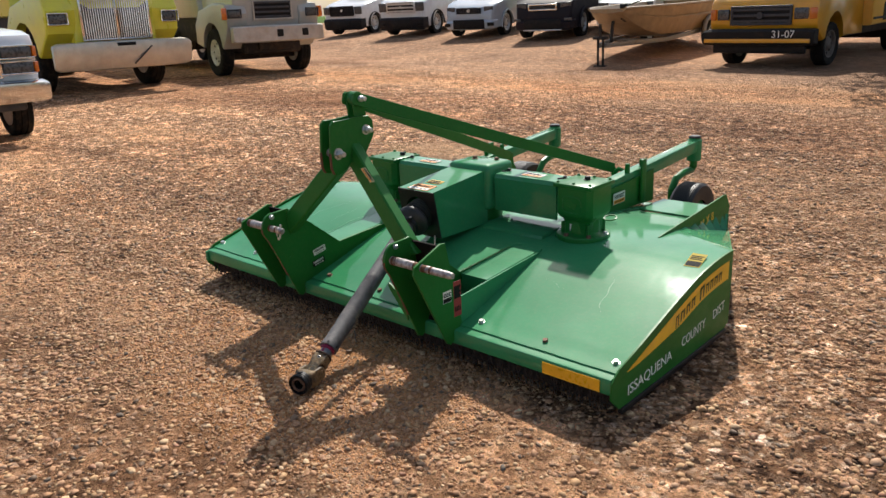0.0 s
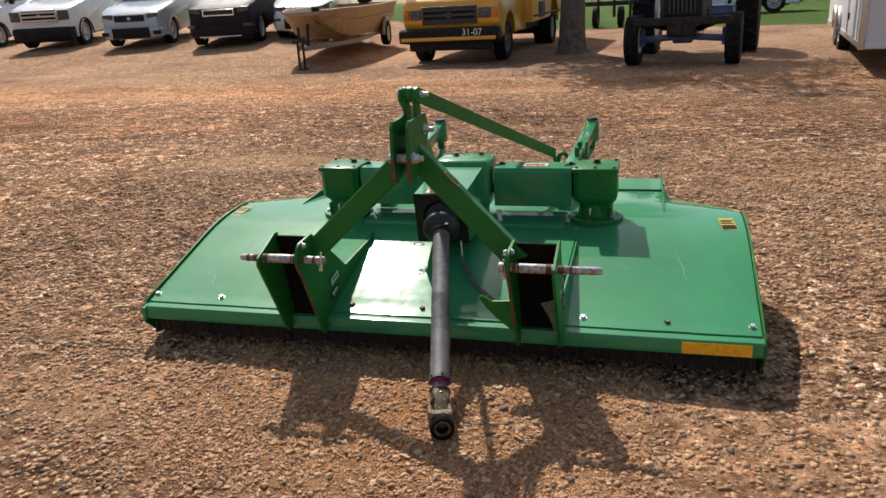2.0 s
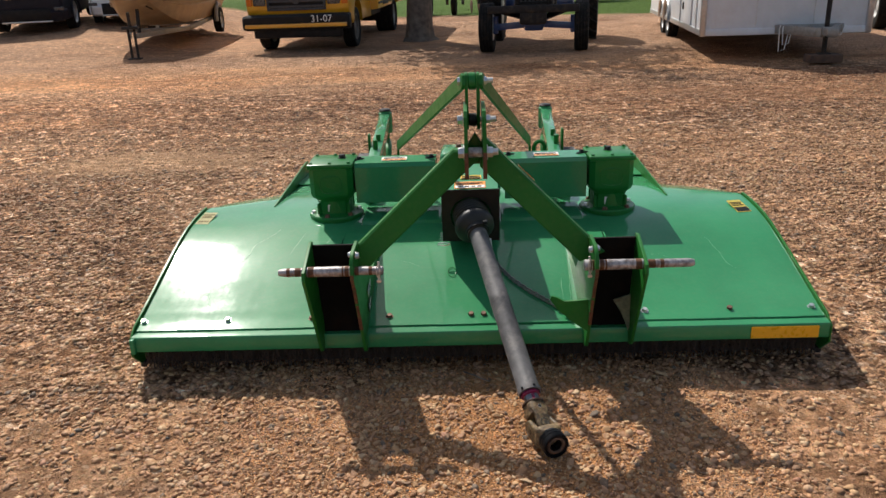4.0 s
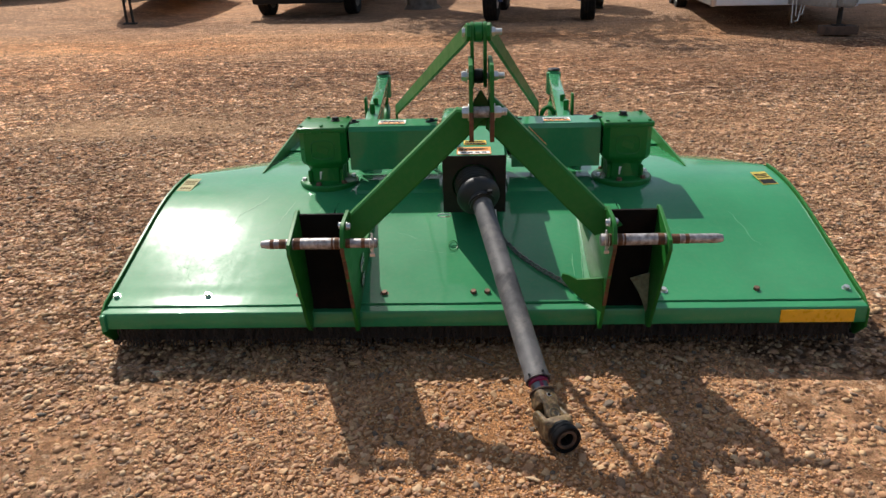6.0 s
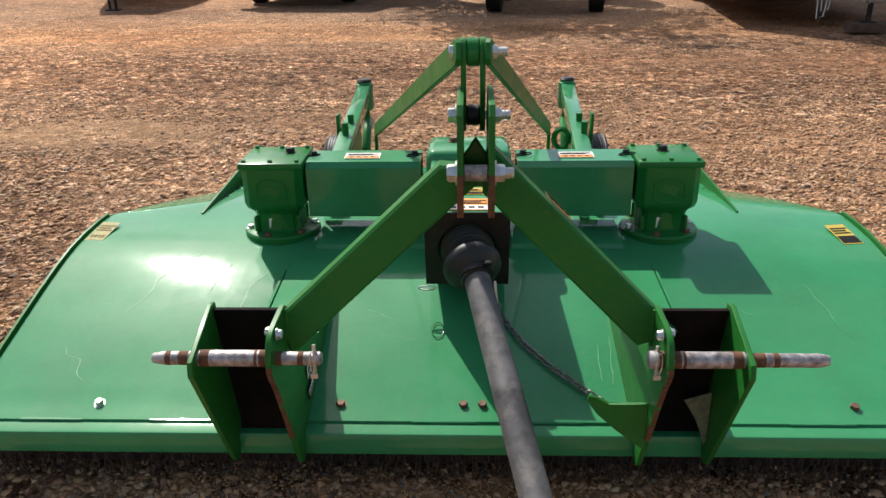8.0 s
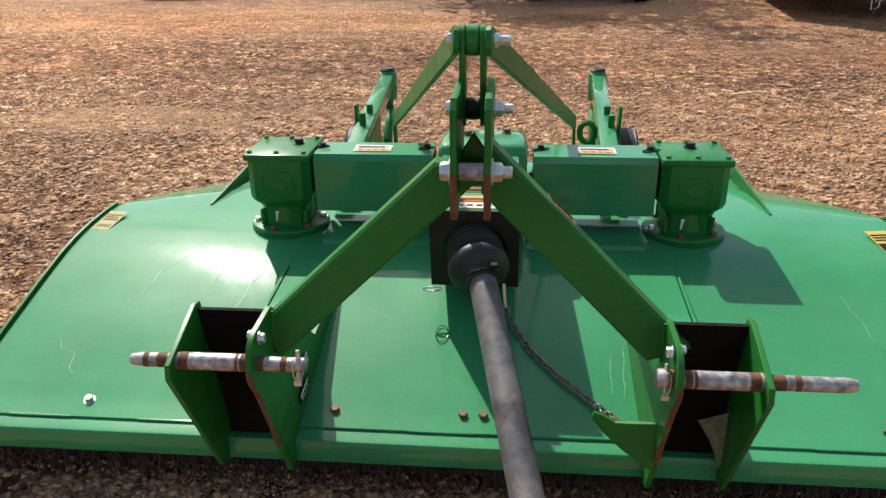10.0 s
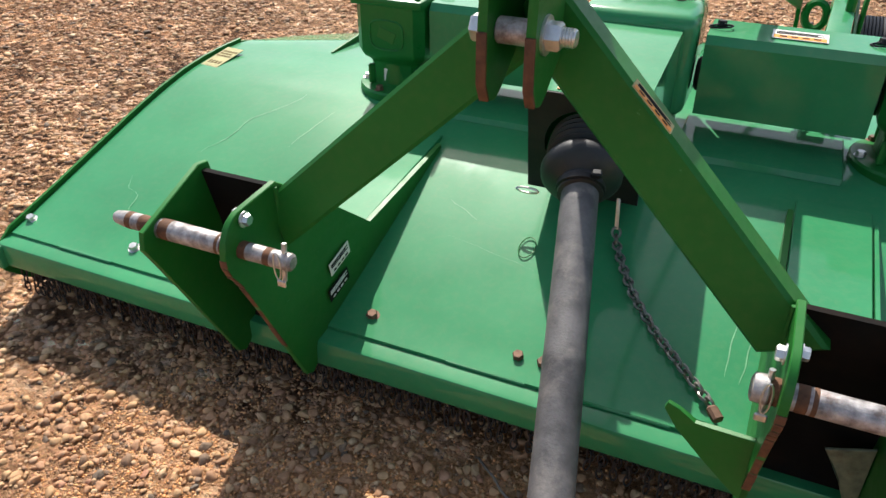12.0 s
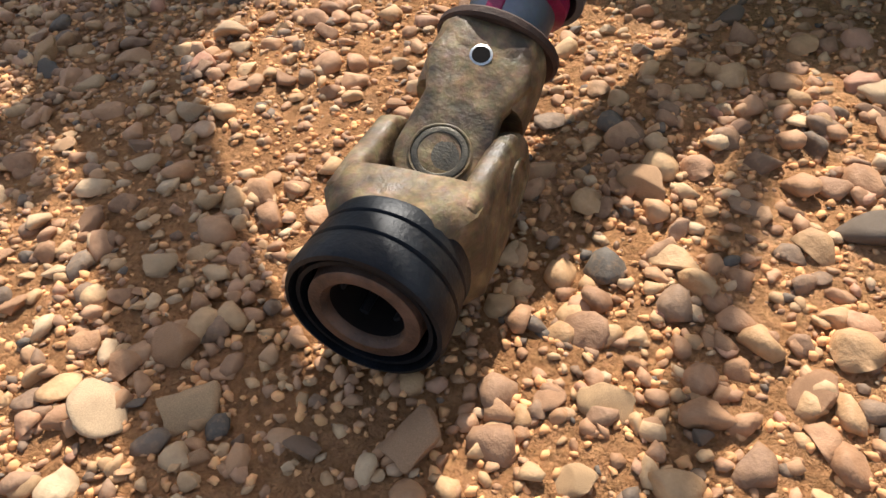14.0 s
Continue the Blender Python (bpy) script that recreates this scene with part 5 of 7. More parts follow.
# rear caster beams and wheels
def caster(s):
    x = s * 0.513 - 0.020
    bm = bmesh.new()
    bar(bm, (s * 0.465 - 0.034, 1.05, 0.455), (x, 2.335, 0.568), 0.066, 0.072, (0, 0, 1), 0.008)
    beam = part("caster_beam", bm, GREEN, cutter)
    bm = bmesh.new()
    slab(bm, [(x - s * 0.012, 1.05, 0.37), (x - s * 0.012, 1.05, 0.46), (x + s * 0.012, 1.80, 0.52), (x + s * 0.012, 1.80, 0.34)], (0.008, 0, 0))
    slab(bm, [(x - s * 0.07, 1.05, 0.37), (x - s * 0.07, 1.05, 0.46), (x - s * 0.046, 1.80, 0.52), (x - s * 0.046, 1.80, 0.34)], (0.008, 0, 0))
    bar(bm, (x + s * 0.024, 1.66, 0.36), (x + s * 0.024, 1.66, 0.60), 0.05, 0.012, (s, 0, 0))
    part("beam_bracket", bm, GREEN_FRAME, cutter)
    sticker(beam, pose(x + s * 0.014, 1.42, 0.43, 90, 0, 90 * s), 0.12, 0.06, STICKER_ORANGE, STICKER_BLACK)
    for yy in (1.56, 1.72):
        bm = bmesh.new()
        rod(bm, (x - s * 0.02, yy, 0.52), (x - s * 0.02, yy, 0.585), 0.014, 10)
        part("beam_bolt", bm, GREEN_CAST, beam)
    bm = bmesh.new()
    lathe(bm, [(0.040, -0.10), (0.044, -0.09), (0.044, 0.028), (0.036, 0.032), (0.036, 0.040)], (x, 2.347, 0.575), (0, 0, 1), 24)
    part("caster_barrel", bm, GREEN, cutter)
    bm = bmesh.new()
    lathe(bm, [(0.036, 0), (0.038, 0.006), (0.030, 0.014)], (x, 2.347, 0.614), (0, 0, 1), 20)
    part("barrel_cap", bm, BLACK_STEEL, cutter)
    # bent fork and axle
    wx, wy, wz, wr = x + s * 0.10, 2.12, 0.195, 0.195
    bm = bmesh.new()
    sweep(bm, [(x, 2.347, 0.50), (x, 2.347, 0.44), (x - s * 0.01, 2.34, 0.415), (x - s * 0.02, 2.25, 0.41), (x - s * 0.025, 2.17, 0.39), (x - s * 0.025, 2.12, 0.33), (x - s * 0.025, 2.12, 0.19)], 0.022, 10)
    rod(bm, (x - s * 0.04, wy, wz), (wx + s * 0.08, wy, wz), 0.016, 12)
    part("caster_fork", bm, GREEN_CAST, cutter)
    bm = bmesh.new()
    prof = [(0.095, -0.060), (0.15, -0.072), (0.180, -0.070), (0.193, -0.052)]
    for k in range(-4, 5):
        prof += [(wr, k * 0.0115 - 0.004), (wr, k * 0.0115 + 0.004), (wr - 0.004, k * 0.0115 + 0.0055)]
    prof += [(0.193, 0.058), (0.180, 0.070), (0.15, 0.072), (0.095, 0.060)]
    lathe(bm, prof, (wx, wy, wz), (s, 0, 0), 40, False)
    w = part("caster_tyre", bm, BLACK, cutter, "black solid rubber tyre")
    bm = bmesh.new()
    lathe(bm, [(0.03, -0.07), (0.04, -0.06), (0.096, -0.045), (0.098, 0.0), (0.096, 0.045), (0.04, 0.06), (0.03, 0.07)], (wx, wy, wz), (s, 0, 0), 28)
    part("wheel_hub", bm, GREEN_CAST, w)


caster(-1), caster(1)
# lifting ring by the right gearbox
bm = bmesh.new()
sweep(bm, [(0.625 + 0.03 * math.cos(a), 1.13 + 0.03 * math.sin(a), 0.402 + 0.006 * math.sin(a)) for a in [2 * math.pi * k / 18 for k in range(18)]], 0.004, 6, True)
part("lifting_ring", bm, GREEN_CAST, deck)
bm = bmesh.new()
sweep(bm, [(0.388 + 0.030 * math.cos(a), 1.63, 0.495 + 0.040 * math.sin(a)) for a in [2 * math.pi * k / 18 for k in range(18)]], 0.012, 6, True)
part("storage_loop", bm, GREEN_CAST, cutter)


# ---- parked vehicles ----
def car_paint(name, col, rough=0.22, dirt=0.25):
    return plain(name, col, rough, 0, 0.06, 5, 0.02, DUST, dirt, 0.6)


WHITE_PAINT = car_paint("white_vehicle_paint", (0.72, 0.73, 0.74))
SILVER_PAINT = car_paint("silver_blue_paint", (0.40, 0.46, 0.52))
BLACK_PAINT = plain("dark_charcoal_paint", (0.013, 0.011, 0.017), 0.55, 0, 0.1, 5, 0.02, DUST, 0.06, 0.0, 0.2)
CREAM_PAINT = car_paint("pale_grey_truck_paint", (0.38, 0.38, 0.345), 0.4)
LIME_PAINT = car_paint("lime_yellow_truck_paint", (0.60, 0.58, 0.035), 0.3)
# Tan base puts the ground's reflection into the colour; dust lies over it.
GROUND_TINTED_CHROME = plain("ground_tinted_dusty_steel", (0.58, 0.53, 0.43), 0.38, 0.55, 0.12, 5, 0.1, DUST, 0.5)
BUS_PAINT = car_paint("school_bus_yellow_paint", (0.70, 0.33, 0.012), 0.32)
BLUE_PAINT = car_paint("tractor_blue_paint", (0.015, 0.05, 0.17), 0.4, 0.35)
RED_PAINT = car_paint("tractor_red_paint", (0.42, 0.018, 0.015), 0.35)
TRAILER_WHITE = plain("white_trailer_panel", (0.66, 0.67, 0.68), 0.42, 0, 0.06, 4, 0.03, DUST, 0.3)
ALUMINIUM = plain("aluminium_trim", (0.62, 0.63, 0.64), 0.35, 0.85, 0.1, 20, 0.1, DUST, 0.25)
CHROME = plain("chrome", (0.70, 0.70, 0.70), 0.12, 1.0, 0.06, 6, 0.05, DUST, 0.35)
DULL_BUMPER = plain("dull_metal_bumper", (0.45, 0.43, 0.39), 0.45, 0.5, 0.15, 6, 0.1, DUST, 0.4)
TRIM_BLACK = plain("black_trim", (0.006, 0.006, 0.007), 0.55, 0, 0.2, 12, 0.1, DUST, 0.04, 0.0, 0.25)
TRIM_DARK = plain("dark_bumper_plastic", (0.010, 0.010, 0.013), 0.6, 0, 0.25, 10, 0.1, DUST, 0.05, 0.0, 0.25)
TRIM_GREY = plain("grey_plastic_trim", (0.038, 0.038, 0.042), 0.55, 0, 0.2, 12, 0.1, DUST, 0.12)
GLASS_DARK = plain("tinted_window", (0.015, 0.018, 0.02), 0.06, 0, 0.1, 4, 0, None, 0, 0.3)
LAMP_GLASS = plain("headlamp_glass", (0.07, 0.07, 0.072), 0.28, 0.2, 0.4, 30, 0.1, None, 0, 0.15)
INDICATOR = plain("orange_indicator", (0.60, 0.14, 0.01), 0.2, 0, 0.1, 30, 0.05, None, 0, 0.5)
TYRE = plain("tyre_rubber", (0.009, 0.0085, 0.008), 0.8, 0, 0.3, 20, 0.2, DUST, 0.10, 0.0, 0.2)
RIM = plain("grey_wheel_rim", (0.42, 0.42, 0.42), 0.35, 0.6, 0.15, 14, 0.1, DUST, 0.3)
DULL_RIM = plain("dusty_dark_rim", (0.14, 0.12, 0.10), 0.6, 0.2, 0.3, 14, 0.2, DUST, 0.4)
RIM_WHITE = plain("white_wheel_rim", (0.60, 0.60, 0.58), 0.45, 0.1, 0.15, 14, 0.1, DUST, 0.35)
TAN_HULL = plain("tan_boat_hull", (0.32, 0.235, 0.135), 0.42, 0, 0.22, 5, 0.08, (0.20, 0.13, 0.07), 0.6)
GALV = plain("galvanised_frame", (0.30, 0.29, 0.27), 0.55, 0.6, 0.2, 20, 0.2, (0.2, 0.1, 0.05), 0.5)
# Iron colour, darkened also to stand for shade under trucks and on the tractor.
DARK_IRON = plain("dark_iron_and_shade", (0.022, 0.018, 0.016), 0.65, 0.1, 0.35, 14, 0.3, DUST, 0.16, 0.0, 0.3)


def wheel(parent, x, y, r, w, s, rim=None, z0=0.0, rim_r=0.64, ribs=3, lugs=0):
    """A tyre with tread on its rim; s is the side that faces outwards."""
    bm = bmesh.new()
    c = Vector((x, y, r + z0))
    prof = [(r * rim_r, -w * 0.40), (r * 0.86, -w * 0.5), (r * 0.965, -w * 0.46)]
    for k in range(ribs):
        a = -w * 0.42 + w * 0.84 * k / ribs
        b = a + w * 0.84 / ribs
        prof += [(r, a + 0.006), (r, b - 0.008), (r - 0.014, b - 0.006), (r - 0.014, b + 0.002)]
    prof += [(r * 0.965, w * 0.46), (r * 0.86, w * 0.5), (r * rim_r, w * 0.40)]
    lathe(bm, prof, c, (s, 0, 0), 40, False)
    lug_list = []
    for k in range(lugs):
        for sg in (-1, 1):
            a = 2 * math.pi * (k + 0.25 * sg) / lugs
            d = Vector((0, math.cos(a), math.sin(a)))
            t = Vector((0, -math.sin(a), math.cos(a)))
            p = c + d * (r + 0.012)
            lb = bmesh.new()
            bar(lb, p + Vector((sg * w * 0.02, 0, 0)), p + Vector((sg * w * 0.46, 0, 0)) + t * w * 0.30, 0.05, 0.06, d, 0.006)
            lug_list.append(lb)
    ty = part("tyre", bm, TYRE, parent)
    for lb in lug_list:
        part("tread_lug", lb, TYRE, ty)
    bm = bmesh.new()
    q = r * rim_r
    lathe(bm, [(q, -w * 0.42), (q * 1.03, w * 0.40), (q * 0.94, w * 0.40), (q * 0.86, w * 0.22), (q * 0.50, w * 0.14), (q * 0.46, w * 0.26), (q * 0.30, w * 0.32), (q * 0.1, w * 0.33)], c, (s, 0, 0), 32)
    part("rim", bm, rim or RIM, ty)
    # Black discs drawn for the dark of holes through the rim.
    bm = bmesh.new()
    for k in range(8):
        a = 2 * math.pi * k / 8
        lathe(bm, [(q * 0.085, 0), (q * 0.085, w * 0.05)], c + Vector((s * w * 0.17, q * 0.66 * math.cos(a), q * 0.66 * math.sin(a))), (s, 0, 0), 10)
    tagged(part("rim_hole_discs", bm, TRIM_BLACK, ty), kind="stuff")
    return ty


def shell(bm, pts, half, rnd=0.06, zmid=None, nose=0.0):
    """A side profile of (y, z) drawn across the width, drawn in at the sides."""
    cy = sum(p[0] for p in pts) / len(pts)
    cz = zmid if zmid is not None else sum(p[1] for p in pts) / len(pts)
    rows = []
    for f, ins in ((-1, rnd), (-0.985, rnd * 0.45), (-0.93, rnd * 0.1), (-0.6, 0), (0, 0), (0.6, 0), (0.93, rnd * 0.1), (0.985, rnd * 0.45), (1, rnd)):
        row = []
        for y, z in pts:
            d = Vector((0, cy - y, cz - z))
            if d.length:
                d = d.normalized() * min(ins, d.length * 0.3)
            w = half * (1 - nose * max(0.0, 1 - max(0.0, y) / 0.7) ** 2)
            row.append(bm.verts.new((f * w, y + d.y, z + d.z)))
        rows.append(row)
    k = len(pts)
    for a, b in zip(rows, rows[1:]):
        for i in range(k):
            bm.faces.new((a[i], a[(i + 1) % k], b[(i + 1) % k], b[i]))
    bm.faces.new(rows[0][::-1])
    bm.faces.new(rows[-1])


def arch(y, r, z0, n=9):
    """Points of a wheel arch, from its rear foot to its front foot."""
    return [(y + r * math.cos(math.pi * k / (n - 1)), z0 + r * math.sin(math.pi * k / (n - 1))) for k in range(n)]


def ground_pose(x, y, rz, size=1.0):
    """Stands a vehicle on the slope of the yard, its front at (x, y), size set to fit the camera's view."""
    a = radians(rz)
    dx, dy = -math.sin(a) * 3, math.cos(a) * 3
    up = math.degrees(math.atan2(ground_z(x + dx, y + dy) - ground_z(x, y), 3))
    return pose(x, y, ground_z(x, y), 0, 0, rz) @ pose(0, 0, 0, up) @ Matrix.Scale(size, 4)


def grille(parent, c, w, h, n, vertical, bars, frame_mat, tilt=0):
    bm = bmesh.new()
    box(bm, (c[0], c[1] + 0.03, c[2]), (w, 0.03, h), bev=0.01)
    back = part("grille_backing", bm, TRIM_BLACK, parent)
    bm = bmesh.new()
    for sx, sz, ww, hh in ((0, h / 2, w + 0.04, 0.04), (0, -h / 2, w + 0.04, 0.04), (w / 2, 0, 0.04, h), (-w / 2, 0, 0.04, h)):
        box(bm, (c[0] + sx, c[1], c[2] + sz), (ww, 0.05, hh), bev=0.008)
    part("grille_frame", bm, frame_mat, back)
    for k in range(n):
        bm = bmesh.new()
        f = (k + 0.5) / n - 0.5
        if vertical:
            box(bm, (c[0] + f * w, c[1] - 0.005, c[2]), (w / n * 0.45, 0.03, h), bev=0.004, seg=1)
        else:
            box(bm, (c[0], c[1] - 0.005, c[2] + f * h), (w, 0.03, h / n * 0.45), bev=0.004, seg=1)
        part("grille_bar", bm, bars, back)


def headlights(parent, half, y, z, w, h, mark=0.0, frame_mat=None):
    for s in (-1, 1):
        bm = bmesh.new()
        box(bm, (s * half, y, z), (w, 0.06, h), (0, 0, s * 8), 0.02, 3)
        hl = part("headlight", bm, LAMP_GLASS, parent, "clear headlight")
        if frame_mat:
            bm = bmesh.new()
            for dx, dz, ww, hh in ((0, h / 2, w + 0.05, 0.025), (0, -h / 2, w + 0.05, 0.025), (w / 2, 0, 0.025, h), (-w / 2, 0, 0.025, h)):
                box(bm, (s * half + dx, y - 0.02, z + dz), (ww, 0.04, hh), bev=0.005, seg=1)
            part("headlight_frame", bm, frame_mat, hl)
        if mark:
            bm = bmesh.new()
            box(bm, (s * (half + w / 2 + mark / 2 + 0.012), y + 0.03, z), (mark, 0.09, h), (0, 0, s * 20), 0.015, 2)
            part("indicator", bm, INDICATOR, hl, "orange indicator lens")


def window(parent, pts, thick, name="window"):
    bm = bmesh.new()
    slab(bm, pts, thick)
    part(name, bm, GLASS_DARK, parent, "tinted glass")


def passenger_car(kind, label, m, paint, half, length, hood_z, roof_z, wr, clad=None, category="car", big_grille=False, low_trim=None, group="row of parked cars", chrome=None):
    """A car, crossover or pickup; the front bumper is at y = 0 and faces -y."""
    v = thing(kind, label, category, m, group)
    wr *= 1.06
    fa, ra = 0.90, length - 1.05
    g = wr * 0.62
    pick = kind.startswith("pickup")
    scut = 1.55 if not pick else 1.50
    hood_z, roof_z = hood_z + 0.08, roof_z + 0.20
    prof = [(0.04, g + 0.10), (0.0, g + 0.30), (0.02, hood_z - 0.26), (0.09, hood_z - 0.09), (0.26, hood_z - 0.01), (0.75, hood_z + 0.08), (scut, hood_z + 0.16)]
    if pick:
        prof += [(scut + 2.1, hood_z + 0.17), (length - 0.02, hood_z + 0.15)]
    else:
        prof += [(length - 0.7, hood_z + 0.22), (length - 0.1, hood_z + 0.10)]
    prof += [(length, g + 0.35), (length - 0.05, g + 0.08)]
    prof += arch(ra, wr * 1.16, g + 0.06) + arch(fa, wr * 1.16, g + 0.06)
    bm = bmesh.new()
    shell(bm, prof, half, 0.16, None, 0.13 if not pick else 0.07)
    body = part("body", bm, paint, v)
    bm = bmesh.new()
    box(bm, (0, length / 2, g + 0.10), (half * 1.5, length * 0.86, 0.2), bev=0.03)
    part("underbody", bm, TRIM_BLACK, v)
    cab_end = scut + 2.0 if pick else length - 0.35
    bm = bmesh.new()
    hood_z += 0.09
    top = [(scut - 0.1, hood_z + 0.02), (scut + 0.65, roof_z - 0.04), (scut + 0.95, roof_z), (cab_end - 0.5, roof_z - 0.02), (cab_end - 0.15, roof_z - 0.12), (cab_end, hood_z + 0.08)]
    shell(bm, top, half * 0.91, 0.12, hood_z)
    cab = part("cab", bm, paint, v)
    window(cab, [(-half * 0.74, scut + 0.0, hood_z + 0.10), (half * 0.74, scut + 0.0, hood_z + 0.10), (half * 0.66, scut + 0.60, roof_z - 0.09), (-half * 0.66, scut + 0.60, roof_z - 0.09)], (0, -0.02, 0.02), "windscreen")
    for s in (-1, 1):
        x = s * half * 0.912
        window(cab, [(x, scut + 0.25, hood_z + 0.14), (x, scut + 0.72, roof_z - 0.12), (x, scut + 1.15, roof_z - 0.10), (x, scut + 1.15, hood_z + 0.14)], (0.012, 0, 0), "side_window")
        window(cab, [(x, scut + 1.22, hood_z + 0.14), (x, scut + 1.22, roof_z - 0.10), (x, cab_end - 0.55, roof_z - 0.14), (x, cab_end - 0.35, hood_z + 0.14)], (0.012, 0, 0), "side_window")
        bm = bmesh.new()
        box(bm, (s * (half + 0.10), scut + 0.42, hood_z + 0.16), (0.18, 0.10, 0.15), (0, 0, s * 10), 0.03, 3)
        part("wing_mirror", bm, paint if not low_trim else TRIM_BLACK, v)
        wheel(v, s * (half - 0.12), fa, wr, 0.23, s)
        wheel(v, s * (half - 0.12), ra, wr, 0.23, s)
        bm = bmesh.new()
        sweep(bm, [(s * (half + 0.004), y, z) for y, z in arch(fa, wr * 1.19, g + 0.06, 13)], 0.022, 6)
        part("wheel_arch_trim", bm, low_trim or paint, v)
        # Black box fills the wheel arch in place of its shade.
        bm = bmesh.new()
        box(bm, (s * (half - 0.34), fa, g + 0.34), (0.42, wr * 2.1, 0.62), bev=0.04)
        part("arch_shade_box", bm, TRIM_BLACK, v)
    # front end
    hood_z -= 0.09
    if low_trim:
        bm = bmesh.new()
        shell(bm, [(-0.06, g + 0.06), (-0.08, g + 0.36), (-0.03, g + 0.43), (0.28, g + 0.43), (0.28, g + 0.02), (0.0, g - 0.02)], half * 0.99, 0.06, None, 0.06)
        bp = part("front_bumper", bm, low_trim, v)
    else:
        bm = bmesh.new()
        shell(bm, [(-0.03, g + 0.08), (-0.06, g + 0.26), (0.02, g + 0.34), (0.3, g + 0.32), (0.3, g + 0.05), (0.05, g + 0.03)], half * 0.98, 0.08, None, 0.12)
        bp = part("front_bumper", bm, paint, v)
    bm = bmesh.new()
    box(bm, (0, -0.055 if not low_trim else -0.07, g + 0.21), (half * (1.16 if not low_trim else 0.8), 0.03, 0.28), bev=0.03)
    part("lower_intake", bm, TRIM_BLACK, bp)
    for s in (-1, 1):
        bm = bmesh.new()
        box(bm, (s * half * 0.80, -0.045 if not low_trim else -0.065, g + (0.34 if chrome else 0.20)), (0.22, 0.03, 0.08 if chrome else 0.11), (0, 0, s * 12), 0.02)
        part("fog_lamp", bm, LAMP_GLASS if chrome else TRIM_BLACK, bp)
    gz = hood_z - 0.19
    if big_grille:
        grille(v, (0, -0.02, gz - 0.05), half * 1.12, 0.36, 3, False, big_grille, big_grille)
        headlights(v, half * 0.77, 0.02, gz - 0.03, 0.32, 0.30)
    else:
        grille(v, (0, 0.0, gz), half * 0.86, 0.14, 3, False, TRIM_GREY, chrome or TRIM_BLACK)
        headlights(v, half * 0.69, 0.085, gz + 0.04, 0.30, 0.15)
    if chrome:
        bm = bmesh.new()
        box(bm, (0, -0.075, g + 0.06), (half * 1.2, 0.03, 0.035), bev=0.01)
        part("skid_strip", bm, ALUMINIUM, bp, "dull silver strip")
    bm = bmesh.new()
    lathe(bm, [(0.001, -0.03), (0.05, -0.03), (0.05, 0.0)], (0, -0.015, gz - (0.03 if big_grille else 0)), (0, 1, 0), 16)
    part("badge", bm, ALUMINIUM if not chrome else TRIM_GREY, v)
    return v


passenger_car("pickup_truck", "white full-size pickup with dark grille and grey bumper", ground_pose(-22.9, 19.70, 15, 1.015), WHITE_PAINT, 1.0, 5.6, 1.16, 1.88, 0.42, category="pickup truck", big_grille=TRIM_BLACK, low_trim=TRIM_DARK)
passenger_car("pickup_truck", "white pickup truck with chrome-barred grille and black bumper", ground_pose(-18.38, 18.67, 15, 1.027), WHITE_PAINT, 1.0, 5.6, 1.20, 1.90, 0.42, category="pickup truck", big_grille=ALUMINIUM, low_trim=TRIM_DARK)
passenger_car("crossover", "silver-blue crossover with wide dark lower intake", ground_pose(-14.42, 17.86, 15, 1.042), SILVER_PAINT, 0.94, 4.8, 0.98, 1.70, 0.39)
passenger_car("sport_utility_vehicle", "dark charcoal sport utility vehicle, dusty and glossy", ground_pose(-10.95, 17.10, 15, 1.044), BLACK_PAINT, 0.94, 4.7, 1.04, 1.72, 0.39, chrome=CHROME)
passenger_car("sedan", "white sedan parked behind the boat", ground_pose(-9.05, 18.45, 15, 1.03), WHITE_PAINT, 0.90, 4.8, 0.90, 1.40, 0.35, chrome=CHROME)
passenger_car("cargo_van", "white van parked on the grass beyond the yard", ground_pose(6.2, 31.0, 80), WHITE_PAINT, 0.98, 5.2, 1.25, 2.1, 0.38, category="van", group="")


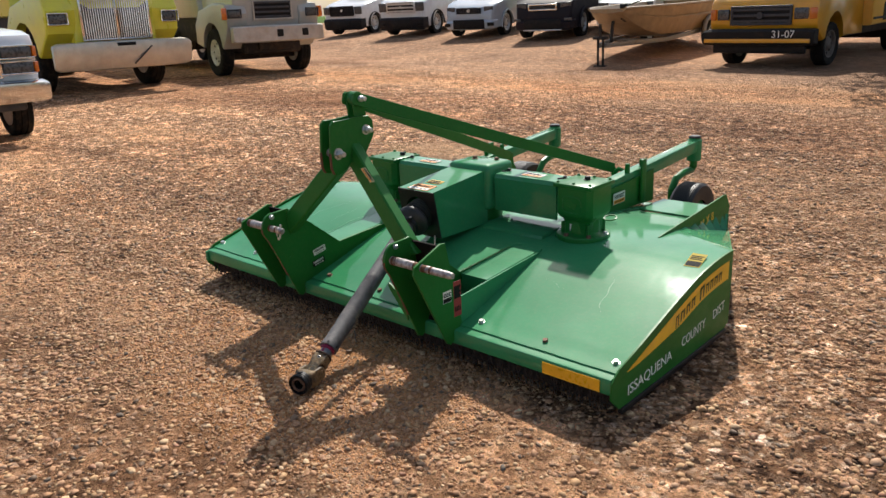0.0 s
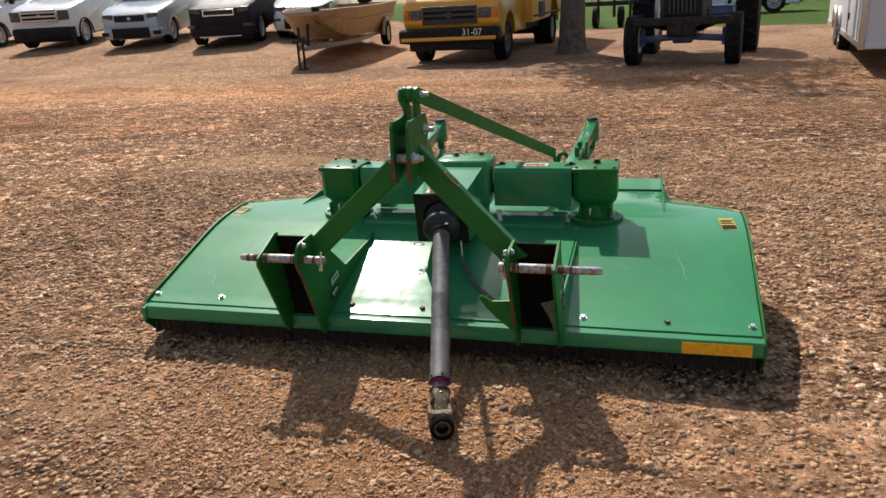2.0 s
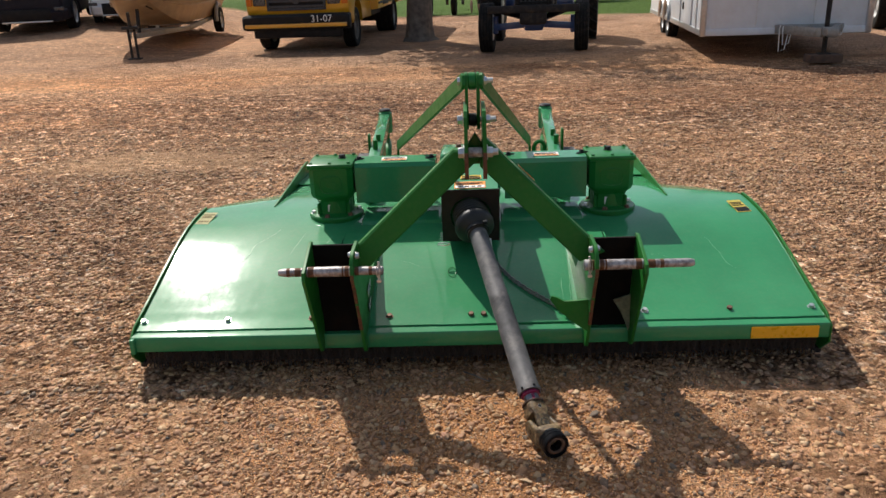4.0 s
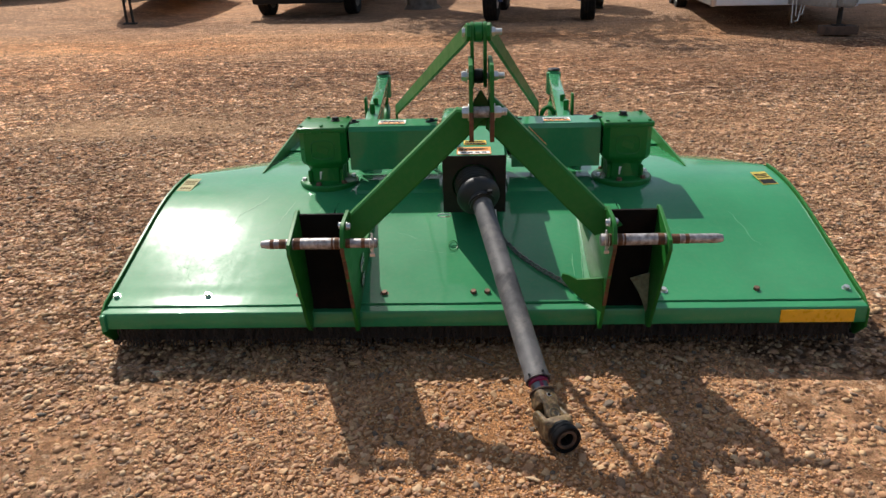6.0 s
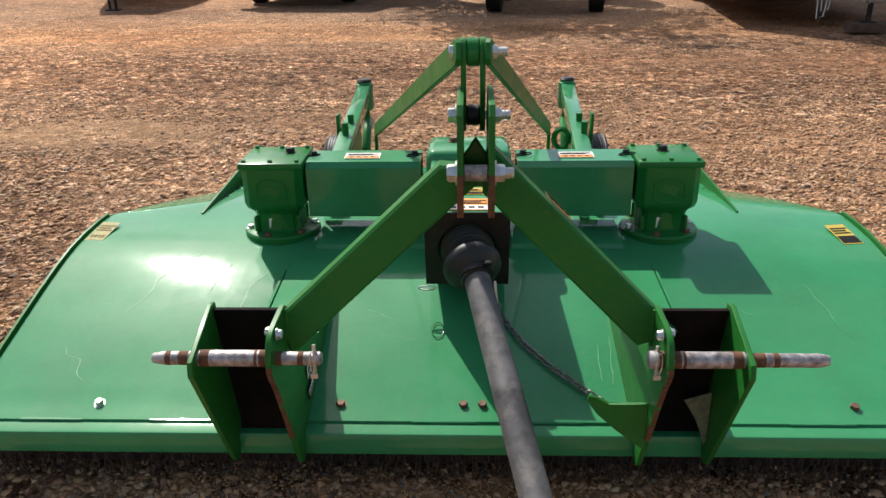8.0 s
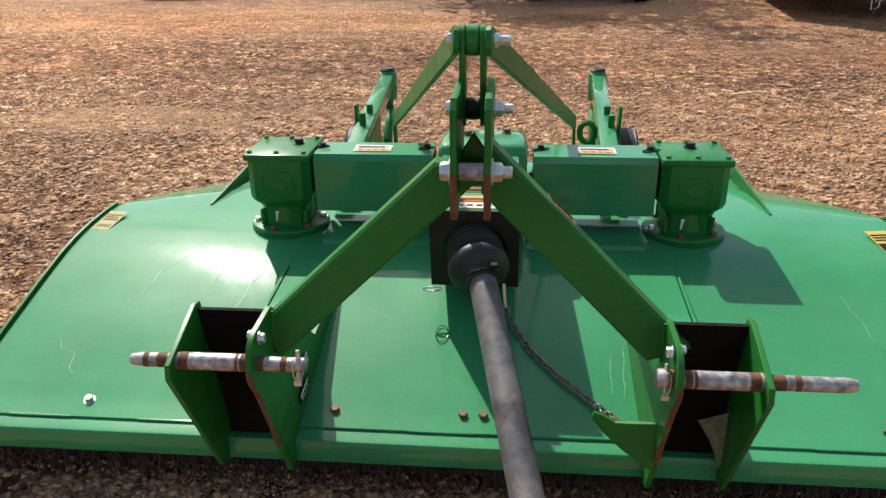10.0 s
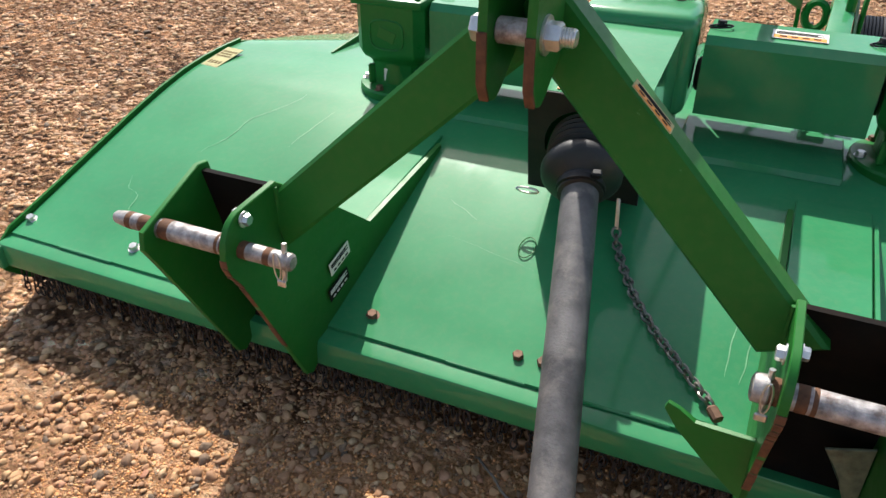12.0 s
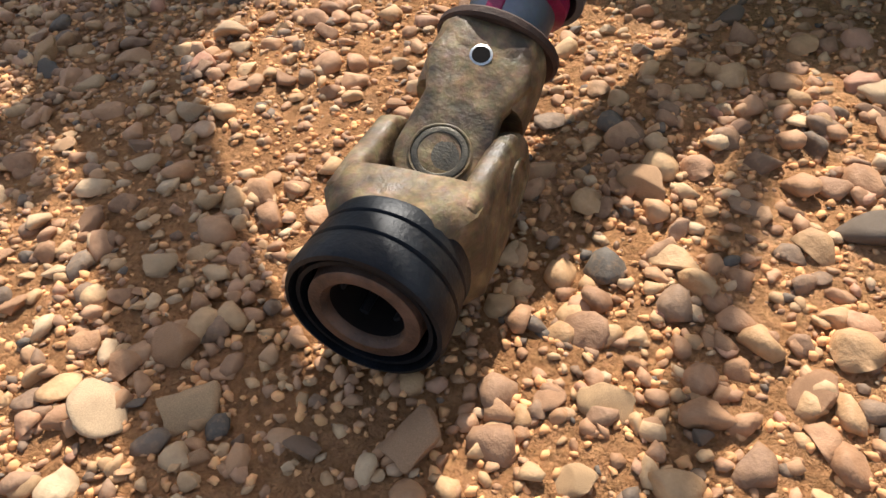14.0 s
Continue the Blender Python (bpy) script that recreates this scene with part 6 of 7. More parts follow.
def old_pickup(m):
    """White work pickup with a heavy chrome bumper and stacked lamps."""
    v = thing("work_pickup", "white work pickup with chrome bumper and stacked square headlights", "pickup truck", m)
    half, L, wr = 0.99, 5.5, 0.40
    fa, ra = 1.02, 4.35
    prof = [(0.10, 0.62), (0.08, 1.22), (0.15, 1.33), (0.4, 1.39), (1.75, 1.46), (3.6, 1.46), (L, 1.46), (L, 0.62)] + arch(ra, 0.50, 0.48) + arch(fa, 0.50, 0.48)
    bm = bmesh.new()
    shell(bm, prof, half, 0.08)
    part("body", bm, WHITE_PAINT, v)
    bm = bmesh.new()
    shell(bm, [(1.65, 1.42), (2.25, 1.98), (2.5, 2.04), (3.5, 2.02), (3.65, 1.42)], half * 0.88, 0.1, 1.42)
    cab = part("cab", bm, WHITE_PAINT, v)
    window(cab, [(-0.74, 1.70, 1.50), (0.74, 1.70, 1.50), (0.66, 2.17, 1.94), (-0.66, 2.17, 1.94)], (0, -0.02, 0.02), "windscreen")
    for s in (-1, 1):
        window(cab, [(s * 0.874, 1.95, 1.52), (s * 0.874, 2.3, 1.92), (s * 0.874, 3.3, 1.92), (s * 0.874, 3.4, 1.52)], (0.012, 0, 0), "side_window")
        wheel(v, s * 0.86, fa, wr, 0.26, s)
        wheel(v, s * 0.86, ra, wr, 0.26, s)
    bm = bmesh.new()
    shell(bm, [(-0.12, 0.52), (-0.15, 0.60), (-0.14, 0.76), (-0.06, 0.80), (0.12, 0.79), (0.12, 0.52)], 1.03, 0.07)
    part("front_bumper", bm, CHROME, v, "chrome bumper with a dull shine")
    bm = bmesh.new()
    box(bm, (0, 0.05, 0.47), (1.5, 0.12, 0.10), bev=0.03)
    part("valance", bm, TRIM_GREY, v)
    grille(v, (0, 0.04, 1.03), 1.06, 0.38, 4, False, TRIM_GREY, CHROME)
    for s in (-1, 1):
        for z, nm in ((1.13, LAMP_GLASS), (0.94, LAMP_GLASS)):
            bm = bmesh.new()
            box(bm, (s * 0.74, 0.05, z), (0.36, 0.07, 0.13), (0, 0, s * 6), 0.015)
            hl = part("headlight", bm, nm, v)
            bm = bmesh.new()
            for dz in (-0.075, 0.075):
                box(bm, (s * 0.74, 0.03, z + dz), (0.42, 0.06, 0.022), (0, 0, s * 6), 0.006, 1)
            part("headlight_frame", bm, CHROME, hl)
            bm = bmesh.new()
            box(bm, (s * 0.945, 0.09, z), (0.05, 0.10, 0.13), (0, 0, s * 20), 0.01)
            part("indicator", bm, INDICATOR, hl)
    return v


old_pickup(pose(-8.05, 0.80, ground_z(-8, 1), 0, 0, 86))


def lorry(kind, label, m, paint, style):
    """A conventional truck cab with its bonnet, seen from the front."""
    v = thing(kind, label, "truck", m)
    half = 1.18
    wr = 0.52
    if style == "tall":
        fa, hz = 1.35, 1.95
        hood = [(0.15, 0.86), (0.10, 1.75), (0.22, 1.92), (0.6, hz + 0.02), (2.3, 2.10), (2.3, 1.0)]
        hw = 0.74
    else:
        fa, hz, wr = 1.15, 2.0, 0.56
        hood = [(0.22, 1.02), (0.16, 1.9), (0.30, 2.03), (0.7, 2.08), (2.2, 2.2), (2.2, 1.1)]
        hw = 0.98
    bm = bmesh.new()
    shell(bm, hood, hw, 0.10)
    part("bonnet", bm, paint, v)
    for s in (-1, 1):
        bm = bmesh.new()
        pts = [(0.16, 1.08), (0.10, 1.46), (0.2, 1.66), (0.9, 1.72), (1.9, 1.55), (2.25, 1.2), (2.25, 0.75)] + arch(fa, 0.66, 0.66, 11)
        shell(bm, pts, 0.26, 0.07)
        bm.verts.ensure_lookup_table()
        bmesh.ops.translate(bm, vec=(s * (half - 0.25), 0, 0), verts=bm.verts[:])
        part("front_fender", bm, paint, v)
        wheel(v, s * 1.03, fa, wr, 0.30, s, RIM_WHITE, 0, 0.56)
        for dy in (6.0, 7.35):
            wheel(v, s * 0.95, dy, wr, 0.50, s, RIM_WHITE, 0, 0.56)
        bm = bmesh.new()
        lz = 1.32 if style == "tall" else 1.46
        box(bm, (s * 1.0, 0.10, lz), (0.30, 0.06, 0.17), (0, 0, s * 6), 0.03, 3)
        hl = part("headlight", bm, LAMP_GLASS, v, "square headlight")
        bm = bmesh.new()
        for dz, dx, w, h in ((0.092, 0, 0.34, 0.018), (-0.092, 0, 0.34, 0.018), (0, 0.162, 0.018, 0.19), (0, -0.162, 0.018, 0.19)):
            box(bm, (s * 1.0 + dx, 0.07, lz + dz), (w, 0.05, h), (0, 0, s * 6), 0.006, 1)
        part("headlight_frame", bm, TRIM_GREY if style != "tall" else CHROME, hl)
        if style != "tall":
            bm = bmesh.new()
            box(bm, (s * 1.255 - s * 0.03, 0.14, lz), (0.12, 0.12, 0.26), (0, 0, s * 12), 0.02)
            part("indicator", bm, INDICATOR, hl)
        bm = bmesh.new()
        rod(bm, (s * 0.9, 4.0, 0.75), (s * 0.9, 5.0, 0.75), 0.32, 24)
        part("fuel_tank", bm, DARK_IRON, v)
        # Added black box stands for the shade inside the fender.
        bm = bmesh.new()
        box(bm, (s * 0.80, fa, 1.02), (0.30, 1.15, 0.85), bev=0.03)
        part("arch_shade_box", bm, TRIM_BLACK, v)
    if style == "tall":
        grille(v, (0, 0.10, 1.44), 1.22, 0.98, 30, True, CHROME, CHROME)
        bm = bmesh.new()
        box(bm, (0, 0.07, 1.44), (0.035, 0.05, 0.98), bev=0.01)
        part("grille_centre_bar", bm, CHROME, v)
        bm = bmesh.new()
        shell(bm, [(-0.13, 0.46), (-0.155, 0.53), (-0.215, 0.86), (-0.19, 0.92), (-0.06, 0.93), (-0.06, 0.44)], 1.24, 0.10)
        bp = part("front_bumper", bm, GROUND_TINTED_CHROME, v, "dented polished bumper, tan from painted ground reflection and dust")
        bm = bmesh.new()
        box(bm, (0.0, -0.205, 0.87), (0.34, 0.02, 0.06), bev=0.008)
        part("bumper_slot", bm, TRIM_BLACK, bp)
        # Grey bar drawn for the shaded line of a crease.
        bm = bmesh.new()
        bar(bm, (0.10, -0.208, 0.52), (0.46, -0.206, 0.82), 0.03, 0.004, (0, 1, 0), 0.001)
        part("bumper_crease", bm, TRIM_GREY, bp)
    else:
        grille(v, (0, 0.16, 1.70), 0.98, 0.76, 7, False, TRIM_GREY, DULL_BUMPER)
        bm = bmesh.new()
        for k in range(4):
            box(bm, (-0.30 + 0.2 * k, 0.12, 1.98), (0.15, 0.03, 0.10), bev=0.012)
            box(bm, (-0.30 + 0.2 * k, 0.10, 1.96), (0.05, 0.02, 0.06), bev=0.004)
        part("maker_mark", bm, CHROME, v, "row of plain chrome blocks")
        bm = bmesh.new()
        shell(bm, [(-0.14, 0.80), (-0.17, 0.83), (-0.17, 1.15), (-0.14, 1.18), (0.05, 1.18), (0.05, 0.80)], 1.16, 0.04)
        bp = part("front_bumper", bm, DULL_BUMPER, v, "straight dull steel bumper")
        for x in (0.0, 0.66):
            bm = bmesh.new()
            box(bm, (x, -0.17, 1.00), (0.16, 0.03, 0.17), bev=0.012)
            part("bumper_step", bm, TRIM_BLACK, bp)
    bm = bmesh.new()
    shell(bm, [(2.15, 1.35), (2.15, 2.1), (2.55, 2.85), (2.8, 2.95), (4.1, 2.95), (4.15, 1.35)], 1.1, 0.12)
    cab = part("cab", bm, paint, v)
    window(cab, [(-0.95, 2.20, 2.18), (0.95, 2.20, 2.18), (0.9, 2.55, 2.78), (-0.9, 2.55, 2.78)], (0, -0.03, 0.02), "windscreen")
    bm = bmesh.new()
    for x in (-0.42, 0.42):
        box(bm, (x, 4.3, 0.82), (0.10, 8.0, 0.26), bev=0.01)
    box(bm, (0, fa, 0.46), (1.9, 0.20, 0.20), bev=0.03)
    # These dark axle, pan and filler boxes stand in for shade under the truck.
    box(bm, (0, fa + 0.1, 0.66), (1.5, 1.9, 0.30), bev=0.06)
    box(bm, (0, 0.9, 0.85), (0.8, 1.4, 0.5), bev=0.05)
    box(bm, (0, 6.7, 0.55), (1.6, 1.6, 0.25), bev=0.04)
    box(bm, (0, 4.6, 1.15), (2.0, 7.6, 0.75), bev=0.05)
    part("chassis", bm, DARK_IRON, v)
    bm = bmesh.new()
    shell(bm, [(4.4, 1.75), (4.4, 2.7), (8.6, 2.7), (8.6, 1.75)], 1.2, 0.05)
    part("truck_body", bm, paint, v)
    return v


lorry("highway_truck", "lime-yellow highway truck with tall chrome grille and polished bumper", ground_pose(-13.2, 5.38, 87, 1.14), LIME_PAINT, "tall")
lorry("dump_truck", "pale grey heavy truck with dull steel bumper", ground_pose(-13.2, 9.25, 79, 1.0), CREAM_PAINT, "square")


def school_bus(m):
    v = thing("school_bus", "short yellow school bus with black bumper and grey grille", "bus", m)
    fa, ra, wr = 0.86, 4.55, 0.38
    half = 0.99
    bm = bmesh.new()
    prof = [(0.08, 0.68), (0.04, 0.80), (0.05, 1.12), (0.12, 1.22), (0.5, 1.36), (1.15, 1.52), (1.75, 2.3), (2.3, 2.35), (2.3, 0.48), (1.55, 0.48)] + arch(fa, 0.47, 0.46)
    shell(bm, prof, half, 0.08)
    part("van_nose", bm, BUS_PAINT, v)
    bm = bmesh.new()
    shell(bm, [(2.2, 0.62), (2.05, 2.4), (2.25, 2.75), (7.0, 2.75), (7.05, 0.62)] + arch(ra, 0.50, 0.62), 1.16, 0.08)
    bus_body = part("coach_body", bm, BUS_PAINT, v)
    window(v, [(-0.82, 1.16, 1.58), (0.82, 1.16, 1.58), (0.78, 1.70, 2.22), (-0.78, 1.70, 2.22)], (0, -0.03, 0.02), "windscreen")
    for s in (-1, 1):
        for k in range(5):
            y = 2.5 + 0.88 * k
            window(bus_body, [(s * 1.163, y, 1.65), (s * 1.163, y + 0.76, 1.65), (s * 1.163, y + 0.76, 2.30), (s * 1.163, y, 2.30)], (0.012, 0, 0), "side_window")
        wheel(v, s * 0.84, fa, wr, 0.24, s, DULL_RIM)
        wheel(v, s * 0.92, ra, wr, 0.44, s)
        bm = bmesh.new()
        box(bm, (s * 1.158, 3.1, 0.86), (0.03, 0.66, 0.34), bev=0.01)
        part("battery_box_cover", bm, TRIM_BLACK, bus_body)
        for z in (0.75, 1.40):
            bm = bmesh.new()
            box(bm, (s * 1.165, 4.6, z), (0.02, 4.7, 0.045), bev=0.006, seg=1)
            part("rub_rail", bm, TRIM_BLACK, bus_body)
    bm = bmesh.new()
    box(bm, (0, 3.6, 0.55), (1.7, 6.2, 0.2), bev=0.03)
    # Added dark pan and axle boxes stand in for the shade beneath the bus.
    box(bm, (0, 1.0, 0.42), (1.35, 1.5, 0.24), bev=0.05)
    box(bm, (0, 4.55, 0.36), (1.5, 0.22, 0.22), bev=0.05)
    part("chassis", bm, DARK_IRON, v)
    bm = bmesh.new()
    shell(bm, [(-0.14, 0.42), (-0.16, 0.47), (-0.16, 0.66), (-0.12, 0.70), (0.10, 0.70), (0.10, 0.40)], 1.02, 0.05)
    bp = part("front_bumper", bm, TRIM_BLACK, v)
    bm = bmesh.new()
    box(bm, (0, -0.158, 0.500), (1.94, 0.03, 0.070), bev=0.01)
    part("bumper_stripe", bm, BUS_PAINT, bp, "yellow bumper stripe")
    bm = bmesh.new()
    box(bm, (0, 0.0, 0.36), (1.7, 0.1, 0.18), bev=0.03)
    part("valance", bm, TRIM_BLACK, bp)
    text_part("fleet_number", "31-07", 0.175, pose(0.50, -0.1655, 0.608, 90, 0, 0), STICKER_WHITE, bp, "white stencilled figures")
    grille(v, (0, 0.02, 0.93), 1.08, 0.30, 3, False, TRIM_GREY, TRIM_GREY)
    bm = bmesh.new()
    lathe(bm, [(0.001, -0.02), (0.06, -0.02), (0.06, 0.02)], (0, -0.01, 0.93), (0, 1, 0), 16)
    part("badge", bm, TRIM_GREY, v)
    headlights(v, 0.71, 0.045, 0.95, 0.24, 0.19, 0.12)
    bm = bmesh.new()
    for x in (-1, 1):
        rod(bm, (x * 0.9, 1.1, 1.5), (x * 1.12, 0.55, 1.75), 0.012, 8)
        lathe(bm, [(0.001, 0), (0.09, 0.01), (0.11, 0.05), (0.001, 0.055)], (x * 1.12, 0.55, 1.75), (0, 1, 0), 18)
    part("cross_view_mirror", bm, TRIM_BLACK, v)
    return v


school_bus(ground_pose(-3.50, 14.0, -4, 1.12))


def boat_on_trailer(m):
    t = thing("boat_trailer", "rusty galvanised boat trailer with a tongue jack", "trailer", m)
    bm = bmesh.new()
    for s in (-1, 1):
        bar(bm, (s * 0.06, -0.7, 0.42), (s * 0.62, 1.3, 0.36), 0.07, 0.09)
        bar(bm, (s * 0.62, 1.25, 0.36), (s * 0.62, 5.2, 0.34), 0.07, 0.09)
    for y in (1.4, 2.8, 4.4):
        bar(bm, (-0.62, y, 0.34), (0.62, y, 0.34), 0.06, 0.07)
    part("frame", bm, GALV, t)
    bm = bmesh.new()
    for x in (-0.05, 0.06):
        rod(bm, (x, -0.78, 0.03), (x, -0.78, 0.56), 0.025, 10)
    box(bm, (0, -0.78, 0.58), (0.30, 0.12, 0.05), bev=0.01)
    box(bm, (0, -0.78, 0.015), (0.24, 0.16, 0.03), bev=0.008)
    rod(bm, (0, -0.78, 0.58), (0, -0.78, 0.86), 0.03, 10)
    part("tongue_jack", bm, DARK_IRON, t)
    bm = bmesh.new()
    rod(bm, (0, -0.25, 0.4), (0, -0.1, 0.98), 0.035, 10)
    lathe(bm, [(0.09, -0.07), (0.09, -0.06), (0.04, -0.05), (0.04, 0.05), (0.09, 0.06), (0.09, 0.07)], (0, -0.14, 0.98), (1, 0, 0), 16)
    rod(bm, (0.08, -0.14, 0.98), (0.34, -0.30, 0.86), 0.012, 8)
    part("winch_post", bm, DARK_IRON, t)
    for s in (-1, 1):
        wheel(t, s * 0.78, 3.9, 0.29, 0.18, s)
        bm = bmesh.new()
        sweep(bm, [(s * 0.80, 3.9 + 0.38 * math.cos(a), 0.29 + 0.38 * math.sin(a)) for a in [math.pi * k / 10 for k in range(11)]], 0.05, 6)
        part("fender", bm, GALV, t)
    b = thing("fishing_boat", "tan aluminium jon boat resting on its trailer", "boat", m @ pose(0, 0, -0.17))
    bm = bmesh.new()
    secs = [(-0.45, 0.40, 1.30, 1.21), (-0.05, 0.54, 1.29, 0.98), (0.5, 0.70, 1.28, 0.76), (1.2, 0.82, 1.26, 0.62), (3.0, 0.90, 1.22, 0.55), (5.0, 0.90, 1.20, 0.54)]
    outer, innr = [], []
    for y, w, top, bot in secs:
        def ring(d):
            return [(-w + d, y, top), (-w * 0.86 + d, y, (top + bot) / 2 - 0.02 + d), (-w * 0.70 + d, y, bot + 0.03 + d), (0, y, bot + d), (w * 0.70 - d, y, bot + 0.03 + d), (w * 0.86 - d, y, (top + bot) / 2 - 0.02 + d), (w - d, y, top)]
        outer.append([bm.verts.new(p) for p in ring(0)])
        innr.append([bm.verts.new(p) for p in ring(0.03)])
    for R, fl in ((outer, False), (innr, True)):
        for p, q in zip(R, R[1:]):
            for i in range(6):
                f = (p[i], p[i + 1], q[i + 1], q[i])
                bm.faces.new(f[::-1] if fl else f)
        bm.faces.new(R[0])
        bm.faces.new(R[-1][::-1])
    for p, q, r, u in zip(outer, outer[1:], innr, innr[1:]):
        for i in (0, 6):
            bm.faces.new((p[i], q[i], u[i], r[i]))
    part("hull", bm, TAN_HULL, b, angle=25)
    for s in (-1, 1):
        bm = bmesh.new()
        sweep(bm, [(s * w, y, top + 0.005) for y, w, top, bot in secs], 0.028, 6)
        part("gunwale", bm, TAN_HULL, b)
        bm = bmesh.new()
        sweep(bm, [(s * w * 0.935, y, top * 0.6 + bot * 0.4) for y, w, top, bot in secs[1:]], 0.014, 5)
        part("strake", bm, TAN_HULL, b)
    bm = bmesh.new()
    box(bm, (0, 0.1, 1.24), (0.9, 0.7, 0.03), bev=0.008)
    part("bow_deck", bm, TAN_HULL, b)
    bm = bmesh.new()
    box(bm, (0.1, 0.2, 1.32), (0.16, 0.42, 0.12), (0, 0, 20), 0.03)
    rod(bm, (0.1, 0.3, 1.32), (0.25, 1.0, 1.42), 0.022, 8)
    part("trolling_motor", bm, TRIM_BLACK, b)
    for y in (2.0, 3.6):
        bm = bmesh.new()
        box(bm, (0, y, 1.05), (1.5, 0.32, 0.05), bev=0.015)
        part("bench_seat", bm, ALUMINIUM, b)
    bm = bmesh.new()
    box(bm, (0, 5.15, 1.45), (0.36, 0.5, 0.5), bev=0.08, seg=3)
    box(bm, (0, 5.2, 0.9), (0.14, 0.2, 0.9), bev=0.04)
    part("outboard_motor", bm, TRIM_BLACK, b)


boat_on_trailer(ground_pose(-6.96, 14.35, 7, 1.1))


def tractor(kind, label, m, paint, dark):
    v = thing(kind, label, "tractor", m)
    for s in (-1, 1):
        wheel(v, s * 0.90, 0.0, 0.46, 0.27, s, RIM_WHITE, 0, 0.52, 4)
        wheel(v, s * 1.02, 2.45, 0.82, 0.46, s, RIM_WHITE, 0, 0.55, 1, 20)
        bm = bmesh.new()
        bar(bm, (s * 0.2, 0.0, 0.50), (s * 0.78, 0.0, 0.46), 0.10, 0.12)
        rod(bm, (s * 0.74, 0.0, 0.34), (s * 0.74, 0.0, 0.66), 0.05, 12)
        part("front_axle", bm, paint, v)
        bm = bmesh.new()
        sweep(bm, [(s * 1.0, 2.45 + 0.92 * math.cos(a), 0.85 + 0.92 * math.sin(a)) for a in [math.pi * (0.1 + 0.8 * k / 10) for k in range(11)]], 0.14, 8)
        part("rear_fender", bm, paint, v)
    bm = bmesh.new()
    box(bm, (0, 0.9, 0.62), (0.44, 2.1, 0.34), bev=0.05)
    box(bm, (0, 2.4, 0.82), (1.5, 0.4, 0.36), bev=0.08)
    box(bm, (0, 0.0, 0.50), (0.36, 0.3, 0.22), bev=0.04)
    part("chassis", bm, paint, v)
    bm = bmesh.new()
    box(bm, (0, -0.42, 0.80), (1.7, 0.09, 0.14), bev=0.02)
    box(bm, (0, -0.30, 0.70), (0.5, 0.3, 0.36), bev=0.04)
    for x in (-0.6, 0.6):
        bar(bm, (x, -0.4, 0.78), (x * 0.4, 0.4, 0.62), 0.08, 0.1)
    part("front_guard", bm, dark, v, "dark iron front guard bar")
    bm = bmesh.new()
    shell(bm, [(-0.25, 0.80), (-0.28, 1.35), (-0.15, 1.50), (1.6, 1.60), (1.7, 0.8)], 0.36, 0.08)
    part("bonnet", bm, dark, v)
    grille(v, (0, -0.30, 1.12), 0.52, 0.42, 7, True, TRIM_GREY, TRIM_BLACK)
    bm = bmesh.new()
    for s in (-1, 1):
        sweep(bm, [(s * 0.28, 0.2, 0.75), (s * 0.36, 0.5, 0.9), (s * 0.33, 1.0, 0.78), (s * 0.3, 1.5, 0.9)], 0.025, 6)
        box(bm, (s * 0.33, 0.7, 0.86), (0.16, 0.4, 0.22), bev=0.03)
    part("hoses", bm, DARK_IRON, v)
    bm = bmesh.new()
    box(bm, (0, 2.2, 1.22), (0.55, 0.5, 0.12), bev=0.05)
    box(bm, (0, 2.48, 1.5), (0.52, 0.12, 0.5), bev=0.05)
    part("seat", bm, TRIM_BLACK, v)
    bm = bmesh.new()
    sweep(bm, [(0.2 * math.cos(a), 1.72 + 0.08 * math.sin(a), 1.62 + 0.18 * math.sin(a)) for a in [2 * math.pi * k / 20 for k in range(20)]], 0.018, 6, True)
    rod(bm, (0, 1.55, 1.45), (0, 1.73, 1.62), 0.025, 8)
    part("steering_wheel", bm, TRIM_BLACK, v)
    for s in (-1, 1):
        bm = bmesh.new()
        rod(bm, (s * 0.62, 2.75, 0.9), (s * 0.62, 2.75, 2.5), 0.04, 10)
        part("roll_bar_post", bm, DARK_IRON, v)
    return v


# The bonnet's dark colour holds the shade of its backlit side.
tractor("utility_tractor", "old blue farm tractor with dark front guard and ribbed front tyres", pose(1.34, 12.72, ground_z(1.3, 12.7), 0, 0, -8), BLUE_PAINT, DARK_IRON)
tractor("red_tractor", "red farm tractor with black tyres beside the white trailer", pose(9.55, 14.0, ground_z(9.5, 14.0), 0, 0, -16), RED_PAINT, RED_PAINT)


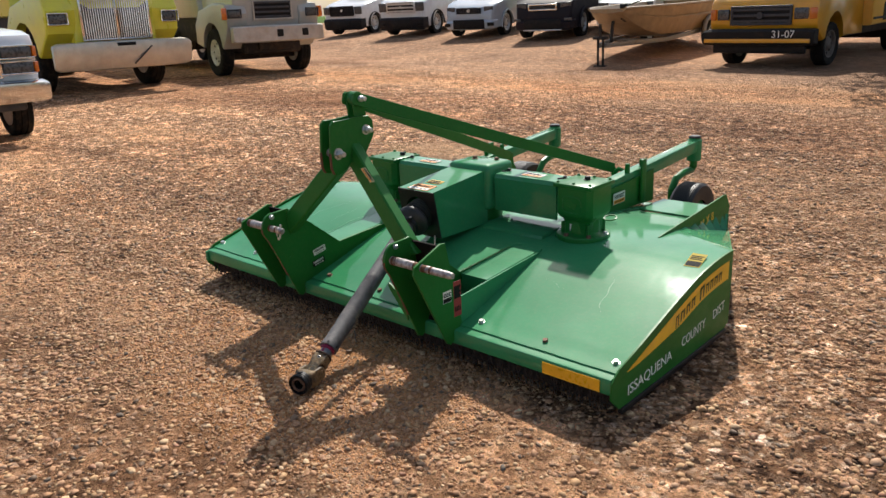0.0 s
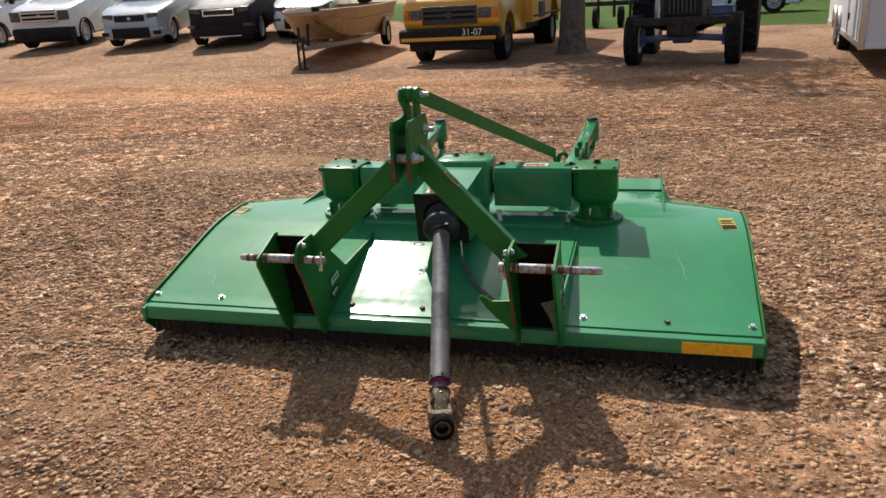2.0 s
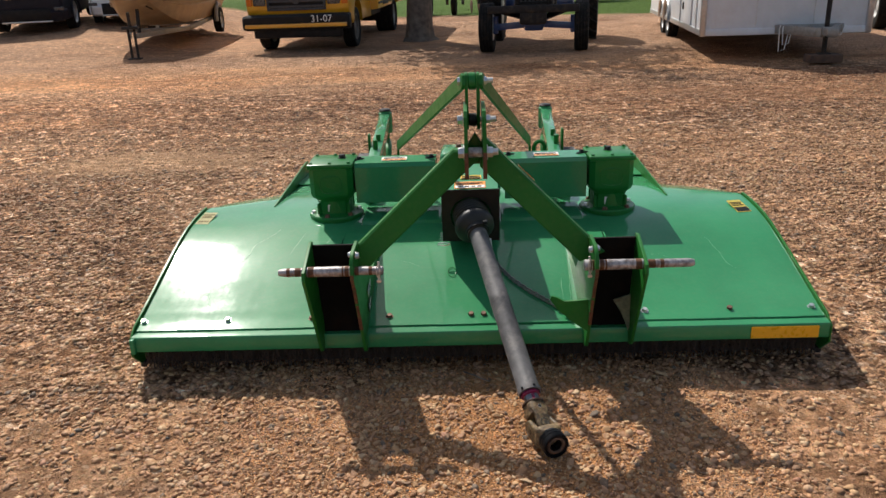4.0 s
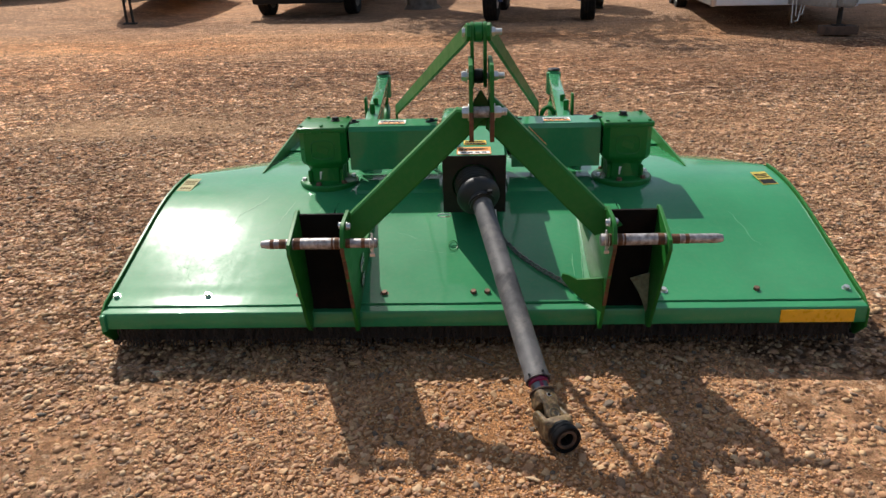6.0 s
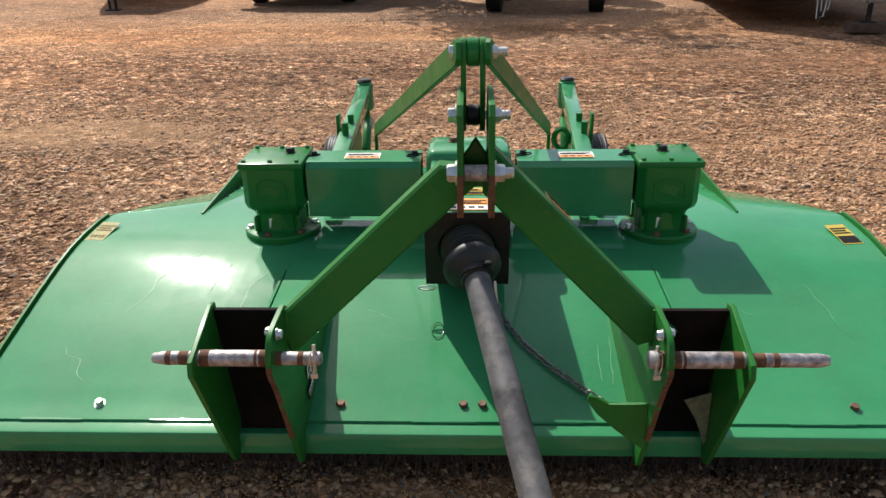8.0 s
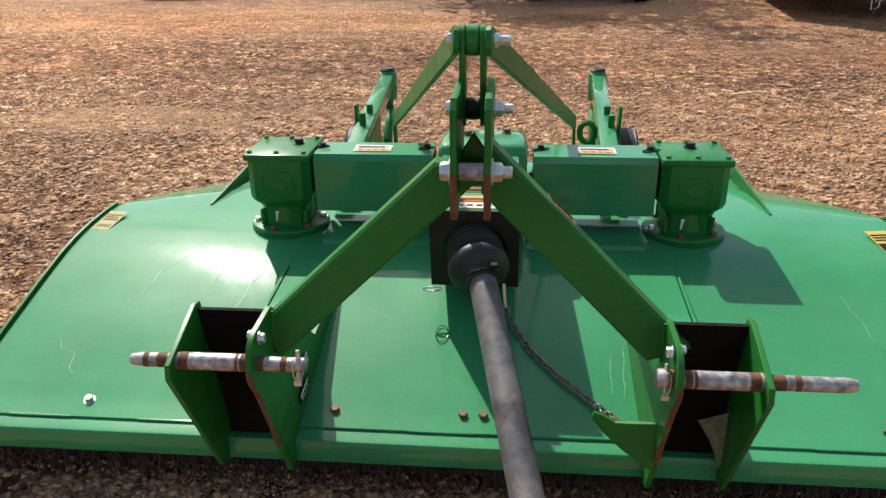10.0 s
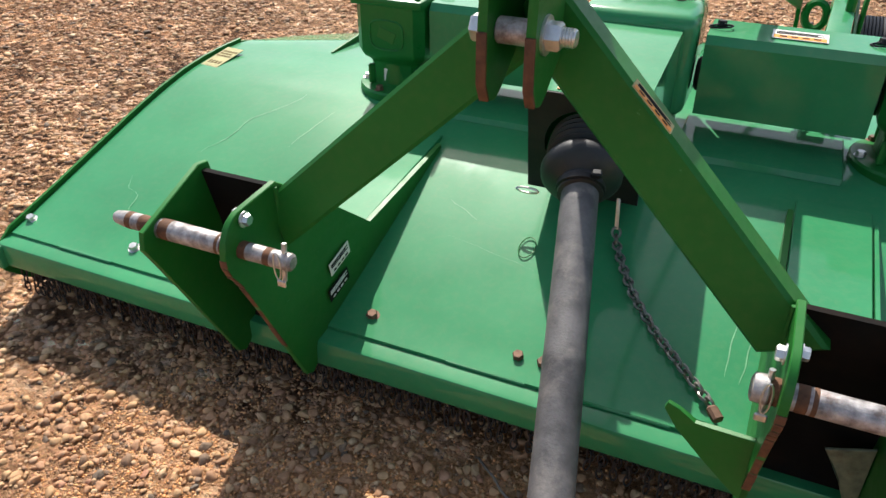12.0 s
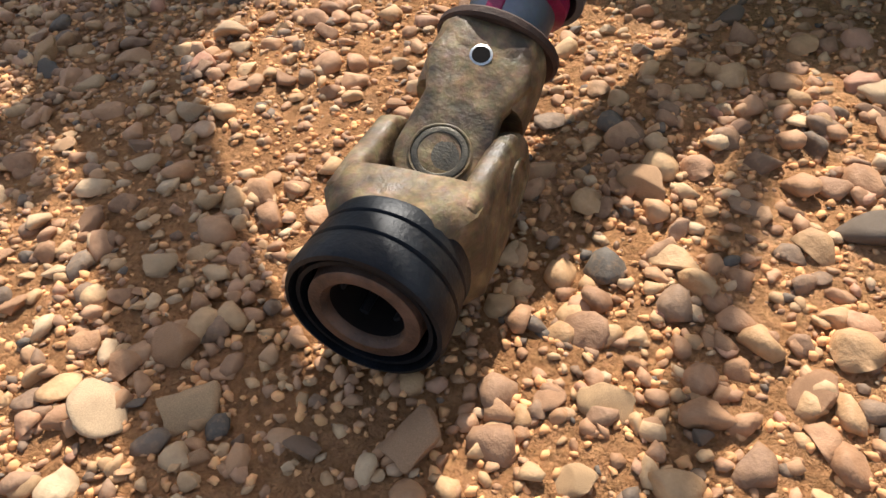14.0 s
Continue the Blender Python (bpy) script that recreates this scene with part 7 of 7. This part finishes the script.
def cargo_trailer(m):
    v = thing("enclosed_trailer", "white enclosed cargo trailer with aluminium corner trim", "trailer", m)
    W, L, z0, z1 = 2.45, 8.2, 0.36, 2.55
    bm = bmesh.new()
    box(bm, (W / 2, L / 2, (z0 + z1) / 2), (W, L, z1 - z0), bev=0.04, seg=3)
    part("body", bm, TRAILER_WHITE, v)
    for x in (0.0, W):
        bm = bmesh.new()
        box(bm, (x, 0.0, (z0 + z1) / 2), (0.09, 0.09, z1 - z0 + 0.02), bev=0.02)
        part("corner_trim", bm, ALUMINIUM, v)
        bm = bmesh.new()
        box(bm, (x, L / 2, z0 + 0.04), (0.03, L, 0.10), bev=0.01)
        part("bottom_rail", bm, ALUMINIUM, v)
        s = -1 if x == 0 else 1
        for y in (4.55, 5.50):
            wheel(v, x + (0.10 if x == 0 else -0.10), y, 0.37, 0.22, s, RIM_WHITE)
            bm = bmesh.new()
            sweep(bm, [(x + s * 0.03, y + 0.45 * math.cos(a), 0.37 + 0.45 * math.sin(a)) for a in [math.pi * k / 12 for k in range(13)]], 0.035, 6)
            part("fender", bm, ALUMINIUM, v)
    bm = bmesh.new()
    box(bm, (W / 2, -0.012, z0 + 0.05), (W, 0.03, 0.10), bev=0.008)
    part("front_rail", bm, TRAILER_WHITE, v)
    bm = bmesh.new()
    box(bm, (-0.015, 1.6, 1.35), (0.03, 0.85, 1.8), bev=0.012)
    dr = part("side_door", bm, TRAILER_WHITE, v)
    bm = bmesh.new()
    box(bm, (-0.04, 1.25, 1.15), (0.03, 0.05, 0.22), bev=0.01)
    part("door_handle", bm, DARK_IRON, dr)
    bm = bmesh.new()
    box(bm, (-0.04, 2.02, 0.75), (0.03, 0.05, 0.12), bev=0.01)
    part("door_latch", bm, DARK_IRON, dr)
    for y in (0.65, 2.6):
        bm = bmesh.new()
        box(bm, (-0.012, y, 1.45), (0.02, 0.03, 2.1), bev=0.005, seg=1)
        part("panel_seam", bm, ALUMINIUM, v)
    for x in (0.8, 1.65):
        bm = bmesh.new()
        box(bm, (x, -0.006, 1.5), (0.018, 0.012, 2.0), bev=0.004, seg=1)
        part("panel_seam", bm, ALUMINIUM, v)
    # tongue, jack and wiring
    cx = W / 2 + 0.36
    bm = bmesh.new()
    for s in (-1, 1):
        bar(bm, (cx + s * 0.52, 0.2, 0.44), (cx + s * 0.06, -0.95, 0.44), 0.08, 0.13)
    bar(bm, (cx - 0.5, -0.02, 0.44), (cx + 0.5, -0.02, 0.44), 0.07, 0.13)
    box(bm, (cx, -1.05, 0.46), (0.16, 0.3, 0.12), bev=0.02)
    tg = part("tongue", bm, GALV, v, "weathered dark grey trailer tongue")
    bm = bmesh.new()
    rod(bm, (cx + 0.05, -0.72, 0.14), (cx + 0.05, -0.72, 0.95), 0.035, 12)
    box(bm, (cx + 0.05, -0.72, 0.125), (0.16, 0.16, 0.02), bev=0.004, seg=1)
    box(bm, (cx + 0.05, -0.72, 0.99), (0.12, 0.14, 0.14), bev=0.03)
    rod(bm, (cx + 0.05, -0.72, 1.0), (cx + 0.05, -0.95, 1.0), 0.015, 8)
    part("jack_post", bm, DARK_IRON, tg)
    for x, d in ((cx - 0.45, 0.34), (cx - 0.40, 0.24), (cx + 0.35, 0.12)):
        bm = bmesh.new()
        sweep(bm, [(x, -0.15, 0.50), (x - 0.03, -0.22, 0.46), (x - 0.02, -0.24, 0.46 - d), (x + 0.06, -0.26, 0.46 - d * 0.9), (x + 0.12, -0.2, 0.49)], 0.008, 5)
        part("cable", bm, STICKER_WHITE, tg)
    bm = bmesh.new()
    box(bm, (0, 0, 0.06), (0.46, 0.30, 0.115), bev=0.006)
    wb = part("wood_block", bm, WOOD, None)
    wb.matrix_world = m @ pose(cx + 0.05, -0.72, 0.0, 0, 0, 4)
    tagged(wb, "dark weathered wood block under the trailer jack", "wood block")


cargo_trailer(pose(3.77, 10.08, ground_z(4.5, 13.0), 0, 0, -7.5))


def farm_implement(m):
    v = thing("disc_harrow", "dark rusty farm implement standing at the grass edge", "farm implement", m)
    for s in (-1, 1):
        wheel(v, s * 0.42, 0, 0.34, 0.16, s, DARK_IRON)
    bm = bmesh.new()
    bar(bm, (-1.0, 0.1, 0.78), (3.0, 0.3, 0.78), 0.12, 0.14)
    bar(bm, (-0.9, 1.2, 0.78), (3.0, 1.3, 0.78), 0.12, 0.14)
    for x in (-0.8, 0.4, 1.6, 2.8):
        bar(bm, (x, 0.0, 0.78), (x, 1.4, 0.78), 0.08, 0.1)
        rod(bm, (x * 0.45, 0.05, 0.34), (x * 0.45, 0.1, 1.4), 0.05, 8)
    part("frame", bm, DARK_IRON, v)
    for k in range(8):
        bm = bmesh.new()
        lathe(bm, [(0.02, 0), (0.26, 0.05), (0.26, 0.058), (0.02, 0.012)], (0.9 + 0.26 * k, 0.7, 0.26), (1, 0.25, 0), 20)
        part("disc", bm, RUST, v)


farm_implement(pose(-0.75, 24.7, ground_z(-0.7, 24.7), 0, 0, -6))


# ---- tree ----
BARK = plain("grey_bark", (0.13, 0.105, 0.085), 0.9, 0, 0.45, 8, 0.9, (0.20, 0.18, 0.15), 0.5)


def leaf_material():
    m, n, l, b = nodes_of("tree_leaf")
    src = n.new("ShaderNodeNewGeometry").outputs["Random Per Island"]
    r = ramp_node(n, l, src, [(0.0, (0.035, 0.07, 0.014)), (1.0, (0.10, 0.15, 0.035))])
    l.new(r.outputs["Color"], b.inputs["Base Color"])
    b.inputs["Roughness"].default_value = 0.55
    return m


def build_tree(x, y):
    r = random.Random(21)
    z = ground_z(x, y)
    v = thing("shade_tree", "shade tree with thick grey trunk at the yard edge", "tree", pose(x, y, z - 0.03))
    bm = bmesh.new()
    seg, rings = 22, []
    for h, rad in ((0, 0.42), (0.12, 0.345), (0.4, 0.30), (1.0, 0.275), (2.0, 0.26), (3.2, 0.25), (4.2, 0.20), (5.2, 0.12), (6.2, 0.04)):
        ring = []
        for k in range(seg):
            a = 2 * math.pi * k / seg
            q = rad * (1 + 0.10 * noise.noise(Vector((math.cos(a) * 2, math.sin(a) * 2, h * 0.7))) + (0.22 * max(0, math.cos(5 * a)) if h < 0.1 else 0))
            ring.append(bm.verts.new((q * math.cos(a) + 0.05 * h * 0.4, q * math.sin(a), h)))
        rings.append(ring)
    for p, s in zip(rings, rings[1:]):
        for k in range(seg):
            bm.faces.new((p[k], p[(k + 1) % seg], s[(k + 1) % seg], s[k]))
    bm.faces.new(rings[-1])
    part("trunk", bm, BARK, v)
    # Limbs and crown are unseen, added and sized so their shade falls by the tractor.
    tips = []
    for k in range(13):
        a, h = k * 2.4 + r.uniform(-0.3, 0.3), 2.5 + 0.24 * k
        ln = r.uniform(1.7, 2.5) * (1.25 - 0.06 * h)
        p0 = Vector((0.02 * h, 0, h))
        pts = [p0]
        for i in range(1, 7):
            f = i / 6
            pts.append(p0 + Vector((math.cos(a) * ln * f, math.sin(a) * ln * f, ln * 0.55 * f + 0.25 * math.sin(f * 3))) + Vector((r.uniform(-.1, .1), r.uniform(-.1, .1), 0)))
        bm = bmesh.new()
        seg2 = 8
        prev = None
        for i, p in enumerate(pts):
            rad = 0.10 * (1 - i / 6.6)
            ring = [bm.verts.new(p + rad * Vector((math.cos(2 * math.pi * j / seg2) * -math.sin(a), math.cos(2 * math.pi * j / seg2) * math.cos(a), math.sin(2 * math.pi * j / seg2)))) for j in range(seg2)]
            if prev:
                for j in range(seg2):
                    bm.faces.new((prev[j], prev[(j + 1) % seg2], ring[(j + 1) % seg2], ring[j]))
            prev = ring
        part("limb", bm, BARK, v)
        tips += [pts[3], pts[4], pts[5], pts[6]]
    tips += [Vector((r.uniform(-1, 1), r.uniform(-1, 1), r.uniform(4.6, 6.4))) for _ in range(10)]
    V, F = [], []
    for t in tips:
        for _ in range(120):
            d = Vector((r.gauss(0, 1), r.gauss(0, 1), r.gauss(0, 0.7))) * 0.42
            c = t + d
            u = Vector((r.gauss(0, 1), r.gauss(0, 1), r.gauss(0, 0.5))).normalized()
            w = u.orthogonal().normalized()
            s = r.uniform(0.08, 0.15)
            i = len(V)
            V += [c - u * s, c + w * s * 0.45, c + u * s, c - w * s * 0.45]
            F.append((i, i + 1, i + 2, i + 3))
    me = bpy.data.meshes.new("crown")
    me.from_pydata([p[:] for p in V], [], F)
    me.materials.append(leaf_material())
    ob = new("crown", me)
    ob.parent = v


build_tree(-1.05, 15.85)


# ---- loose stones ----
def pebble_shape(seed, sub):
    """A rounded, slightly flattened river stone: unit-size vertices and triangles."""
    r = random.Random(seed)
    bm = bmesh.new()
    bmesh.ops.create_icosphere(bm, subdivisions=sub, radius=1.0)
    off = Vector((r.uniform(0, 50), r.uniform(0, 50), r.uniform(0, 50)))
    cuts = [(Vector((r.gauss(0, 1), r.gauss(0, 1), r.gauss(0, 1))).normalized(), r.uniform(0.36, 0.80)) for _ in range(9)]
    sx, sy, sz = 1.0, r.uniform(0.62, 0.95), r.uniform(0.42, 0.68)
    for v in bm.verts:
        p = v.co.copy()
        for d, h in cuts:
            k = p.dot(d) - h
            if k > 0:
                p -= d * k * 0.97
        p *= 1 + 0.16 * noise.noise(p * 1.3 + off) + 0.05 * noise.noise(p * 3.4 + off)
        v.co = Vector((p.x * sx, p.y * sy, p.z * sz))
    if sub < 3:
        # the underside is bedded in the ground
        low = [f for f in bm.faces if all(v.co.z < -0.14 for v in f.verts)]
        bmesh.ops.delete(bm, geom=low, context='FACES')
        bmesh.ops.delete(bm, geom=[v for v in bm.verts if not v.link_faces], context='VERTS')
    vs = np.array([v.co[:] for v in bm.verts])
    bm.verts.index_update()
    fs = np.array([[v.index for v in f.verts] for f in bm.faces])
    bm.free()
    return vs, fs


CLAY = plain("clay_crumb", (0.70, 0.35, 0.145), 0.95, 0, 0.35, 30, 0.6)


def stony(x, y):
    """How thickly stones lie at a spot, 0 to 1."""
    p = Vector((x, y, 7.0))
    if ((x + 2.6) * 0.9) ** 2 + ((y - 3.83) * 1.8) ** 2 < 0.55 + 0.5 * noise.noise(p * 1.5):
        return 0.10
    v = 0.70 + 0.60 * noise.noise(p * 0.8) + 0.35 * noise.noise(p * 2.6)
    return min(1.0, max(0.14 if y > 0.6 else 0.30, v))


def scatter(name, count, x0, x1, y0, y1, sub, size, big, seed, hole=None, flat=1.0, material=None, thin=0.0, sunk=0.16):
    """Stones as one mesh of loose islands."""
    r = np.random.RandomState(seed)
    shapes = [pebble_shape(seed * 31 + i, sub) for i in range(14)]
    allv, allf, base = [], [], 0
    n = 0
    while n < count:
        x, y = r.uniform(x0, x1), r.uniform(y0, y1)
        u = r.uniform()
        if u > stony(x, y):
            continue
        # ever fewer stones away from the cutter, fitted to what the camera sees close up
        if thin and r.uniform() > min(1.0, (thin / math.hypot(x, y + 0.4)) ** 1.7):
            continue
        n += 1
        if hole and hole[0] < x < hole[1] and hole[2] < y < hole[3] or abs(x) < 1.15 and 0.25 < y < 1.6:
            continue
        s = min(big, size * math.exp(r.normal(0, 0.48)))
        vs, fs = shapes[r.randint(14)]
        a, tx, ty = r.uniform(0, 6.283), r.normal(0, 0.22), r.normal(0, 0.22)
        ca, sa = math.cos(a), math.sin(a)
        R = np.array([[ca, -sa, 0], [sa, ca, 0], [0, 0, 1]]) @ np.array([[1, 0, tx], [0, 1, ty], [-tx, -ty, 1]])
        z = ground_z(x, y) + relief(x, y) + s * sunk
        allv.append(vs @ R.T * np.array([s, s, s * flat]) + np.array([x, y, z]))
        allf.append(fs + base)
        base += len(vs)
    V, F = np.concatenate(allv).astype(np.float32), np.concatenate(allf).astype(np.int32)
    me = bpy.data.meshes.new(name)
    me.vertices.add(len(V))
    me.vertices.foreach_set("co", V.ravel())
    me.loops.add(F.size)
    me.loops.foreach_set("vertex_index", F.ravel())
    me.polygons.add(len(F))
    me.polygons.foreach_set("loop_start", np.arange(0, F.size, 3, dtype=np.int32))
    me.polygons.foreach_set("use_smooth", np.ones(len(F), dtype=bool))
    me.update(calc_edges=True)
    me.materials.append(material or STONE_MANY)
    ob = new(name, me)
    return tagged(ob, "fine crumbs of orange clay" if material else "loose tan, pink and grey river gravel", "clay" if material else "gravel", kind="stuff")


NEAR = (-0.95, 1.0, -0.98, 0.12)
scatter("gravel", 8200, *NEAR, 2, 0.0072, 0.0165, 3)
scatter("gravel", 5200, *NEAR, 1, 0.0050, 0.0075, 9)
scatter("grit", 12000, -0.8, 0.9, -0.85, 0.1, 1, 0.0036, 0.0055, 4)
scatter("clay_crumbs", 16000, -0.8, 0.9, -0.85, 0.1, 1, 0.0030, 0.0050, 8, None, 1.0, CLAY)
scatter("gravel", 84000, -5.5, 5.0, -2.2, 5.5, 1, 0.0102, 0.021, 5, NEAR, 0.72, None, 2.3, 0.12)
scatter("gravel", 52000, -13.0, 10.0, -1.5, 13.0, 1, 0.0145, 0.028, 6, (-2.0, 2.0, -2.0, 2.0), 0.62, None, 4.5, 0.12)

# the larger stones round the coupling, each on its own
stone_meshes = []
for i in range(16):
    vs, fs = pebble_shape(900 + i, 3)
    me = bpy.data.meshes.new("pebble")
    me.from_pydata(vs.tolist(), [], fs.tolist())
    me.polygons.foreach_set("use_smooth", [True] * len(fs))
    me.materials.append(STONE_ONE)
    stone_meshes.append(me)
rng = random.Random(11)
placed = []
while len(placed) < 290:
    x, y = rng.uniform(-0.42, 0.75), rng.uniform(-0.72, -0.02)
    s = min(0.021, 0.0116 * math.exp(rng.gauss(0, 0.36)))
    if any((x - p[0]) ** 2 + (y - p[1]) ** 2 < (0.8 * (s + p[2])) ** 2 for p in placed):
        continue
    # clear of the coupling itself
    t = max(0.0, min(1.0, ((x - 0.17) * 0.08 + (y + 0.25) * -0.28) / (0.08 ** 2 + 0.28 ** 2)))
    if math.hypot(x - 0.17 - 0.08 * t, y + 0.25 + 0.28 * t) < 0.045 + s and y > -0.56:
        continue
    placed.append((x, y, s))
    o = new("pebble", stone_meshes[rng.randrange(16)])
    o.parent = ground
    o.matrix_local = pose(x, y, ground_z(x, y) + relief(x, y) + s * 0.2, rng.gauss(0, 14), rng.gauss(0, 14), rng.uniform(0, 360)) @ Matrix.Scale(s, 4)

# dry twig in the shade of the cutter
bm = bmesh.new()
sweep(bm, [(-0.048, -0.003, 0.010), (-0.024, -0.024, 0.012), (-0.004, -0.036, 0.011), (0.018, -0.060, 0.012), (0.048, -0.078, 0.009)], 0.0026, 6)
tagged(part("twig", bm, BARK, None), "thin dry brown twig lying on the gravel", "twig")
